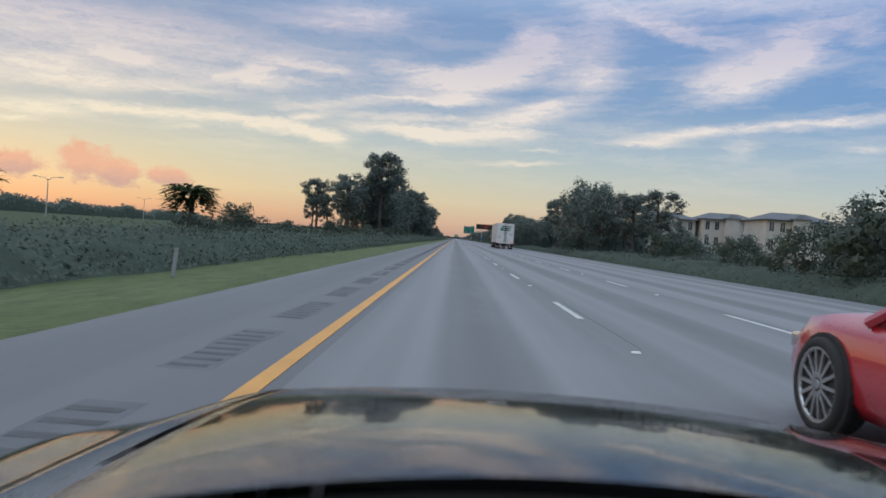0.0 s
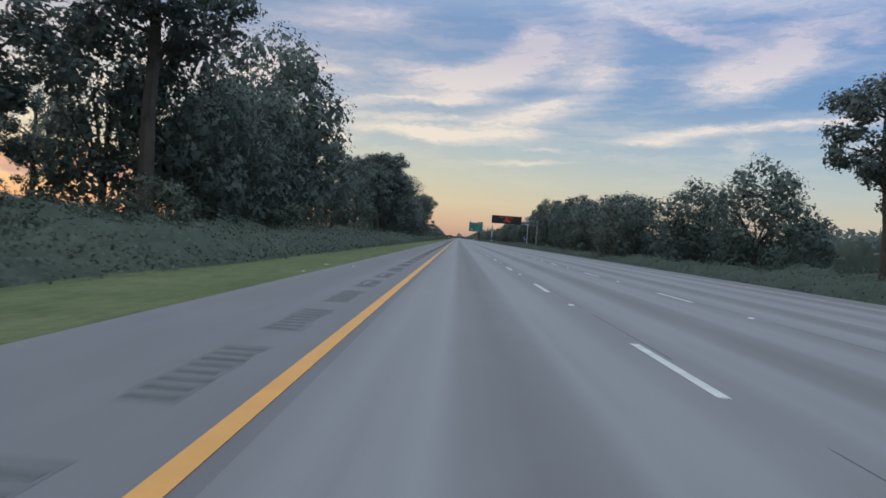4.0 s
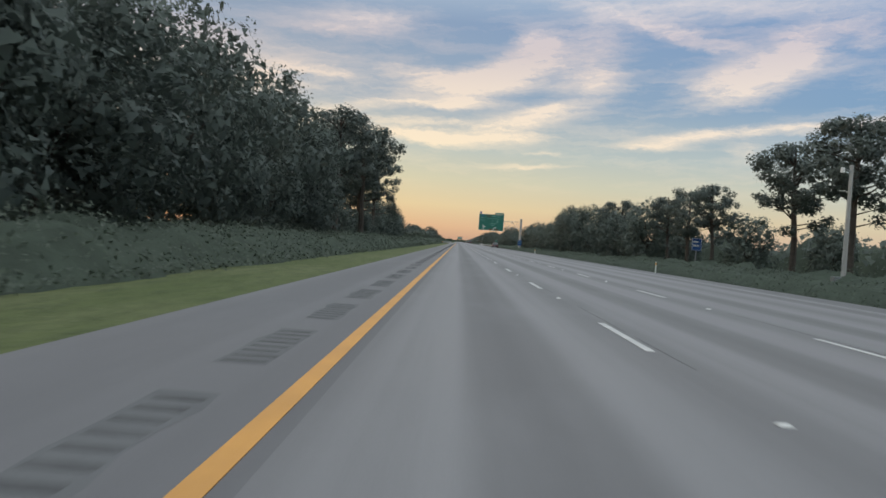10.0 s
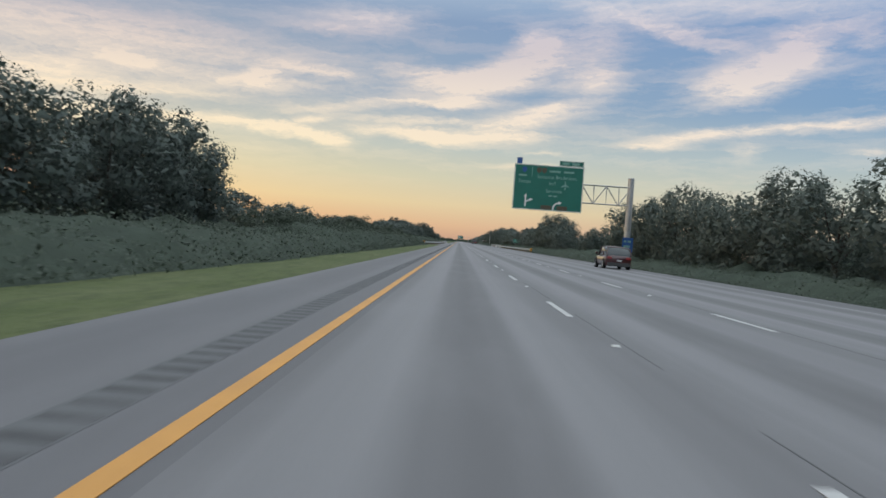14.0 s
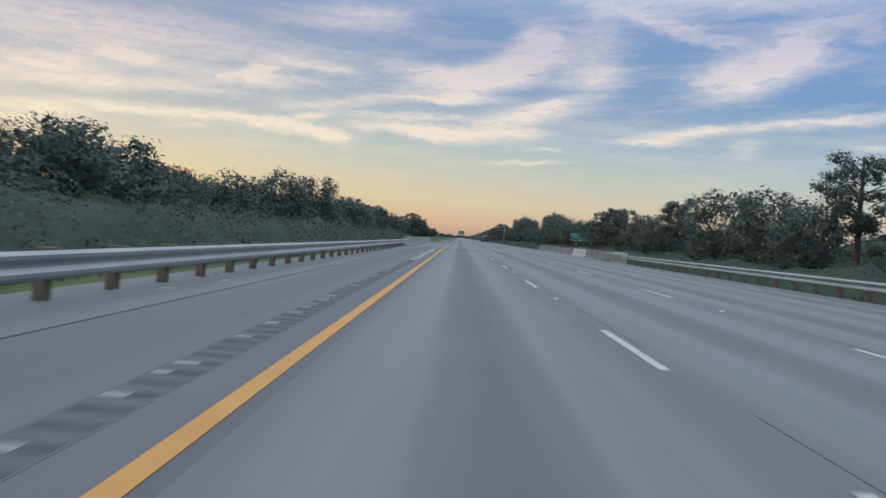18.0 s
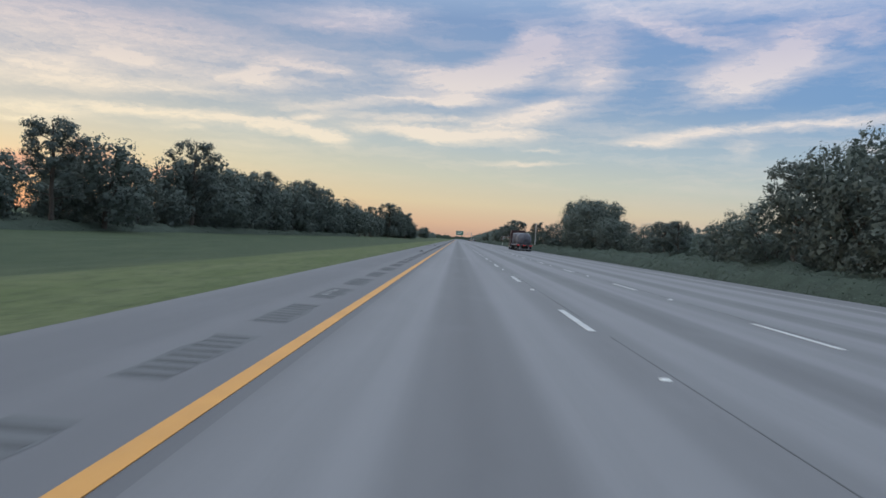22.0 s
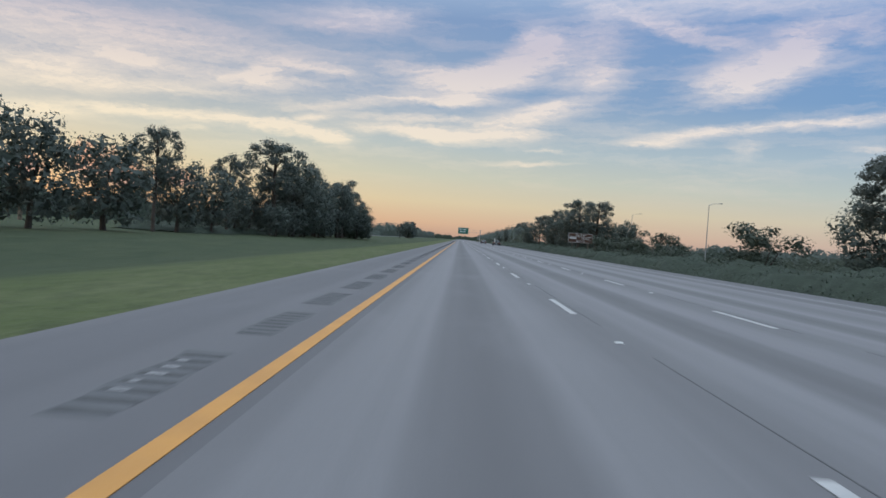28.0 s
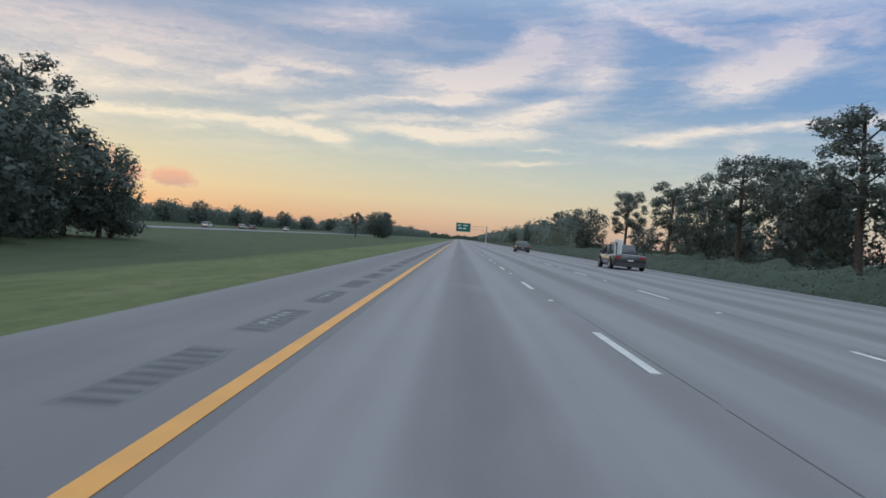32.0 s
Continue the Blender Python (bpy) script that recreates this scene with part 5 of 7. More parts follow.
# ---------- signs, poles, lamps ----------
def bars(parent, x0, x1, z, h, y, mat, n, rnd):
    """A line of unreadable lettering as word-length bars."""
    x = x0
    for i in range(n):
        wd = (x1 - x0) / n * rnd.uniform(0.6, 0.9)
        bm = bmesh.new()
        box(bm, x, x + wd, y - 0.006, y, z - h / 2, z + h / 2)
        part("lettering", bm, mat, parent)
        x += (x1 - x0) / n


def panel(parent, x0, x1, z0, z1, y, mat, rim=0.06, name="panel", rim_mat=None):
    bm = bmesh.new()
    box(bm, x0, x1, y, y + 0.05, z0, z1, 0.012)
    p = part(name, bm, mat, parent)
    for a, b, c, d in ((x0 + 0.03, x1 - 0.03, z0 + 0.03, z0 + 0.03 + rim), (x0 + 0.03, x1 - 0.03, z1 - 0.03 - rim, z1 - 0.03), (x0 + 0.03, x0 + 0.03 + rim, z0 + 0.03 + rim, z1 - 0.03 - rim), (x1 - 0.03 - rim, x1 - 0.03, z0 + 0.03 + rim, z1 - 0.03 - rim)):
        bm = bmesh.new()
        box(bm, a, b, y - 0.005, y, c, d)
        part("border", bm, rim_mat or SIGN_WHITE, p)
    return p


def truss(parent, x0, x1, z0, z1, y, bays):
    for zz in (z0, z1):
        for yy in (y - 0.22, y + 0.22):
            bm = bmesh.new()
            tube(bm, (x0, yy, zz), (x1, yy, zz), 0.055, seg=8)
            part("chord", bm, GALV, parent)
    for i in range(bays):
        a, b = x0 + (x1 - x0) * i / bays, x0 + (x1 - x0) * (i + 1) / bays
        for yy in (y - 0.22, y + 0.22):
            bm = bmesh.new()
            tube(bm, (a, yy, z0 if i % 2 else z1), (b, yy, z1 if i % 2 else z0), 0.032, seg=6)
            part("brace", bm, GALV, parent)
        bm = bmesh.new()
        tube(bm, (b, y - 0.22, z0), (b, y + 0.22, z1), 0.028, seg=6)
        tube(bm, (b, y - 0.22, z1), (b, y - 0.22, z0), 0.028, seg=6)
        part("brace", bm, GALV, parent)


def mast(parent, x, y, z0, z1, r0, r1, mat, name="pole"):
    bm = bmesh.new()
    tube(bm, (x, y, z0), (x, y, z1), r0, r1, 16)
    tube(bm, (x, y, z1), (x, y, z1 + 0.04), r1 * 1.12, r1 * 0.9, 16)
    part(name, bm, mat, parent, smooth=False)
    bm = bmesh.new()
    tube(bm, (x, y, z0 - 0.3), (x, y, z0 + 0.12), r0 * 2.0, r0 * 1.9, 16)
    part("footing", bm, CONCRETE, parent)


# the electronic message sign over the outside lanes
dms = thing("message_sign", (22.8, 316.2, -0.75), "dark electronic message sign with red lettering on a cantilever pole", "message sign")
dms.scale = (1.085, 1.085, 1.085)
mast(dms, 0, 0, 0, 7.75, 0.27, 0.22, GALV)
truss(dms, -4.3, 0.1, 6.2, 7.35, 0, 4)
bm = bmesh.new()
box(bm, -11.72, -4.2, -0.55, 0.45, 6.02, 8.03, 0.03)
housing = part("housing", bm, DARK_METAL, dms, "dark metal sign housing")
bm = bmesh.new()
box(bm, -11.58, -4.34, -0.565, -0.552, 6.15, 7.90)
part("display", bm, LED_FACE, housing, "black matrix display face")
for txt, z, dxx in (("EXIT 220 SR 64", 7.55, 0.0), ("8 MI", 7.08, 0.05), ("7-9 MIN", 6.61, 0.0)):
    words(txt, 0.48, LED, housing, "lettering", Matrix.Translation((-7.95 + dxx, -0.572, z)) @ FACE_BACK, 0.0, "glowing red letters", 1.12)
for sx in (-11.75, -4.18):
    bm = bmesh.new()
    tube(bm, (sx, -0.6, 6.0), (sx, -0.6, 8.1), 0.03, seg=6)
    tube(bm, (sx, -0.6, 7.6), (sx + 0.0, 0.3, 7.6), 0.02, seg=6)
    part("bracket", bm, GALV, dms)
bm = bmesh.new()
box(bm, -4.15, -0.3, 0.30, 0.75, 5.98, 6.04)
part("catwalk", bm, GALV, dms)

cctv = thing("camera_pole", (22.9, 345.0, -0.72), "slender pale pole with a small equipment cabinet at its foot", "pole")
cctv.scale = (1.1, 1.1, 1.1)
mast(cctv, 0, 0, 0, 6.9, 0.13, 0.09, POLE_CONC)
bm = bmesh.new()
box(bm, -0.55, -0.20, -0.2, 0.2, 0.25, 1.15, 0.03)
part("cabinet", bm, GALV, cctv)
bm = bmesh.new()
tube(bm, (0, 0, 6.6), (-0.5, -0.1, 6.75), 0.03, seg=8)
part("arm", bm, GALV, cctv)
bm = bmesh.new()
tube(bm, (-0.5, -0.1, 6.78), (-0.5, -0.1, 6.52), 0.09, 0.11, 10)
part("camera_dome", bm, SIGN_WHITE, cctv)

blue = thing("blue_sign", (25.2, 377.5, -0.78), "small blue roadside sign on a single post", "road sign")
blue.scale = (1.12, 1.12, 1.12)
panel(blue, -0.45, 0.45, 2.3, 3.45, 0, SIGN_BLUE, 0.03)
bars(blue, -0.33, 0.33, 3.1, 0.14, -0.006, SIGN_WHITE, 1, random)
bars(blue, -0.33, 0.33, 2.75, 0.16, -0.006, SIGN_WHITE, 2, random)
bm = bmesh.new()
box(bm, -0.04, 0.04, 0.05, 0.13, -0.3, 3.4)
part("post", bm, GALV, blue)

# the large green guide sign on its cantilever
grn = thing("guide_sign", (20.5, 533.5, -0.65), "large green overhead guide sign on a cantilever truss", "road sign")
grn.scale = (1.1, 1.1, 1.1)
mast(grn, 0, 0, 0, 9.25, 0.36, 0.32, GALV)
truss(grn, -5.1, 0.1, 6.4, 8.3, 0, 4)
truss(grn, -12.2, -5.1, 6.6, 8.1, 0.1, 5)
pn = panel(grn, -12.2, -5.0, 5.3, 10.0, -0.35, SIGN_GREEN, 0.06)
def on_sign(text, size, x, z, mat=TEAL_SIGN, spacing=1.0):
    words(text, size, mat, pn, "lettering", Matrix.Translation((x, -0.357, z)) @ FACE_BACK, 0.004, "", spacing)


on_sign("Sarasota Bradenton", 0.52, -7.75, 8.78)
on_sign("Int'l", 0.48, -8.2, 8.12)
on_sign("Sarasota", 0.50, -8.0, 7.35)
on_sign("Tampa", 0.50, -11.1, 8.22)
bars(pn, -8.5, -7.5, 6.85, 0.16, -0.356, TEAL_SIGN, 2, random)
bars(pn, -11.75, -10.75, 8.85, 0.18, -0.356, TEAL_SIGN, 1, random)
bars(pn, -8.6, -5.6, 9.4, 0.20, -0.356, TEAL_SIGN, 2, random)
bm = bmesh.new()
box(bm, -10.38, -10.33, -0.358, -0.351, 8.7, 9.75)
part("divider", bm, TEAL_SIGN, pn)
for cx, mt in ((-11.15, SIGN_BLUE), (-9.65, DULL_BROWN), (-9.1, DULL_BROWN)):
    bm = bmesh.new()
    prism(bm, [(cx - 0.24, 9.68), (cx, 9.74), (cx + 0.24, 9.68), (cx + 0.24, 9.35), (cx, 9.12), (cx - 0.24, 9.35)], "y", -0.358, -0.351)
    part("route_shield", bm, mt, pn)
# aeroplane symbol
bm = bmesh.new()
prism(bm, [(-6.90, 7.55), (-6.80, 7.55), (-6.80, 7.95), (-6.45, 7.80), (-6.45, 7.90), (-6.80, 8.15), (-6.80, 8.40), (-6.85, 8.50), (-6.90, 8.40), (-6.90, 8.15), (-7.25, 7.90), (-7.25, 7.80), (-6.90, 7.95)], "y", -0.358, -0.351)
part("symbol", bm, TEAL_SIGN, pn)
for xa, xb in ((-9.25, -8.15), (-7.6, -6.5)):
    bm = bmesh.new()
    box(bm, xa, xb, -0.357, -0.351, 5.42, 5.85)
    part("lane_panel", bm, DULL_BROWN, pn)
bm = bmesh.new()
prism(bm, [(-10.95, 5.6), (-10.80, 5.6), (-10.80, 6.05), (-10.35, 6.28), (-10.38, 6.18), (-10.08, 6.40), (-10.42, 6.52), (-10.42, 6.42), (-10.80, 6.25), (-10.80, 6.70), (-10.70, 6.66), (-10.875, 6.98), (-11.05, 6.66), (-10.95, 6.70)], "y", -0.358, -0.351)
part("arrow", bm, SIGN_WHITE, pn)
bm = bmesh.new()
prism(bm, [(-8.05, 5.45), (-7.88, 5.45), (-7.86, 5.75), (-7.70, 5.98), (-7.42, 6.08), (-7.42, 5.96), (-7.08, 6.20), (-7.45, 6.38), (-7.43, 6.24), (-7.80, 6.12), (-8.00, 5.85)], "y", -0.362, -0.351)
part("arrow", bm, SIGN_WHITE, pn)
tab = panel(grn, -7.6, -5.05, 10.03, 10.58, -0.35, SIGN_GREEN, 0.04, "exit_tab")
bars(tab, -7.3, -5.3, 10.30, 0.24, -0.356, TEAL_SIGN, 2, random)
bm = bmesh.new()
box(bm, -12.0, -11.45, -0.36, -0.31, 10.03, 10.65, 0.04)
part("route_shield", bm, SIGN_BLUE, grn)
bm = bmesh.new()
box(bm, -0.55, 0.55, -0.45, -0.40, 1.6, 3.1, 0.03)
bs = part("blue_panel", bm, SIGN_BLUE, grn, "small blue panel fixed to the pole")
bars(bs, -0.40, 0.40, 2.7, 0.2, -0.452, TEAL_SIGN, 2, random)
bars(bs, -0.40, 0.40, 2.2, 0.2, -0.452, TEAL_SIGN, 1, random)

sgn = thing("guide_sign", (23.9, 753.0, -0.57), "low wide green guide sign on two steel posts", "road sign")
sgn.scale = (1.13, 1.13, 1.13)
p2 = panel(sgn, 0.0, 5.4, 2.25, 3.65, 0, SIGN_GREEN, 0.04)
bars(p2, 0.25, 5.2, 3.33, 0.22, -0.006, TEAL_SIGN, 3, random)
bars(p2, 0.4, 5.2, 2.93, 0.24, -0.006, TEAL_SIGN, 3, random)
bars(p2, 1.5, 3.4, 2.52, 0.20, -0.006, TEAL_SIGN, 2, random)
for px in (1.1, 4.2):
    bm = bmesh.new()
    box(bm, px - 0.06, px + 0.06, 0.05, 0.17, -0.3, 3.6)
    part("post", bm, GALV, sgn)

brn = thing("brown_sign", (22.5, 1102.5, -0.4), "brown recreation sign with white lettering on two posts", "road sign")
brn.scale = (1.1, 1.1, 1.1)
p3 = panel(brn, 0.0, 4.4, 2.05, 3.75, 0, SIGN_BROWN, 0.04)
words("Dog Track", 0.42, SIGN_WHITE, p3, "lettering", Matrix.Translation((2.2, -0.007, 3.44)) @ FACE_BACK)
bm = bmesh.new()
box(bm, 0.12, 4.28, -0.006, 0.0, 3.13, 3.18)
part("divider", bm, SIGN_WHITE, p3)
bars(p3, 0.25, 2.15, 2.86, 0.24, -0.006, SIGN_WHITE, 1, random)
words("Museum", 0.42, SIGN_WHITE, p3, "lettering", Matrix.Translation((3.15, -0.007, 2.86)) @ FACE_BACK)
words("EXIT 213", 0.38, SIGN_WHITE, p3, "lettering", Matrix.Translation((2.2, -0.007, 2.36)) @ FACE_BACK)
for px in (0.8, 3.6):
    bm = bmesh.new()
    box(bm, px - 0.06, px + 0.06, 0.05, 0.17, -0.3, 3.7)
    part("post", bm, WOOD_POST, brn)

far_sign = thing("guide_sign", (14.5, 1440.0, -0.5), "distant green overhead guide sign on a cantilever", "road sign")
mast(far_sign, 0, 0, 0, 8.2, 0.3, 0.26, GALV)
truss(far_sign, -14.6, 0.1, 6.2, 7.8, 0, 6)
p4 = panel(far_sign, -14.7, -7.8, 4.9, 9.1, -0.35, SIGN_GREEN, 0.06)
bars(p4, -14.0, -8.6, 7.9, 0.6, -0.356, SIGN_WHITE, 2, random)
bars(p4, -13.6, -9.0, 6.5, 0.6, -0.356, SIGN_WHITE, 2, random)

pole = thing("utility_pole", (22.5, 949.0, -0.85), "pale concrete pole with a small cabinet beside it", "pole")
pole.scale = (1.15, 1.15, 1.15)
mast(pole, 0, 0, 0, 6.6, 0.16, 0.12, POLE_CONC)
bm = bmesh.new()
box(bm, -0.75, -0.35, -0.2, 0.2, 0.0, 1.1, 0.03)
part("cabinet", bm, GALV, pole)
bm = bmesh.new()
tube(bm, (-0.2, 0, 5.4), (0.35, 0, 5.4), 0.03, seg=8)
part("crossarm", bm, GALV, pole)


def street_lamp(at, h, arm, label):
    root = thing("street_lamp", at, label, "street lamp", "street lamps")
    mast(root, 0, 0, 0, h - 0.4, 0.13, 0.07, GALV)
    for sgn_ in (arm if isinstance(arm, tuple) else (arm,)):
        bm = bmesh.new()
        stem(bm, [(0, 0, h - 0.6), (0.7 * sgn_, 0, h - 0.15), (2.2 * sgn_, 0, h)], [0.06, 0.05, 0.04], 8)
        part("arm", bm, GALV, root)
        bm = bmesh.new()
        box(bm, min(2.1 * sgn_, 2.8 * sgn_), max(2.1 * sgn_, 2.8 * sgn_), -0.16, 0.16, h - 0.06, h + 0.10, 0.05)
        part("lamp_head", bm, GALV, root)
    return root


for at, h, arm in (((54.0, 1116.0, -0.8), 13.2, 1), ((53.6, 1183.0, -0.8), 13.3, 1), ((-74.0, 132.0, -0.5), 7.4, (-1, 1)), ((-118.0, 274.0, -0.5), 8.2, (-1, 1)), ((-96.0, 78.0, -0.5), 8.6, (-1, 1)), ((64, 1000, -0.8), 11.6, 1)):
    street_lamp(at, h, arm, "tall galvanised street lamp with a slim arm")
wp = thing("wooden_pole", (-60.5, 1060.0, -0.7), "tall bare wooden utility pole", "pole")
wp.scale = (1.27, 1.27, 1.27)
bm = bmesh.new()
tube(bm, (0, 0, -0.3), (0, 0, 8.8), 0.24, 0.17, 12)
part("shaft", bm, WOOD_POST, wp)
bm = bmesh.new()
tube(bm, (-0.3, 0, 8.2), (0.3, 0, 8.2), 0.03, seg=6)
part("bracket", bm, GALV, wp)

bb = thing("billboard", (-28.3, 243.7, -0.45), "grey back of a small roadside board on posts", "board")
bb.scale = (1.25, 1.25, 1.25)
bm = bmesh.new()
box(bm, -0.9, 0.9, -0.05, 0.05, 2.0, 3.5, 0.02)
part("board", bm, GALV, bb)
for px in (-0.6, 0.6):
    bm = bmesh.new()
    box(bm, px - 0.05, px + 0.05, 0.05, 0.15, -0.3, 3.4)
    part("post", bm, WOOD_POST, bb)
mk = thing("marker_post", (-3.92, 14.1, -0.06), "leaning white marker post in the grass", "marker post")
bm = bmesh.new()
loft(bm, [[(0.02 * k + a, b, z) for a, b in ((-0.035, -0.01), (0.035, -0.01), (0.035, 0.01), (-0.035, 0.01))] for k, z in ((0, -0.1), (0.4, 0.2), (1.8, 0.52))])
part("post", bm, FADED_LINE, mk)
for (x, y) in ((13.8, 350.5), (13.6, 610), (13.4, 420), (13.9, 952)):
    mk2 = thing("marker_post", (x, y, ground_z(x, y)), "short white delineator post in the verge", "marker post", "delineators")
    bm = bmesh.new()
    box(bm, -0.04, 0.04, -0.015, 0.015, -0.2, 0.75, 0.005)
    part("post", bm, SIGN_WHITE, mk2)
    bm = bmesh.new()
    box(bm, -0.035, 0.035, -0.02, -0.016, 0.55, 0.7)
    part("reflector", bm, AMBER, mk2)
def scrap(x, y, length, wide, turn, mat, label):
    """A curled strip of tyre tread or cardboard lying on the paving."""
    bm = bmesh.new()
    ring = []
    for i in range(7):
        f = i / 6 - 0.5
        lift = 0.002 + (0.03 * abs(math.sin(i * 1.9)) if length > 0.3 else 0.0)
        ring.append([(-wide / 2 * (1 - abs(f)), f * length, 0.003), (wide / 2 * (1 - 0.6 * abs(f)), f * length + 0.02, 0.003), (wide / 2 * (1 - 0.6 * abs(f)), f * length + 0.02, 0.004 + lift), (-wide / 2 * (1 - abs(f)), f * length, 0.005 + lift)])
    loft(bm, ring)
    ob = solo("debris", bm, mat, label, "debris", "roadside debris")
    ob.matrix_basis = pose(x, y, 0.002, 0, 0, turn)


scrap(0.46, 241.7, 0.60, 0.035, 4, RUBBER, "dark strip of tyre tread on the asphalt")
scrap(-1.36, 840.0, 0.45, 0.14, 70, RUBBER, "dark scrap of tyre on the shoulder")
scrap(-1.9, 832.6, 0.6, 0.10, 75, TAR, "flat dark scrap at the edge of the shoulder")
scrap(2.94, 687.4, 0.22, 0.13, 85, TAR, "small dark patch of tar on the bridge deck")
scrap(3.42, 687.8, 0.26, 0.13, 85, TAR, "small dark patch of tar on the bridge deck")


# ---------- apartment houses behind the trees ----------
def house(at, wid, dep, h, storeys, label, turn=0):
    root = thing("apartment_house", at, label, "house", "apartment houses", turn)
    bm = bmesh.new()
    box(bm, 0, wid, 0, dep, 0, h)
    wall = part("wall", bm, STUCCO, root)
    bm = bmesh.new()
    e = 0.6
    lo = [(-e, -e, h), (wid + e, -e, h), (wid + e, dep + e, h), (-e, dep + e, h)]
    hi = [(wid * 0.25, dep * 0.45, h + 1.5), (wid * 0.75, dep * 0.45, h + 1.5), (wid * 0.75, dep * 0.55, h + 1.5), (wid * 0.25, dep * 0.55, h + 1.5)]
    loft(bm, [[(x, y, z - 0.15) for x, y, z in lo], lo, hi])
    part("roof", bm, ROOF_GREY, root)
    n = max(2, int(wid / 1.9))
    for s in range(storeys):
        for i in range(n):
            x = wid * (i + 0.5) / n
            z = h * (s + 0.28) / storeys
            bm = bmesh.new()
            box(bm, x - 0.40, x + 0.40, -0.03, 0.02, z, z + h / storeys * 0.55)
            wn = part("window", bm, GLASS, root)
            bm = bmesh.new()
            box(bm, x - 0.47, x + 0.47, -0.06, -0.031, z - 0.08, z)
            box(bm, x - 0.02, x + 0.02, -0.05, -0.031, z, z + h / storeys * 0.55)
            part("frame", bm, SIGN_WHITE, wn)
    bm = bmesh.new()
    box(bm, wid * 0.38, wid * 0.62, -0.9, 0.0, 0, h * 1.02)
    part("bay", bm, STUCCO, root)
    bm = bmesh.new()
    loft(bm, [[(wid * 0.34, -1.3, h * 1.02), (wid * 0.66, -1.3, h * 1.02), (wid * 0.66, 0.3, h * 1.02), (wid * 0.34, 0.3, h * 1.02)],
              [(wid * 0.48, -0.6, h * 1.02 + 0.9), (wid * 0.52, -0.6, h * 1.02 + 0.9), (wid * 0.52, 0.2, h * 1.02 + 0.9), (wid * 0.48, 0.2, h * 1.02 + 0.9)]])
    part("bay_roof", bm, ROOF_GREY, root)
    return root


house((51.8, 150, -0.8), 11.6, 10, 9.6, 3, "pale stucco apartment house with grey hipped roof")
house((40.0, 152, -0.8), 11.0, 10, 9.2, 3, "long grey-roofed apartment house among trees")
house((56.6, 131, -0.8), 11.8, 10, 9.3, 3, "pale stucco apartment house with bay and hipped roof")


# ---------- vehicles ----------
def lathe(bm, prof, seg=24, axis_x=0.0):
    """Turn (x, r) points about the x axis."""
    rings = [[bm.verts.new((x + axis_x, r * math.cos(i * math.tau / seg), r * math.sin(i * math.tau / seg))) for i in range(seg)] for x, r in prof]
    for a, b in zip(rings, rings[1:]):
        for i in range(seg):
            j = (i + 1) % seg
            bm.faces.new((a[i], a[j], b[j], b[i]))
    return rings


def wheel(parent, x, y, r, wd, side, rim_mat=None, spokes=7, k=0.62):
    """A wheel whose outer face looks to side (-1: -x)."""
    s = side
    bm = bmesh.new()
    lathe(bm, [(-s * wd / 2, r * k), (-s * wd / 2, r * 0.94), (-s * wd * 0.38, r), (s * wd * 0.38, r), (s * wd / 2, r * 0.94), (s * wd / 2, r * (k + .04)), (s * wd * 0.36, r * k)])
    tyre = part("wheel", bm, RUBBER, parent, "black rubber tyre on a metal rim", True)
    tyre.location = (x, y, r)
    bm = bmesh.new()
    lathe(bm, [(s * wd * 0.47, r * (k + .04)), (s * wd * 0.42, r * (k - .02)), (s * wd * 0.31, r * (k - .05)), (s * wd * 0.30, r * 0.20), (s * wd * 0.30, 0.002)])
    part("rim", bm, DARK_METAL if spokes else (rim_mat or ALLOY), tyre)
    bm = bmesh.new()
    for i in range(spokes):
        a = i * math.tau / spokes
        c, q = math.cos(a), math.sin(a)
        w2 = r * (0.085 if spokes < 10 else 0.045)
        pts = [(0.10 * r, w2), ((k - .02) * r, w2 * 0.75), ((k - .02) * r, -w2 * 0.75), (0.10 * r, -w2)]
        ring = [[(s * d, u * c - v * q, u * q + v * c) for u, v in pts] for d in (wd * 0.33, wd * 0.44)]
        loft(bm, ring)
    if spokes:
        lathe(bm, [(s * wd * 0.33, r * (k - .02)), (s * wd * 0.475, r * (k + .045)), (s * wd * 0.46, r * (k - .02)), (s * wd * 0.40, r * (k - .04))])
    tube(bm, (s * wd * 0.30, 0, 0), (s * wd * 0.46, 0, 0), r * 0.14, r * 0.10, 10)
    part("wheel_face", bm, rim_mat or ALLOY, tyre)
    return tyre


def hull(bm, stations):
    """Closed smooth shell through stations (y, half width, z low, z high, crown)."""
    rings = []
    for y, hw, z0, z1, cr in stations:
        rings.append([(-hw * 0.86, y, z0), (-hw * 0.97, y, z0 + (z1 - z0) * 0.16), (-hw, y, z0 + (z1 - z0) * 0.45), (-hw * 0.98, y, z0 + (z1 - z0) * 0.78), (-hw * 0.90, y, z1 - 0.01), (-hw * 0.5, y, z1 + cr * 0.7),
                      (0, y, z1 + cr), (hw * 0.5, y, z1 + cr * 0.7), (hw * 0.90, y, z1 - 0.01), (hw * 0.98, y, z0 + (z1 - z0) * 0.78), (hw, y, z0 + (z1 - z0) * 0.45), (hw * 0.97, y, z0 + (z1 - z0) * 0.16), (hw * 0.86, y, z0)])
    return loft(bm, rings)


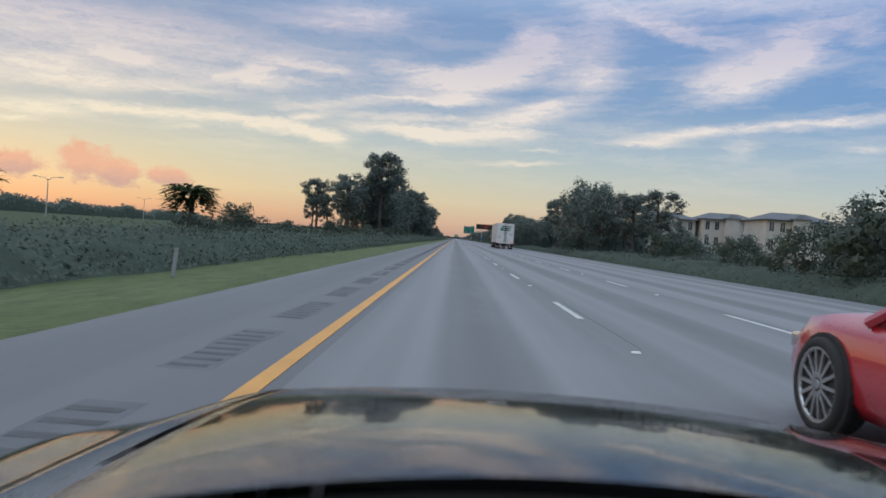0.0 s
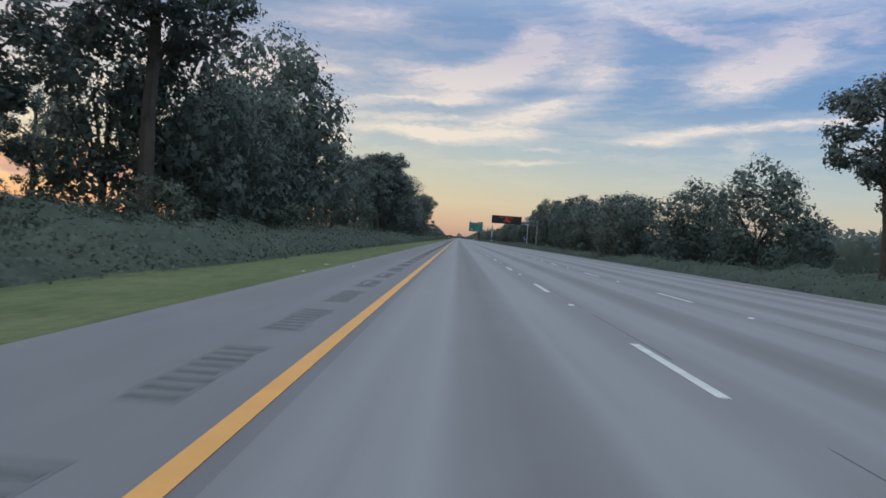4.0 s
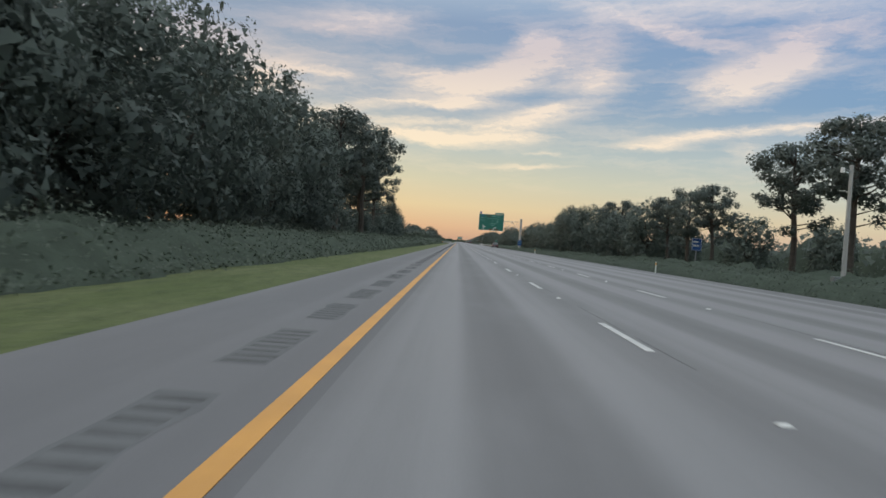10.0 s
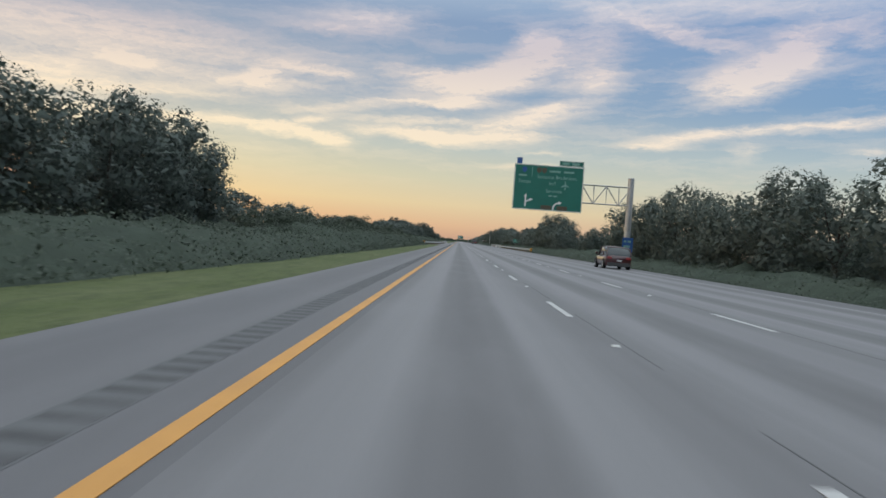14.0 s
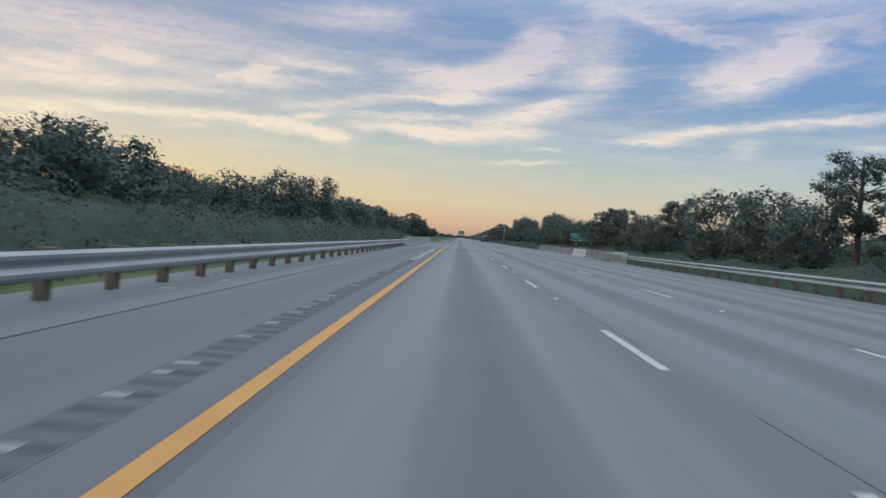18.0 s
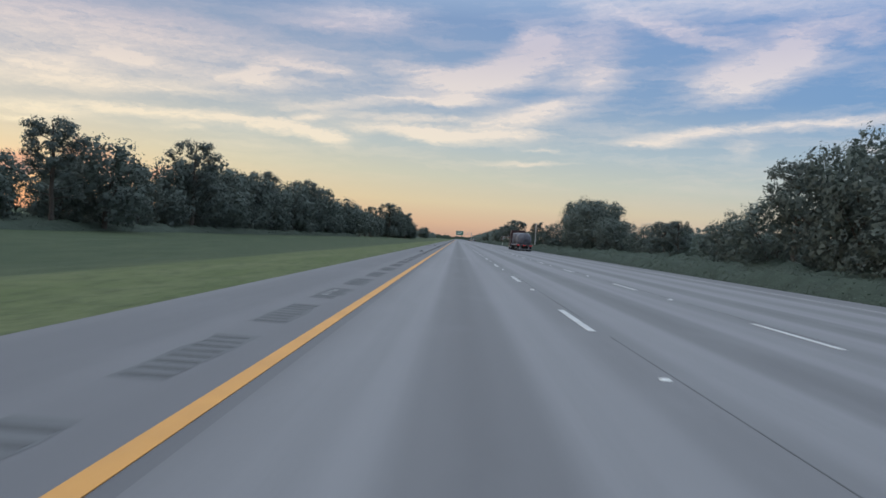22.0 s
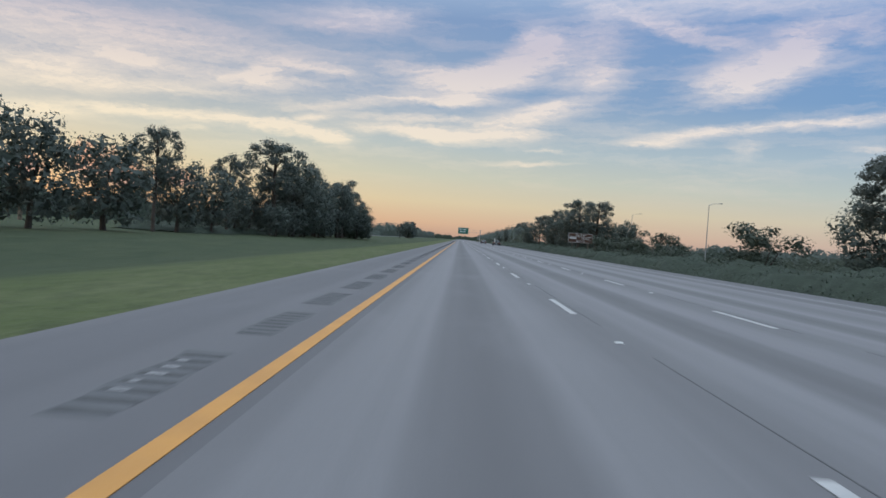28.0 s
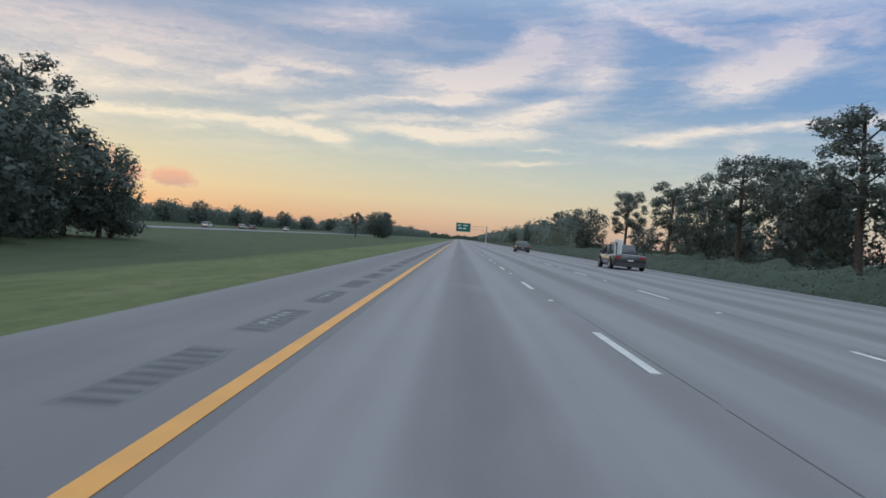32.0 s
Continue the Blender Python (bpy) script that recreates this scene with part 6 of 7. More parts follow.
def arch(bm, y, r, x0, x1, z, wide=0.045):
    """Dark wheel-arch liner: a half ring."""
    n = 12
    rings = []
    for x in (x0, x1):
        rings.append([(x, y + rr * math.cos(i * math.pi / n), z + rr * math.sin(i * math.pi / n)) for rr in (r, ) for i in range(n + 1)])
    a = [bm.verts.new(p) for p in rings[0]]
    b = [bm.verts.new(p) for p in rings[1]]
    for i in range(n):
        bm.faces.new((a[i], a[i + 1], b[i + 1], b[i]))


def road_car(name, at, length, width, height, paint, label, style="suv", wheel_r=0.29, lit=True):
    """A car that drives away along +y, its tail at y = 0."""
    root = thing(name, at, label, "car")
    L, hw = length, width / 2
    belt = height * (0.60 if style != "coupe" else 0.62)
    zl = height * 0.13
    bm = bmesh.new()
    if style == "coupe":
        st = [(0.0, hw * .80, zl + .10, belt * .96, 0.01), (0.10, hw * .92, zl, belt * 1.0, .02), (L * .22, hw, zl, belt * 1.02, .02), (L * .55, hw * .97, zl, belt * 1.0, .01), (L * .70, hw * .99, zl, belt * 1.0, .03), (L * .82, hw * 1.0, zl, belt * .99, .03), (L * .90, hw * .98, zl, belt * .93, .03), (L * .96, hw * .90, zl, belt * .80, .03), (L, hw * .68, zl + .05, belt * .58, .02)]
    else:
        st = [(0.0, hw * .88, zl + .08, belt * .97, 0.0), (0.08, hw * .97, zl, belt, .01), (L * .25, hw, zl, belt, .01), (L * .62, hw, zl, belt * .99, .01), (L * .74, hw * .99, zl, belt * .97, .03), (L * .92, hw * .95, zl, belt * .88, .03), (L, hw * .80, zl + .05, belt * .72, .01)]
    hull(bm, st)
    body = part("body", bm, paint, root, smooth=True)
    # cabin
    if style == "suv":
        cab = [(0.05, .90, belt - .02), (0.22, .84, height * .955), (L * .45, .84, height * .98), (L * .58, .82, height * .95), (L * .74, .90, belt - .02)]
    elif style == "coupe":
        cab = [(L * .08, .84, belt - .02), (L * .30, .72, height * .95), (L * .42, .70, height * .985), (L * .50, .70, height * .96), (L * .70, .86, belt - .02)]
    else:
        cab = [(L * .40, .90, belt - .02), (L * .42, .82, height * .96), (L * .52, .82, height * .98), (L * .62, .80, height * .95), (L * .74, .88, belt - .02)]
    bm = bmesh.new()
    rings = []
    for y, k, z in cab:
        b0 = belt - 0.03
        rings.append([(-hw * .93, y, b0), (-hw * (k + .02), y, max(b0 + .01, z - .10)), (-hw * (k - .06), y, max(b0 + .015, z - .015)), (0, y, max(b0 + .02, z)), (hw * (k - .06), y, max(b0 + .015, z - .015)), (hw * (k + .02), y, max(b0 + .01, z - .10)), (hw * .93, y, b0)])
    loft(bm, rings)
    part("cabin_glass", bm, GLASS, root, "dark tinted windows", True)
    bm = bmesh.new()
    top = [(y, k, z) for y, k, z in cab if z > belt + .1]
    rings = [[(-hw * (k - .05), y, z - .02), (-hw * (k - .07), y, z + .012), (0, y, z + .03), (hw * (k - .07), y, z + .012), (hw * (k - .05), y, z - .02)] for y, k, z in top]
    loft(bm, rings)
    part("roof", bm, paint, root, "", True)
    for s in (-1, 1):
        bm = bmesh.new()
        for (ya, ka, za), (yb, kb, zb) in ((cab[0], cab[1]), (cab[-1], cab[-2])):
            tube(bm, (s * hw * .925, ya, belt - .03), (s * hw * (kb - .01), yb, zb - .03), .035, .03, 6)
        ym = (cab[1][0] + cab[-2][0]) / 2
        tube(bm, (s * hw * .935, ym, belt - .03), (s * hw * .81, ym, height * .95), .03, .03, 6)
        part("pillar", bm, paint, root)
        bm = bmesh.new()
        box(bm, min(s * hw * 1.0, s * (hw + .15)), max(s * hw * 1.0, s * (hw + .15)), (L * .66 if style != "coupe" else L * .44), (L * .66 if style != "coupe" else L * .44) + .12, belt + .02, belt + .15, .03)
        part("wing_mirror", bm, paint if style != "coupe" else BLACK_PAINT, root)
        for nm, x0, x1, z0, z1 in (("tail_lamp", hw * .55, hw * .90, belt * .74, belt * .90),):
            bm = bmesh.new()
            box(bm, min(s * x0, s * x1), max(s * x0, s * x1), -.02, .06, z0, z1, .02)
            part(nm, bm, LAMP_RED if lit else RED_REFLECT, root, "red tail lamp")
        bm = bmesh.new()
        box(bm, min(s * hw * .55, s * hw * .86), max(s * hw * .55, s * hw * .86), L * .955, L * .985, belt * .60, belt * .74, .02)
        part("headlamp", bm, CHROME, root, "clear headlamp")
        bm = bmesh.new()
        box(bm, min(s * hw * 1.0, s * hw * 1.012), max(s * hw * 1.0, s * hw * 1.012), L * .46, L * .53, belt * .80, belt * .84, .004)
        part("door_handle", bm, paint, root)
        for y in (L * .19, L * .80):
            bm = bmesh.new()
            ra = 1.10 if style == "coupe" else 1.17
            lathe(bm, [(s * hw * .97, wheel_r * ra), (s * hw * 1.006, wheel_r * ra), (s * hw * 1.008, wheel_r * 0.5), (s * hw * .5, wheel_r * .4)], 24)
            for v in bm.verts:
                v.co.y += y
                v.co.z += wheel_r
            part("wheel_arch", bm, RUBBER, root)
            wheel(root, s * (hw - .055), y, wheel_r, .19, s, None, 14 if style == "coupe" else 7, .76 if style == "coupe" else .64)
    bm = bmesh.new()
    box(bm, -hw * .86, hw * .86, -.05, .12, zl, belt * .48, .03)
    part("bumper", bm, PLASTIC_GREY if style != "coupe" else paint, root)
    bm = bmesh.new()
    box(bm, -.14, .14, -.062, -.052, belt * .58, belt * .58 + .075)
    part("number_plate", bm, SIGN_WHITE, root)
    return root


road_car("suv", (10.75, 493.0, 0), 3.75, 1.55, 1.36, MAROON, "maroon sport utility car in the outside lane", lit=False)
road_car("hatchback", (8.4, 1174.0, 0), 3.8, 1.5, 1.22, DARK_PAINT, "dark grey hatchback far ahead in the outside lane", lit=False)
road_car("sports_car", (4.12, 2.60, 0), 3.45, 1.42, 1.17, RED_PAINT, "glossy red low sports coupe with thin-spoked wheels", "coupe", 0.285)
# cars far along on the other carriageway
for i, (y, paint) in enumerate(((1208, SILVER_PAINT), (1262, WHITE_PAINT), (1290, SILVER_PAINT), (1300, DARK_PAINT), (1340, WHITE_PAINT))):
    road_car("car", (-58, y, -0.62), 3.9, 1.55, 1.3, paint, "car on the far carriageway beyond the grass", "suv")
strip("far_carriageway", -54, -44, 1130, 2000, -0.62, SHOULDER, "far carriageway of grey asphalt beyond the grass", "road", 0.3)


def dual(root, x, y, r, side):
    for k in (0, 1):
        wheel(root, x - side * k * 0.27, y, r, 0.23, side, ALLOY, 0)


def tractor(root, y0, x, paint, top, r=0.42):
    """Cab of a road tractor; its back wall at y0, nose towards +y."""
    hw = 1.0
    bm = bmesh.new()
    prof = [(y0, 0.75), (y0 + 2.75, 0.75), (y0 + 2.80, 1.45), (y0 + 2.35, 2.15), (y0 + 1.55, top - 0.12), (y0 + 0.9, top), (y0, top)]
    prism(bm, prof, "x", x - hw, x + hw)
    bmesh.ops.bevel(bm, geom=[e for e in bm.edges if abs(e.verts[0].co.x - e.verts[1].co.x) < 0.01], offset=0.08, segments=2, affect="EDGES")
    part("sleeper_cab", bm, paint, root)
    bm = bmesh.new()
    loft(bm, [[(x - w_, y, .62), (x + w_, y, .62), (x + w_, y, z - .14), (x + w_ * .75, y, z), (x - w_ * .75, y, z), (x - w_, y, z - .14)] for y, w_, z in ((y0 + 2.7, .85, 1.50), (y0 + 3.5, .80, 1.42), (y0 + 4.1, .72, 1.28), (y0 + 4.3, .62, 1.10))])
    part("bonnet", bm, paint, root)
    bm = bmesh.new()
    prism(bm, [(y0 + 2.82, 1.52), (y0 + 2.42, 2.12), (y0 + 2.40, 2.10), (y0 + 2.80, 1.50)], "x", x - hw * .9, x + hw * .9)
    part("windscreen", bm, GLASS, root)
    for s in (-1, 1):
        bm = bmesh.new()
        prism(bm, [(y0 + 1.75, 1.45), (y0 + 2.62, 1.42), (y0 + 2.30, 2.02), (y0 + 1.75, 2.05)], "x", x + s * (hw + .002), x + s * (hw + .02))
        part("side_window", bm, GLASS, root)
        bm = bmesh.new()
        lathe(bm, [(0, r * 1.28), (s * .34, r * 1.28), (s * .36, r * 1.18), (0, r * 1.16)], 24)
        for v in bm.verts:
            v.co.y += y0 + 3.35
            v.co.z += r
            v.co.x += x + s * .66
        bmesh.ops.delete(bm, geom=[v for v in bm.verts if v.co.z < r * .9], context="VERTS")
        part("fender", bm, paint, root)
        wheel(root, x + s * .86, y0 + 3.35, r, .26, s, CHROME, 0)
        bm = bmesh.new()
        tube(bm, (x + s * .80, y0 + 1.15, .52), (x + s * .80, y0 + 2.6, .52), .27, .27, 18)
        part("fuel_tank", bm, CHROME, root, "polished cylindrical fuel tank")
        for yy in (1.5, 2.2):
            bm = bmesh.new()
            tube(bm, (x + s * .80, y0 + yy, .52), (x + s * .80, y0 + yy + .06, .52), .28, .28, 18)
            part("tank_strap", bm, DARK_METAL, root)
        bm = bmesh.new()
        box(bm, min(x + s * (hw + .16), x + s * (hw + .30)), max(x + s * (hw + .16), x + s * (hw + .30)), y0 + 2.72, y0 + 2.82, 1.35, 2.0, .03)
        tube(bm, (x + s * hw, y0 + 2.65, 1.95), (x + s * (hw + .23), y0 + 2.77, 1.95), .02, seg=6)
        tube(bm, (x + s * hw, y0 + 2.65, 1.42), (x + s * (hw + .23), y0 + 2.77, 1.42), .02, seg=6)
        part("wing_mirror", bm, CHROME, root)
        bm = bmesh.new()
        box(bm, min(x + s * .55, x + s * .95), max(x + s * .55, x + s * .95), y0 + 2.2, y0 + 2.95, .30, .36, .01)
        part("step", bm, CHROME, root)
        for yy in (-1.35, -.35):
            dual(root, x + s * .90, y0 + yy, r, s)
    bm = bmesh.new()
    box(bm, x - .38, x + .38, y0 - 2.0, y0 + 4.1, .52, .76, .02)
    part("chassis", bm, DARK_METAL, root)
    bm = bmesh.new()
    box(bm, x - .95, x + .95, y0 + 4.22, y0 + 4.42, .32, .62, .05)
    part("front_bumper", bm, CHROME, root)
    bm = bmesh.new()
    box(bm, x - .48, x + .48, y0 + 4.26, y0 + 4.34, .68, 1.12, .02)
    part("grille", bm, CHROME, root)


def box_truck(at):
    """White box trailer behind a green tractor; the trailer's rear doors at y = 0."""
    root = thing("semi_truck", at, "white box trailer truck with green sleeper cab in the outside lane", "truck")
    hw, L, z0, z1 = 1.18, 14.0, 0.83, 3.55
    bm = bmesh.new()
    box(bm, -hw, hw, 0.02, L, z0, z1, 0.025)
    body = part("trailer_body", bm, WHITE_PAINT, root, "white panelled trailer box")
    n = 11
    for s in (-1, 1):
        for i in range(1, n):
            bm = bmesh.new()
            y = L * i / n
            box(bm, min(s * (hw + .001), s * (hw + .008)), max(s * (hw + .001), s * (hw + .003)), y - .012, y + .012, z0 + .3, z1 - .08)
            part("panel_seam", bm, WHITE_PAINT, body)
        bm = bmesh.new()
        box(bm, min(s * (hw + .001), s * (hw + .02)), max(s * (hw + .001), s * (hw + .02)), .05, L - .03, z0, z0 + .22, .004)
        part("side_rail", bm, WHITE_PAINT, body)
        bm = bmesh.new()
        box(bm, min(s * (hw + .001), s * (hw + .02)), max(s * (hw + .001), s * (hw + .02)), .05, L - .03, z1 - .09, z1 + .005, .004)
        part("top_rail", bm, WHITE_PAINT, body)
        for i in range(14):
            bm = bmesh.new()
            y = .4 + i * .95
            box(bm, min(s * (hw + .021), s * (hw + .026)), max(s * (hw + .021), s * (hw + .026)), y, y + .20, z0 + .03, z0 + .075)
            part("marker_tape", bm, RED_REFLECT if i % 2 else GREY_INK, body)
    bm = bmesh.new()
    box(bm, -hw - .023, -hw - .021, 9.0, 9.06, 1.45, 2.0)
    part("placard_clip", bm, DARK_METAL, body)
    words("53'", 0.30, INK, body, "lettering", Matrix.Translation((-hw - .03, L - .55, 1.95)) @ Matrix.Rotation(radians(-90), 4, "Z") @ FACE_BACK)
    # rear frame and doors
    for a, b, c, d in ((-hw, -hw + .07, z0, z1), (hw - .07, hw, z0, z1), (-hw + .07, hw - .07, z1 - .09, z1), (-hw + .07, hw - .07, z0 - .06, z0 + .12)):
        bm = bmesh.new()
        box(bm, a, b, -.05, .02, c, d, .008)
        part("door_frame", bm, WHITE_PAINT, root)
    for s in (-1, 1):
        bm = bmesh.new()
        box(bm, min(s * .012, s * (hw - .08)), max(s * .012, s * (hw - .08)), -.035, .015, z0 + .14, z1 - .1, .006)
        door = part("rear_door", bm, WHITE_PAINT, root, "white trailer door")
        for px in ((.02, .12) if s < 0 else (.13,)):
            bm = bmesh.new()
            tube(bm, (s * px, -.065, z0 + .08), (s * px, -.065, z1 - .06), .021, seg=8)
            part("lock_rod", bm, DARK_METAL, door)
        for i in range(5):
            bm = bmesh.new()
            z = z0 + .3 + i * .5
            box(bm, min(s * (hw - .16), s * (hw - .01)), max(s * (hw - .16), s * (hw - .01)), -.075, -.036, z, z + .06, .01)
            part("hinge", bm, DECK_METAL, door)
        bm = bmesh.new()
        box(bm, min(s * .1, s * .5), max(s * .1, s * .5), -.085, -.066, z0 + .28, z0 + .32, .006)
        part("latch", bm, DECK_METAL, door)
        for k in range(2):
            bm = bmesh.new()
            cx = s * (hw - .11 - k * .25)
            tube(bm, (cx, -.09, z0 + .02), (cx, -.05, z0 + .02), .05, .05, 12)
            part("tail_lamp", bm, LAMP_RED, root, "round red tail lamp")
        for k in range(6):
            bm = bmesh.new()
            cx = s * (.14 + k * .16)
            box(bm, cx - .07, cx + .07, -.042, -.036, z0 + .15, z0 + .20)
            part("marker_tape", bm, RED_REFLECT if k % 2 else SIGN_WHITE, root)
    for cx in (-.24, 0.01, .26, -hw + .08, hw - .04):
        bm = bmesh.new()
        box(bm, cx - .03, cx + .03, -.075, -.05, z1 - .06, z1 - .03, .005)
        part("marker_lamp", bm, LAMP_RED, root)
    # plain mark on the doors: a green band in two slanted pieces round a dark word drawn as bars
    yy = -.042
    z = z1 - 3.43
    for pts in ([(-.65, 2.765), (-.60, 2.93), (-.53, 3.02), (-.44, 3.07), (.78, 3.07), (.70, 2.92), (-.28, 2.92), (-.38, 2.87), (-.45, 2.77)],
                [(-.66, 2.74), (-.50, 2.74), (-.48, 2.63), (-.40, 2.575), (.62, 2.575), (.50, 2.39), (-.60, 2.39), (-.72, 2.44), (-.77, 2.53)]):
        bm = bmesh.new()
        prism(bm, [(a * 1.02, b + z) for a, b in pts], "y", yy - .004, yy)
        part("mark", bm, LOGO_GREEN, root, "green slanted band mark")
    for a, b in ((-.40, -.21), (-.18, .02), (.05, .29), (.32, .48), (.51, .68)):
        bm = bmesh.new()
        prism(bm, [(a, 2.66 + z), (b, 2.66 + z), (b + .05, 2.82 + z), (a + .05, 2.82 + z)], "y", yy - .004, yy)
        part("lettering", bm, INK, root)
    words("The Lightweight Fleet", 0.185, GREY_INK, root, "lettering", Matrix.Translation((0.0, yy - .004, 2.07 + z)) @ FACE_BACK)
    bars(root, .52, 1.08, 1.90 + z, .09, yy, GREY_INK, 5, random)
    bm = bmesh.new()
    prism(bm, [(-1.04, 1.52 + z), (-.85, 1.72 + z), (-.66, 1.52 + z), (-.85, 1.32 + z)], "y", yy - .004, yy)
    part("placard", bm, GREY_INK, root)
    bm = bmesh.new()
    prism(bm, [(-1.00, 1.52 + z), (-.86, 1.67 + z), (-.86, 1.37 + z)], "y", yy - .008, yy - .0045)
    part("placard_face", bm, SIGN_WHITE, root)
    for cx, cz, w_, h_ in ((-.70, 1.22, .20, .05), (-.68, 1.13, .12, .03), (-.37, 1.45, .11, .05), (.48, 1.27, .08, .06)):
        bm = bmesh.new()
        box(bm, cx - w_ / 2, cx + w_ / 2, yy - .004, yy, cz - h_ / 2 + z, cz + h_ / 2 + z)
        part("sticker", bm, GREY_INK, root)
    # underside, axles, guard, flaps
    bm = bmesh.new()
    box(bm, -.5, .5, .5, L - .8, z0 - .16, z0 - .002, .01)
    part("underframe", bm, DARK_METAL, root)
    for s in (-1, 1):
        for yy2 in (1.45, 2.65):
            dual(root, s * (hw - .13), yy2, .42, s)
        bm = bmesh.new()
        box(bm, min(s * .62, s * .74), max(s * .62, s * .74), -.04, .06, .30, z0 - .06, .01)
        part("guard_post", bm, DECK_METAL, root)
        bm = bmesh.new()
        box(bm, min(s * .55, s * 1.12), max(s * .55, s * 1.12), .42, .45, .10, .62)
        part("mud_flap", bm, RUBBER, root)
        bm = bmesh.new()
        box(bm, min(s * .68, s * .80), max(s * .68, s * .80), 9.9, 10.05, .06, z0 - .1, .01)
        box(bm, min(s * .62, s * .86), max(s * .62, s * .86), 9.85, 10.10, .0, .05, .01)
        part("landing_leg", bm, DARK_METAL, root)
    bm = bmesh.new()
    box(bm, -hw + .05, hw - .05, -.06, .03, .24, .33, .01)
    part("rear_guard", bm, DECK_METAL, root)
    for k in range(6):
        bm = bmesh.new()
        cx = -.95 + k * .38
        box(bm, cx - (.17 if k % 2 else .07), cx + (.17 if k % 2 else .07), -.068, -.061, .26, .31)
        part("marker_tape", bm, RED_REFLECT if k % 2 else FADED_LINE, root)
    tractor(root, L + .35, 0, GREEN_PAINT, 3.2)
    return root


box_truck((8.1, 101.0, 0))


def tarp_truck(at):
    root = thing("flatbed_truck", at, "maroon cab flatbed truck with a tarpaulin-covered load", "truck")
    hw, L, z = .98, 10.4, .86
    bm = bmesh.new()
    box(bm, -hw, hw, 0, L, z - .12, z, .015)
    part("bed", bm, DECK_METAL, root, "scuffed aluminium flatbed deck")
    for s in (-1, 1):
        bm = bmesh.new()
        box(bm, min(s * hw, s * (hw + .03)), max(s * hw, s * (hw + .03)), 0, L, z - .16, z + .015, .006)
        part("rub_rail", bm, DECK_METAL, root)
        for i in range(10):
            bm = bmesh.new()
            box(bm, min(s * (hw + .031), s * (hw + .036)), max(s * (hw + .031), s * (hw + .036)), .4 + i, .62 + i, z - .11, z - .05)
            part("marker_tape", bm, RED_REFLECT if i % 2 else SIGN_WHITE, root)
        for yy in (1.1, 2.9):
            dual(root, s * (hw - .11), yy, .40, s)
        bm = bmesh.new()
        box(bm, min(s * .45, s * .93), max(s * .45, s * .93), .32, .35, .10, .58)
        part("mud_flap", bm, RUBBER, root)
        bm = bmesh.new()
        box(bm, min(s * .52, s * .62), max(s * .52, s * .62), -.02, .06, .26, z - .1, .01)
        part("guard_post", bm, DECK_METAL, root)
        bm = bmesh.new()
        box(bm, min(s * .55, s * .70), max(s * .55, s * .70), 7.6, 7.75, .0, z - .1, .01)
        part("landing_leg", bm, DARK_METAL, root)
    bm = bmesh.new()
    box(bm, -.9, .9, -.03, .04, .22, .30, .01)
    part("rear_guard", bm, DECK_METAL, root)
    bm = bmesh.new()
    box(bm, -hw, hw, -.06, .02, z - .22, z - .02, .01)
    part("rear_bar", bm, DARK_METAL, root)
    for cx in (-.80, 0, .80):
        for k in (-1, 0, 1):
            bm = bmesh.new()
            tube(bm, (cx + k * .105, -.09, z - .12), (cx + k * .105, -.06, z - .12), .038, .038, 10)
            part("tail_lamp", bm, LAMP_RED, root, "round red tail lamp")
    bm = bmesh.new()
    box(bm, -.3, .3, .4, L - .6, z - .38, z - .121, .01)
    part("underframe", bm, DARK_METAL, root)
    # load under a wrinkled tarpaulin with humps and folds
    rings = []
    ny = 90
    for i in range(ny + 1):
        f = i / ny
        y = .70 + (L - 2.6) * f
        rear = f < .34
        hump = 1.50 + .03 * math.sin(f * 21)
        dip = .16 * math.exp(-((f - .40) / .045) ** 2)
        end = min(1.0, f / .05)
        hump = (hump - dip) * (1 - .16 * (1 - end) ** 2)
        w_ = hw * (.98 if f > .36 else .94) * (1 - .10 * (1 - end) ** 2)
        k = 11.0 if not rear else 3.4
        ring = []
        for j in range(33):
            a = math.pi * j / 32
            cx, cz = math.cos(a), math.sin(a)
            sx = math.copysign(abs(cx) ** (2 / k), cx) * w_
            sz = abs(cz) ** (2 / k) * hump
            drape = max(0.0, 1 - sz / 1.35)
            wave = y * 2.6 + 1.1 * math.sin(y * 1.7)
            pleat = abs(math.sin(wave)) ** 0.6 - 0.55
            fold = .22 * drape * pleat + .09 * noise.noise((y * 1.6, j * .30, 2.0)) + .022 * noise.noise((y * 5, j * .8, 7.0))
            if rear:
                fold *= .30
            else:
                sz *= 1 - .05 * abs(math.sin(y * 1.15)) * cz
            ring.append((sx * (1 + fold), y, z + .002 + max(0, sz * (1 + fold * .4))))
        rings.append(ring)
    bm = bmesh.new()
    loft(bm, rings)
    part("tarpaulin", bm, TARP, root, "wrinkled black tarpaulin with paler grey patches", True)
    for i in range(6):
        y = 1.9 + i * 1.2
        bm = bmesh.new()
        for s in (-1, 1):
            tube(bm, (s * hw * 1.0, y, z), (s * hw * 1.0, y + .1, z + .35), .010, seg=5)
        part("strap", bm, DARK_METAL, root)
    tractor(root, L + .25, 0, RUST_PAINT, 2.78, .40)
    return root


tarp_truck((10.05, 845.8, 0))


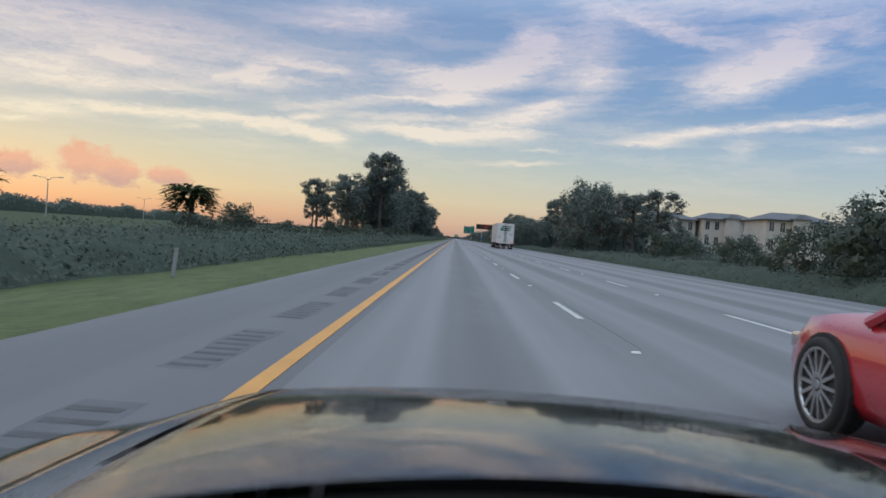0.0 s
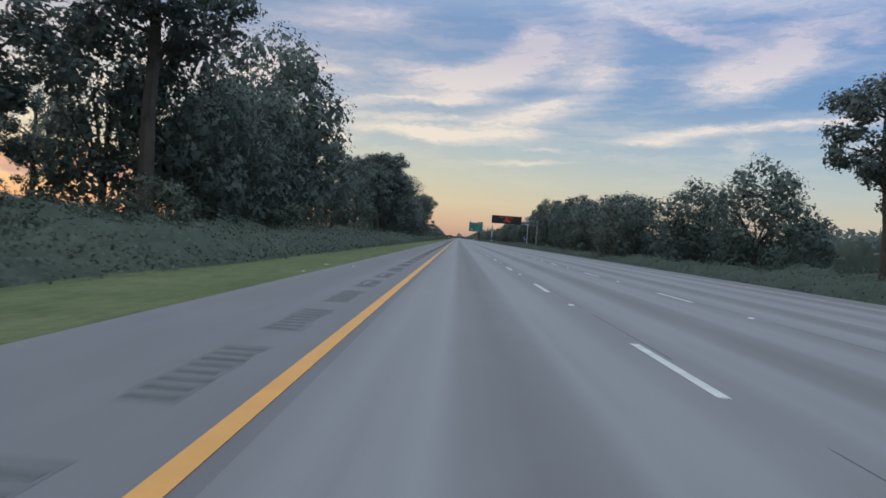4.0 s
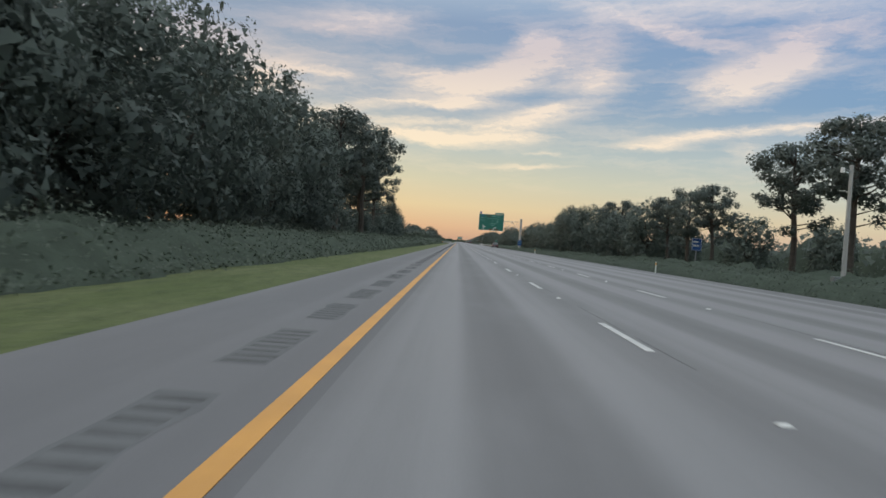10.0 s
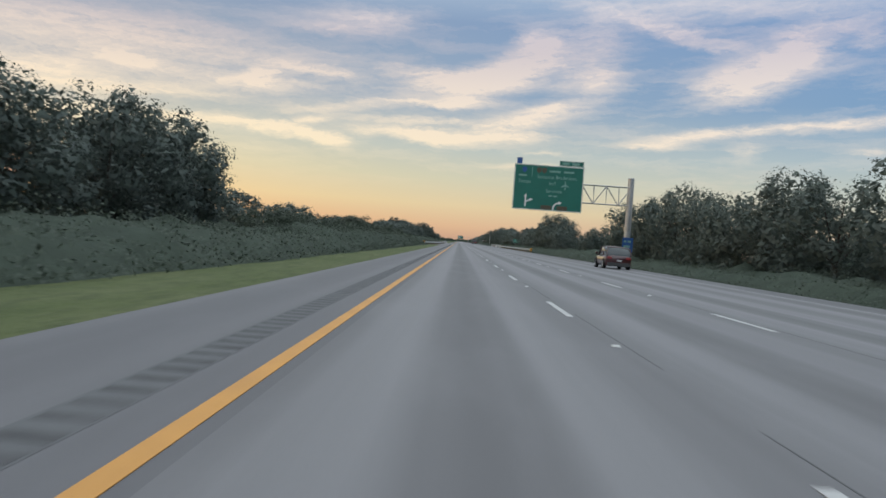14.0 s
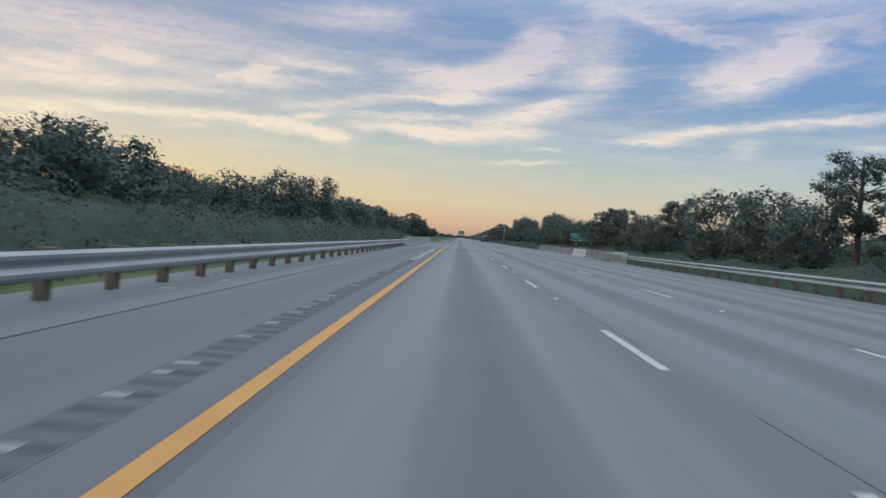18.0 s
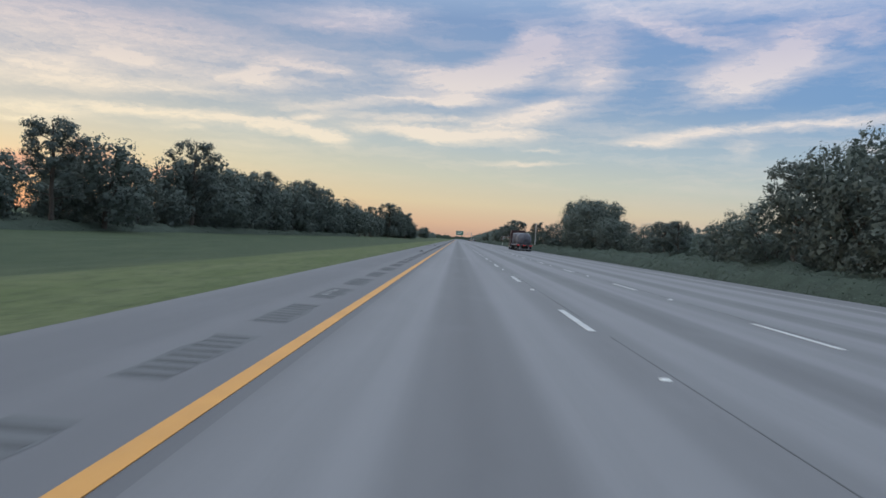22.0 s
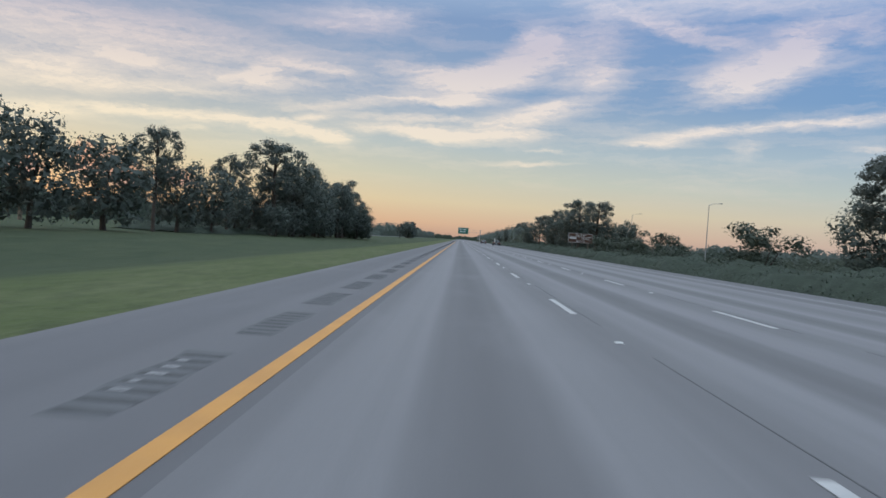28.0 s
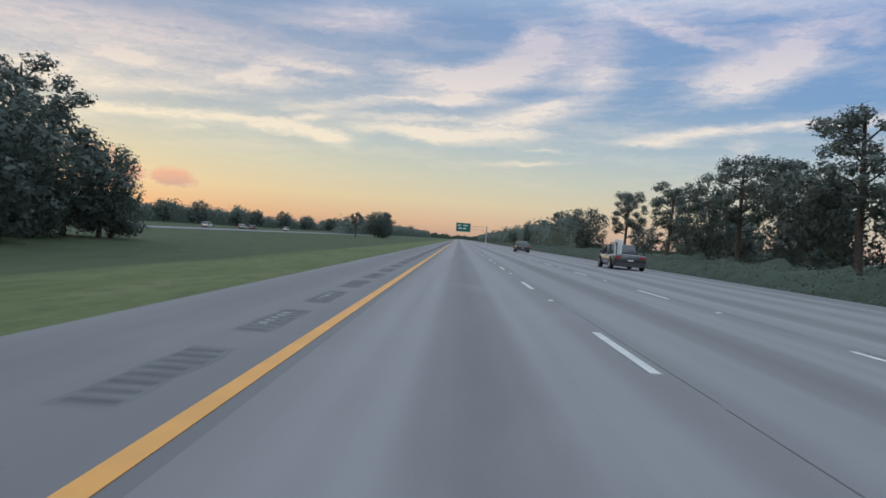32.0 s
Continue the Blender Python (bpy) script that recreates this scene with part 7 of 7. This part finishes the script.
def pickup(at):
    root = road_car("pickup_truck", at, 4.4, 1.72, 1.32, DARK_PAINT, "dark pickup truck carrying a pale upright load", "pickup", .31, False)
    bm = bmesh.new()
    box(bm, -.62, -.38, .35, 1.2, .70, 1.55, .04)
    part("load", bm, SIGN_WHITE, root, "pale upright boxes in the bed")
    bm = bmesh.new()
    for s in (-1, 1):
        for yy in (.2, 1.6):
            tube(bm, (s * .7, yy, .78), (s * .7, yy, 1.36), .03, seg=6)
        tube(bm, (s * .7, .2, 1.36), (s * .7, 1.6, 1.36), .03, seg=6)
    part("rack", bm, DARK_METAL, root)
    return root


pickup((10.1, 1132.0, 0))


# ---------- the black car that the drive starts from: its bonnet and wings ----------
def black_car(at):
    root = thing("black_car", at, "glossy black car bonnet and wings ahead of the windscreen", "car")
    cx = 0.24

    def slope(y):
        return 0.030 + 0.115 * max(0.0, (y - 0.75) / 0.85) ** 1.2 + 0.9 * max(0.0, y - 1.56) ** 1.3

    def top(x, y):
        n = 12
        fall = sum(slope(0.6 + (y - 0.6) * (i + 0.5) / n) for i in range(n)) * (y - 0.6) / n
        u = abs(x - cx) / 0.66
        return 0.742 - fall - 0.040 * u * u - 0.05 * max(0.0, u - 0.72) ** 2

    def grid(x0, x1, y0, y1, fn, nx_, ny_):
        bm = bmesh.new()
        rows = []
        for j in range(ny_ + 1):
            rows.append([bm.verts.new(fn(x0 + (x1 - x0) * i / nx_, y0 + (y1 - y0) * j / ny_)) for i in range(nx_ + 1)])
        for a, b in zip(rows, rows[1:]):
            for i in range(nx_):
                bm.faces.new((a[i], a[i + 1], b[i + 1], b[i]))
        return bm

    def half_width(y):
        return 0.66 - 0.05 * (y - 0.7) - 0.10 * max(0.0, y - 1.45) ** 1.5

    def rear(x):
        return 0.82 - 0.42 * (x - 0.20) ** 2

    def bonnet(u, k):
        x = cx + u * half_width(rear(cx) + (2.05 - rear(cx)) * k)
        y = rear(x) + (2.05 - 0.16 * u * u - rear(x)) * k
        return (x, y, top(x, y))

    bm = grid(-1, 1, 0, 1, bonnet, 48, 60)
    bmesh.ops.solidify(bm, geom=bm.faces[:], thickness=0.018)
    bmesh.ops.recalc_face_normals(bm, faces=bm.faces)
    part("bonnet", bm, BLACK_PAINT, root, "glossy black bonnet", True)
    for s in (-1, 1):
        def wing(v, y):
            edge = cx + s * half_width(y)
            z = top(edge, y) + 0.008 * math.sin(min(1.0, v * 5.0) * math.pi) - 0.02 * v - 0.16 * max(0.0, v - 0.45) ** 1.8 - 0.22 * v * max(0.0, y - 1.05)
            return (edge + s * (0.008 + 0.26 * v), y - 0.20 * v * v * max(0.0, y - 1.5), z)
        bm = grid(0, 1, 0.35, 2.02, wing, 24, 60)
        bmesh.ops.solidify(bm, geom=bm.faces[:], thickness=0.012)
        bmesh.ops.recalc_face_normals(bm, faces=bm.faces)
        part("wing", bm, BLACK_PAINT, root, "glossy black wing", True)
        wheel(root, cx + s * 0.76, 1.55, 0.27, 0.19, s)
    bm = bmesh.new()
    loft(bm, [[(cx - w_, y, z0), (cx + w_, y, z0), (cx + w_, y, z1), (cx - w_, y, z1)] for y, w_, z0, z1 in ((1.90, .78, .20, .46), (2.08, .72, .20, .44), (2.20, .58, .24, .40))])
    part("front_bumper", bm, BLACK_PAINT, root)
    bm = grid(-1, 1, 0, 1, lambda u, k: (cx + u * 0.64, 0.40 + (rear(cx + u * 0.64) - 0.388) * k, 0.700 + 0.012 * k - 0.02 * u * u), 24, 3)
    bmesh.ops.solidify(bm, geom=bm.faces[:], thickness=0.02)
    part("cowl", bm, PLASTIC_GREY, root, "dull black plastic cowl", True)
    bm = bmesh.new()
    box(bm, cx - .55, cx + .55, .85, 1.85, .16, .30, .02)
    part("undertray", bm, PLASTIC_GREY, root)
    return root


black_car((1.167, 1.04, 0.0))
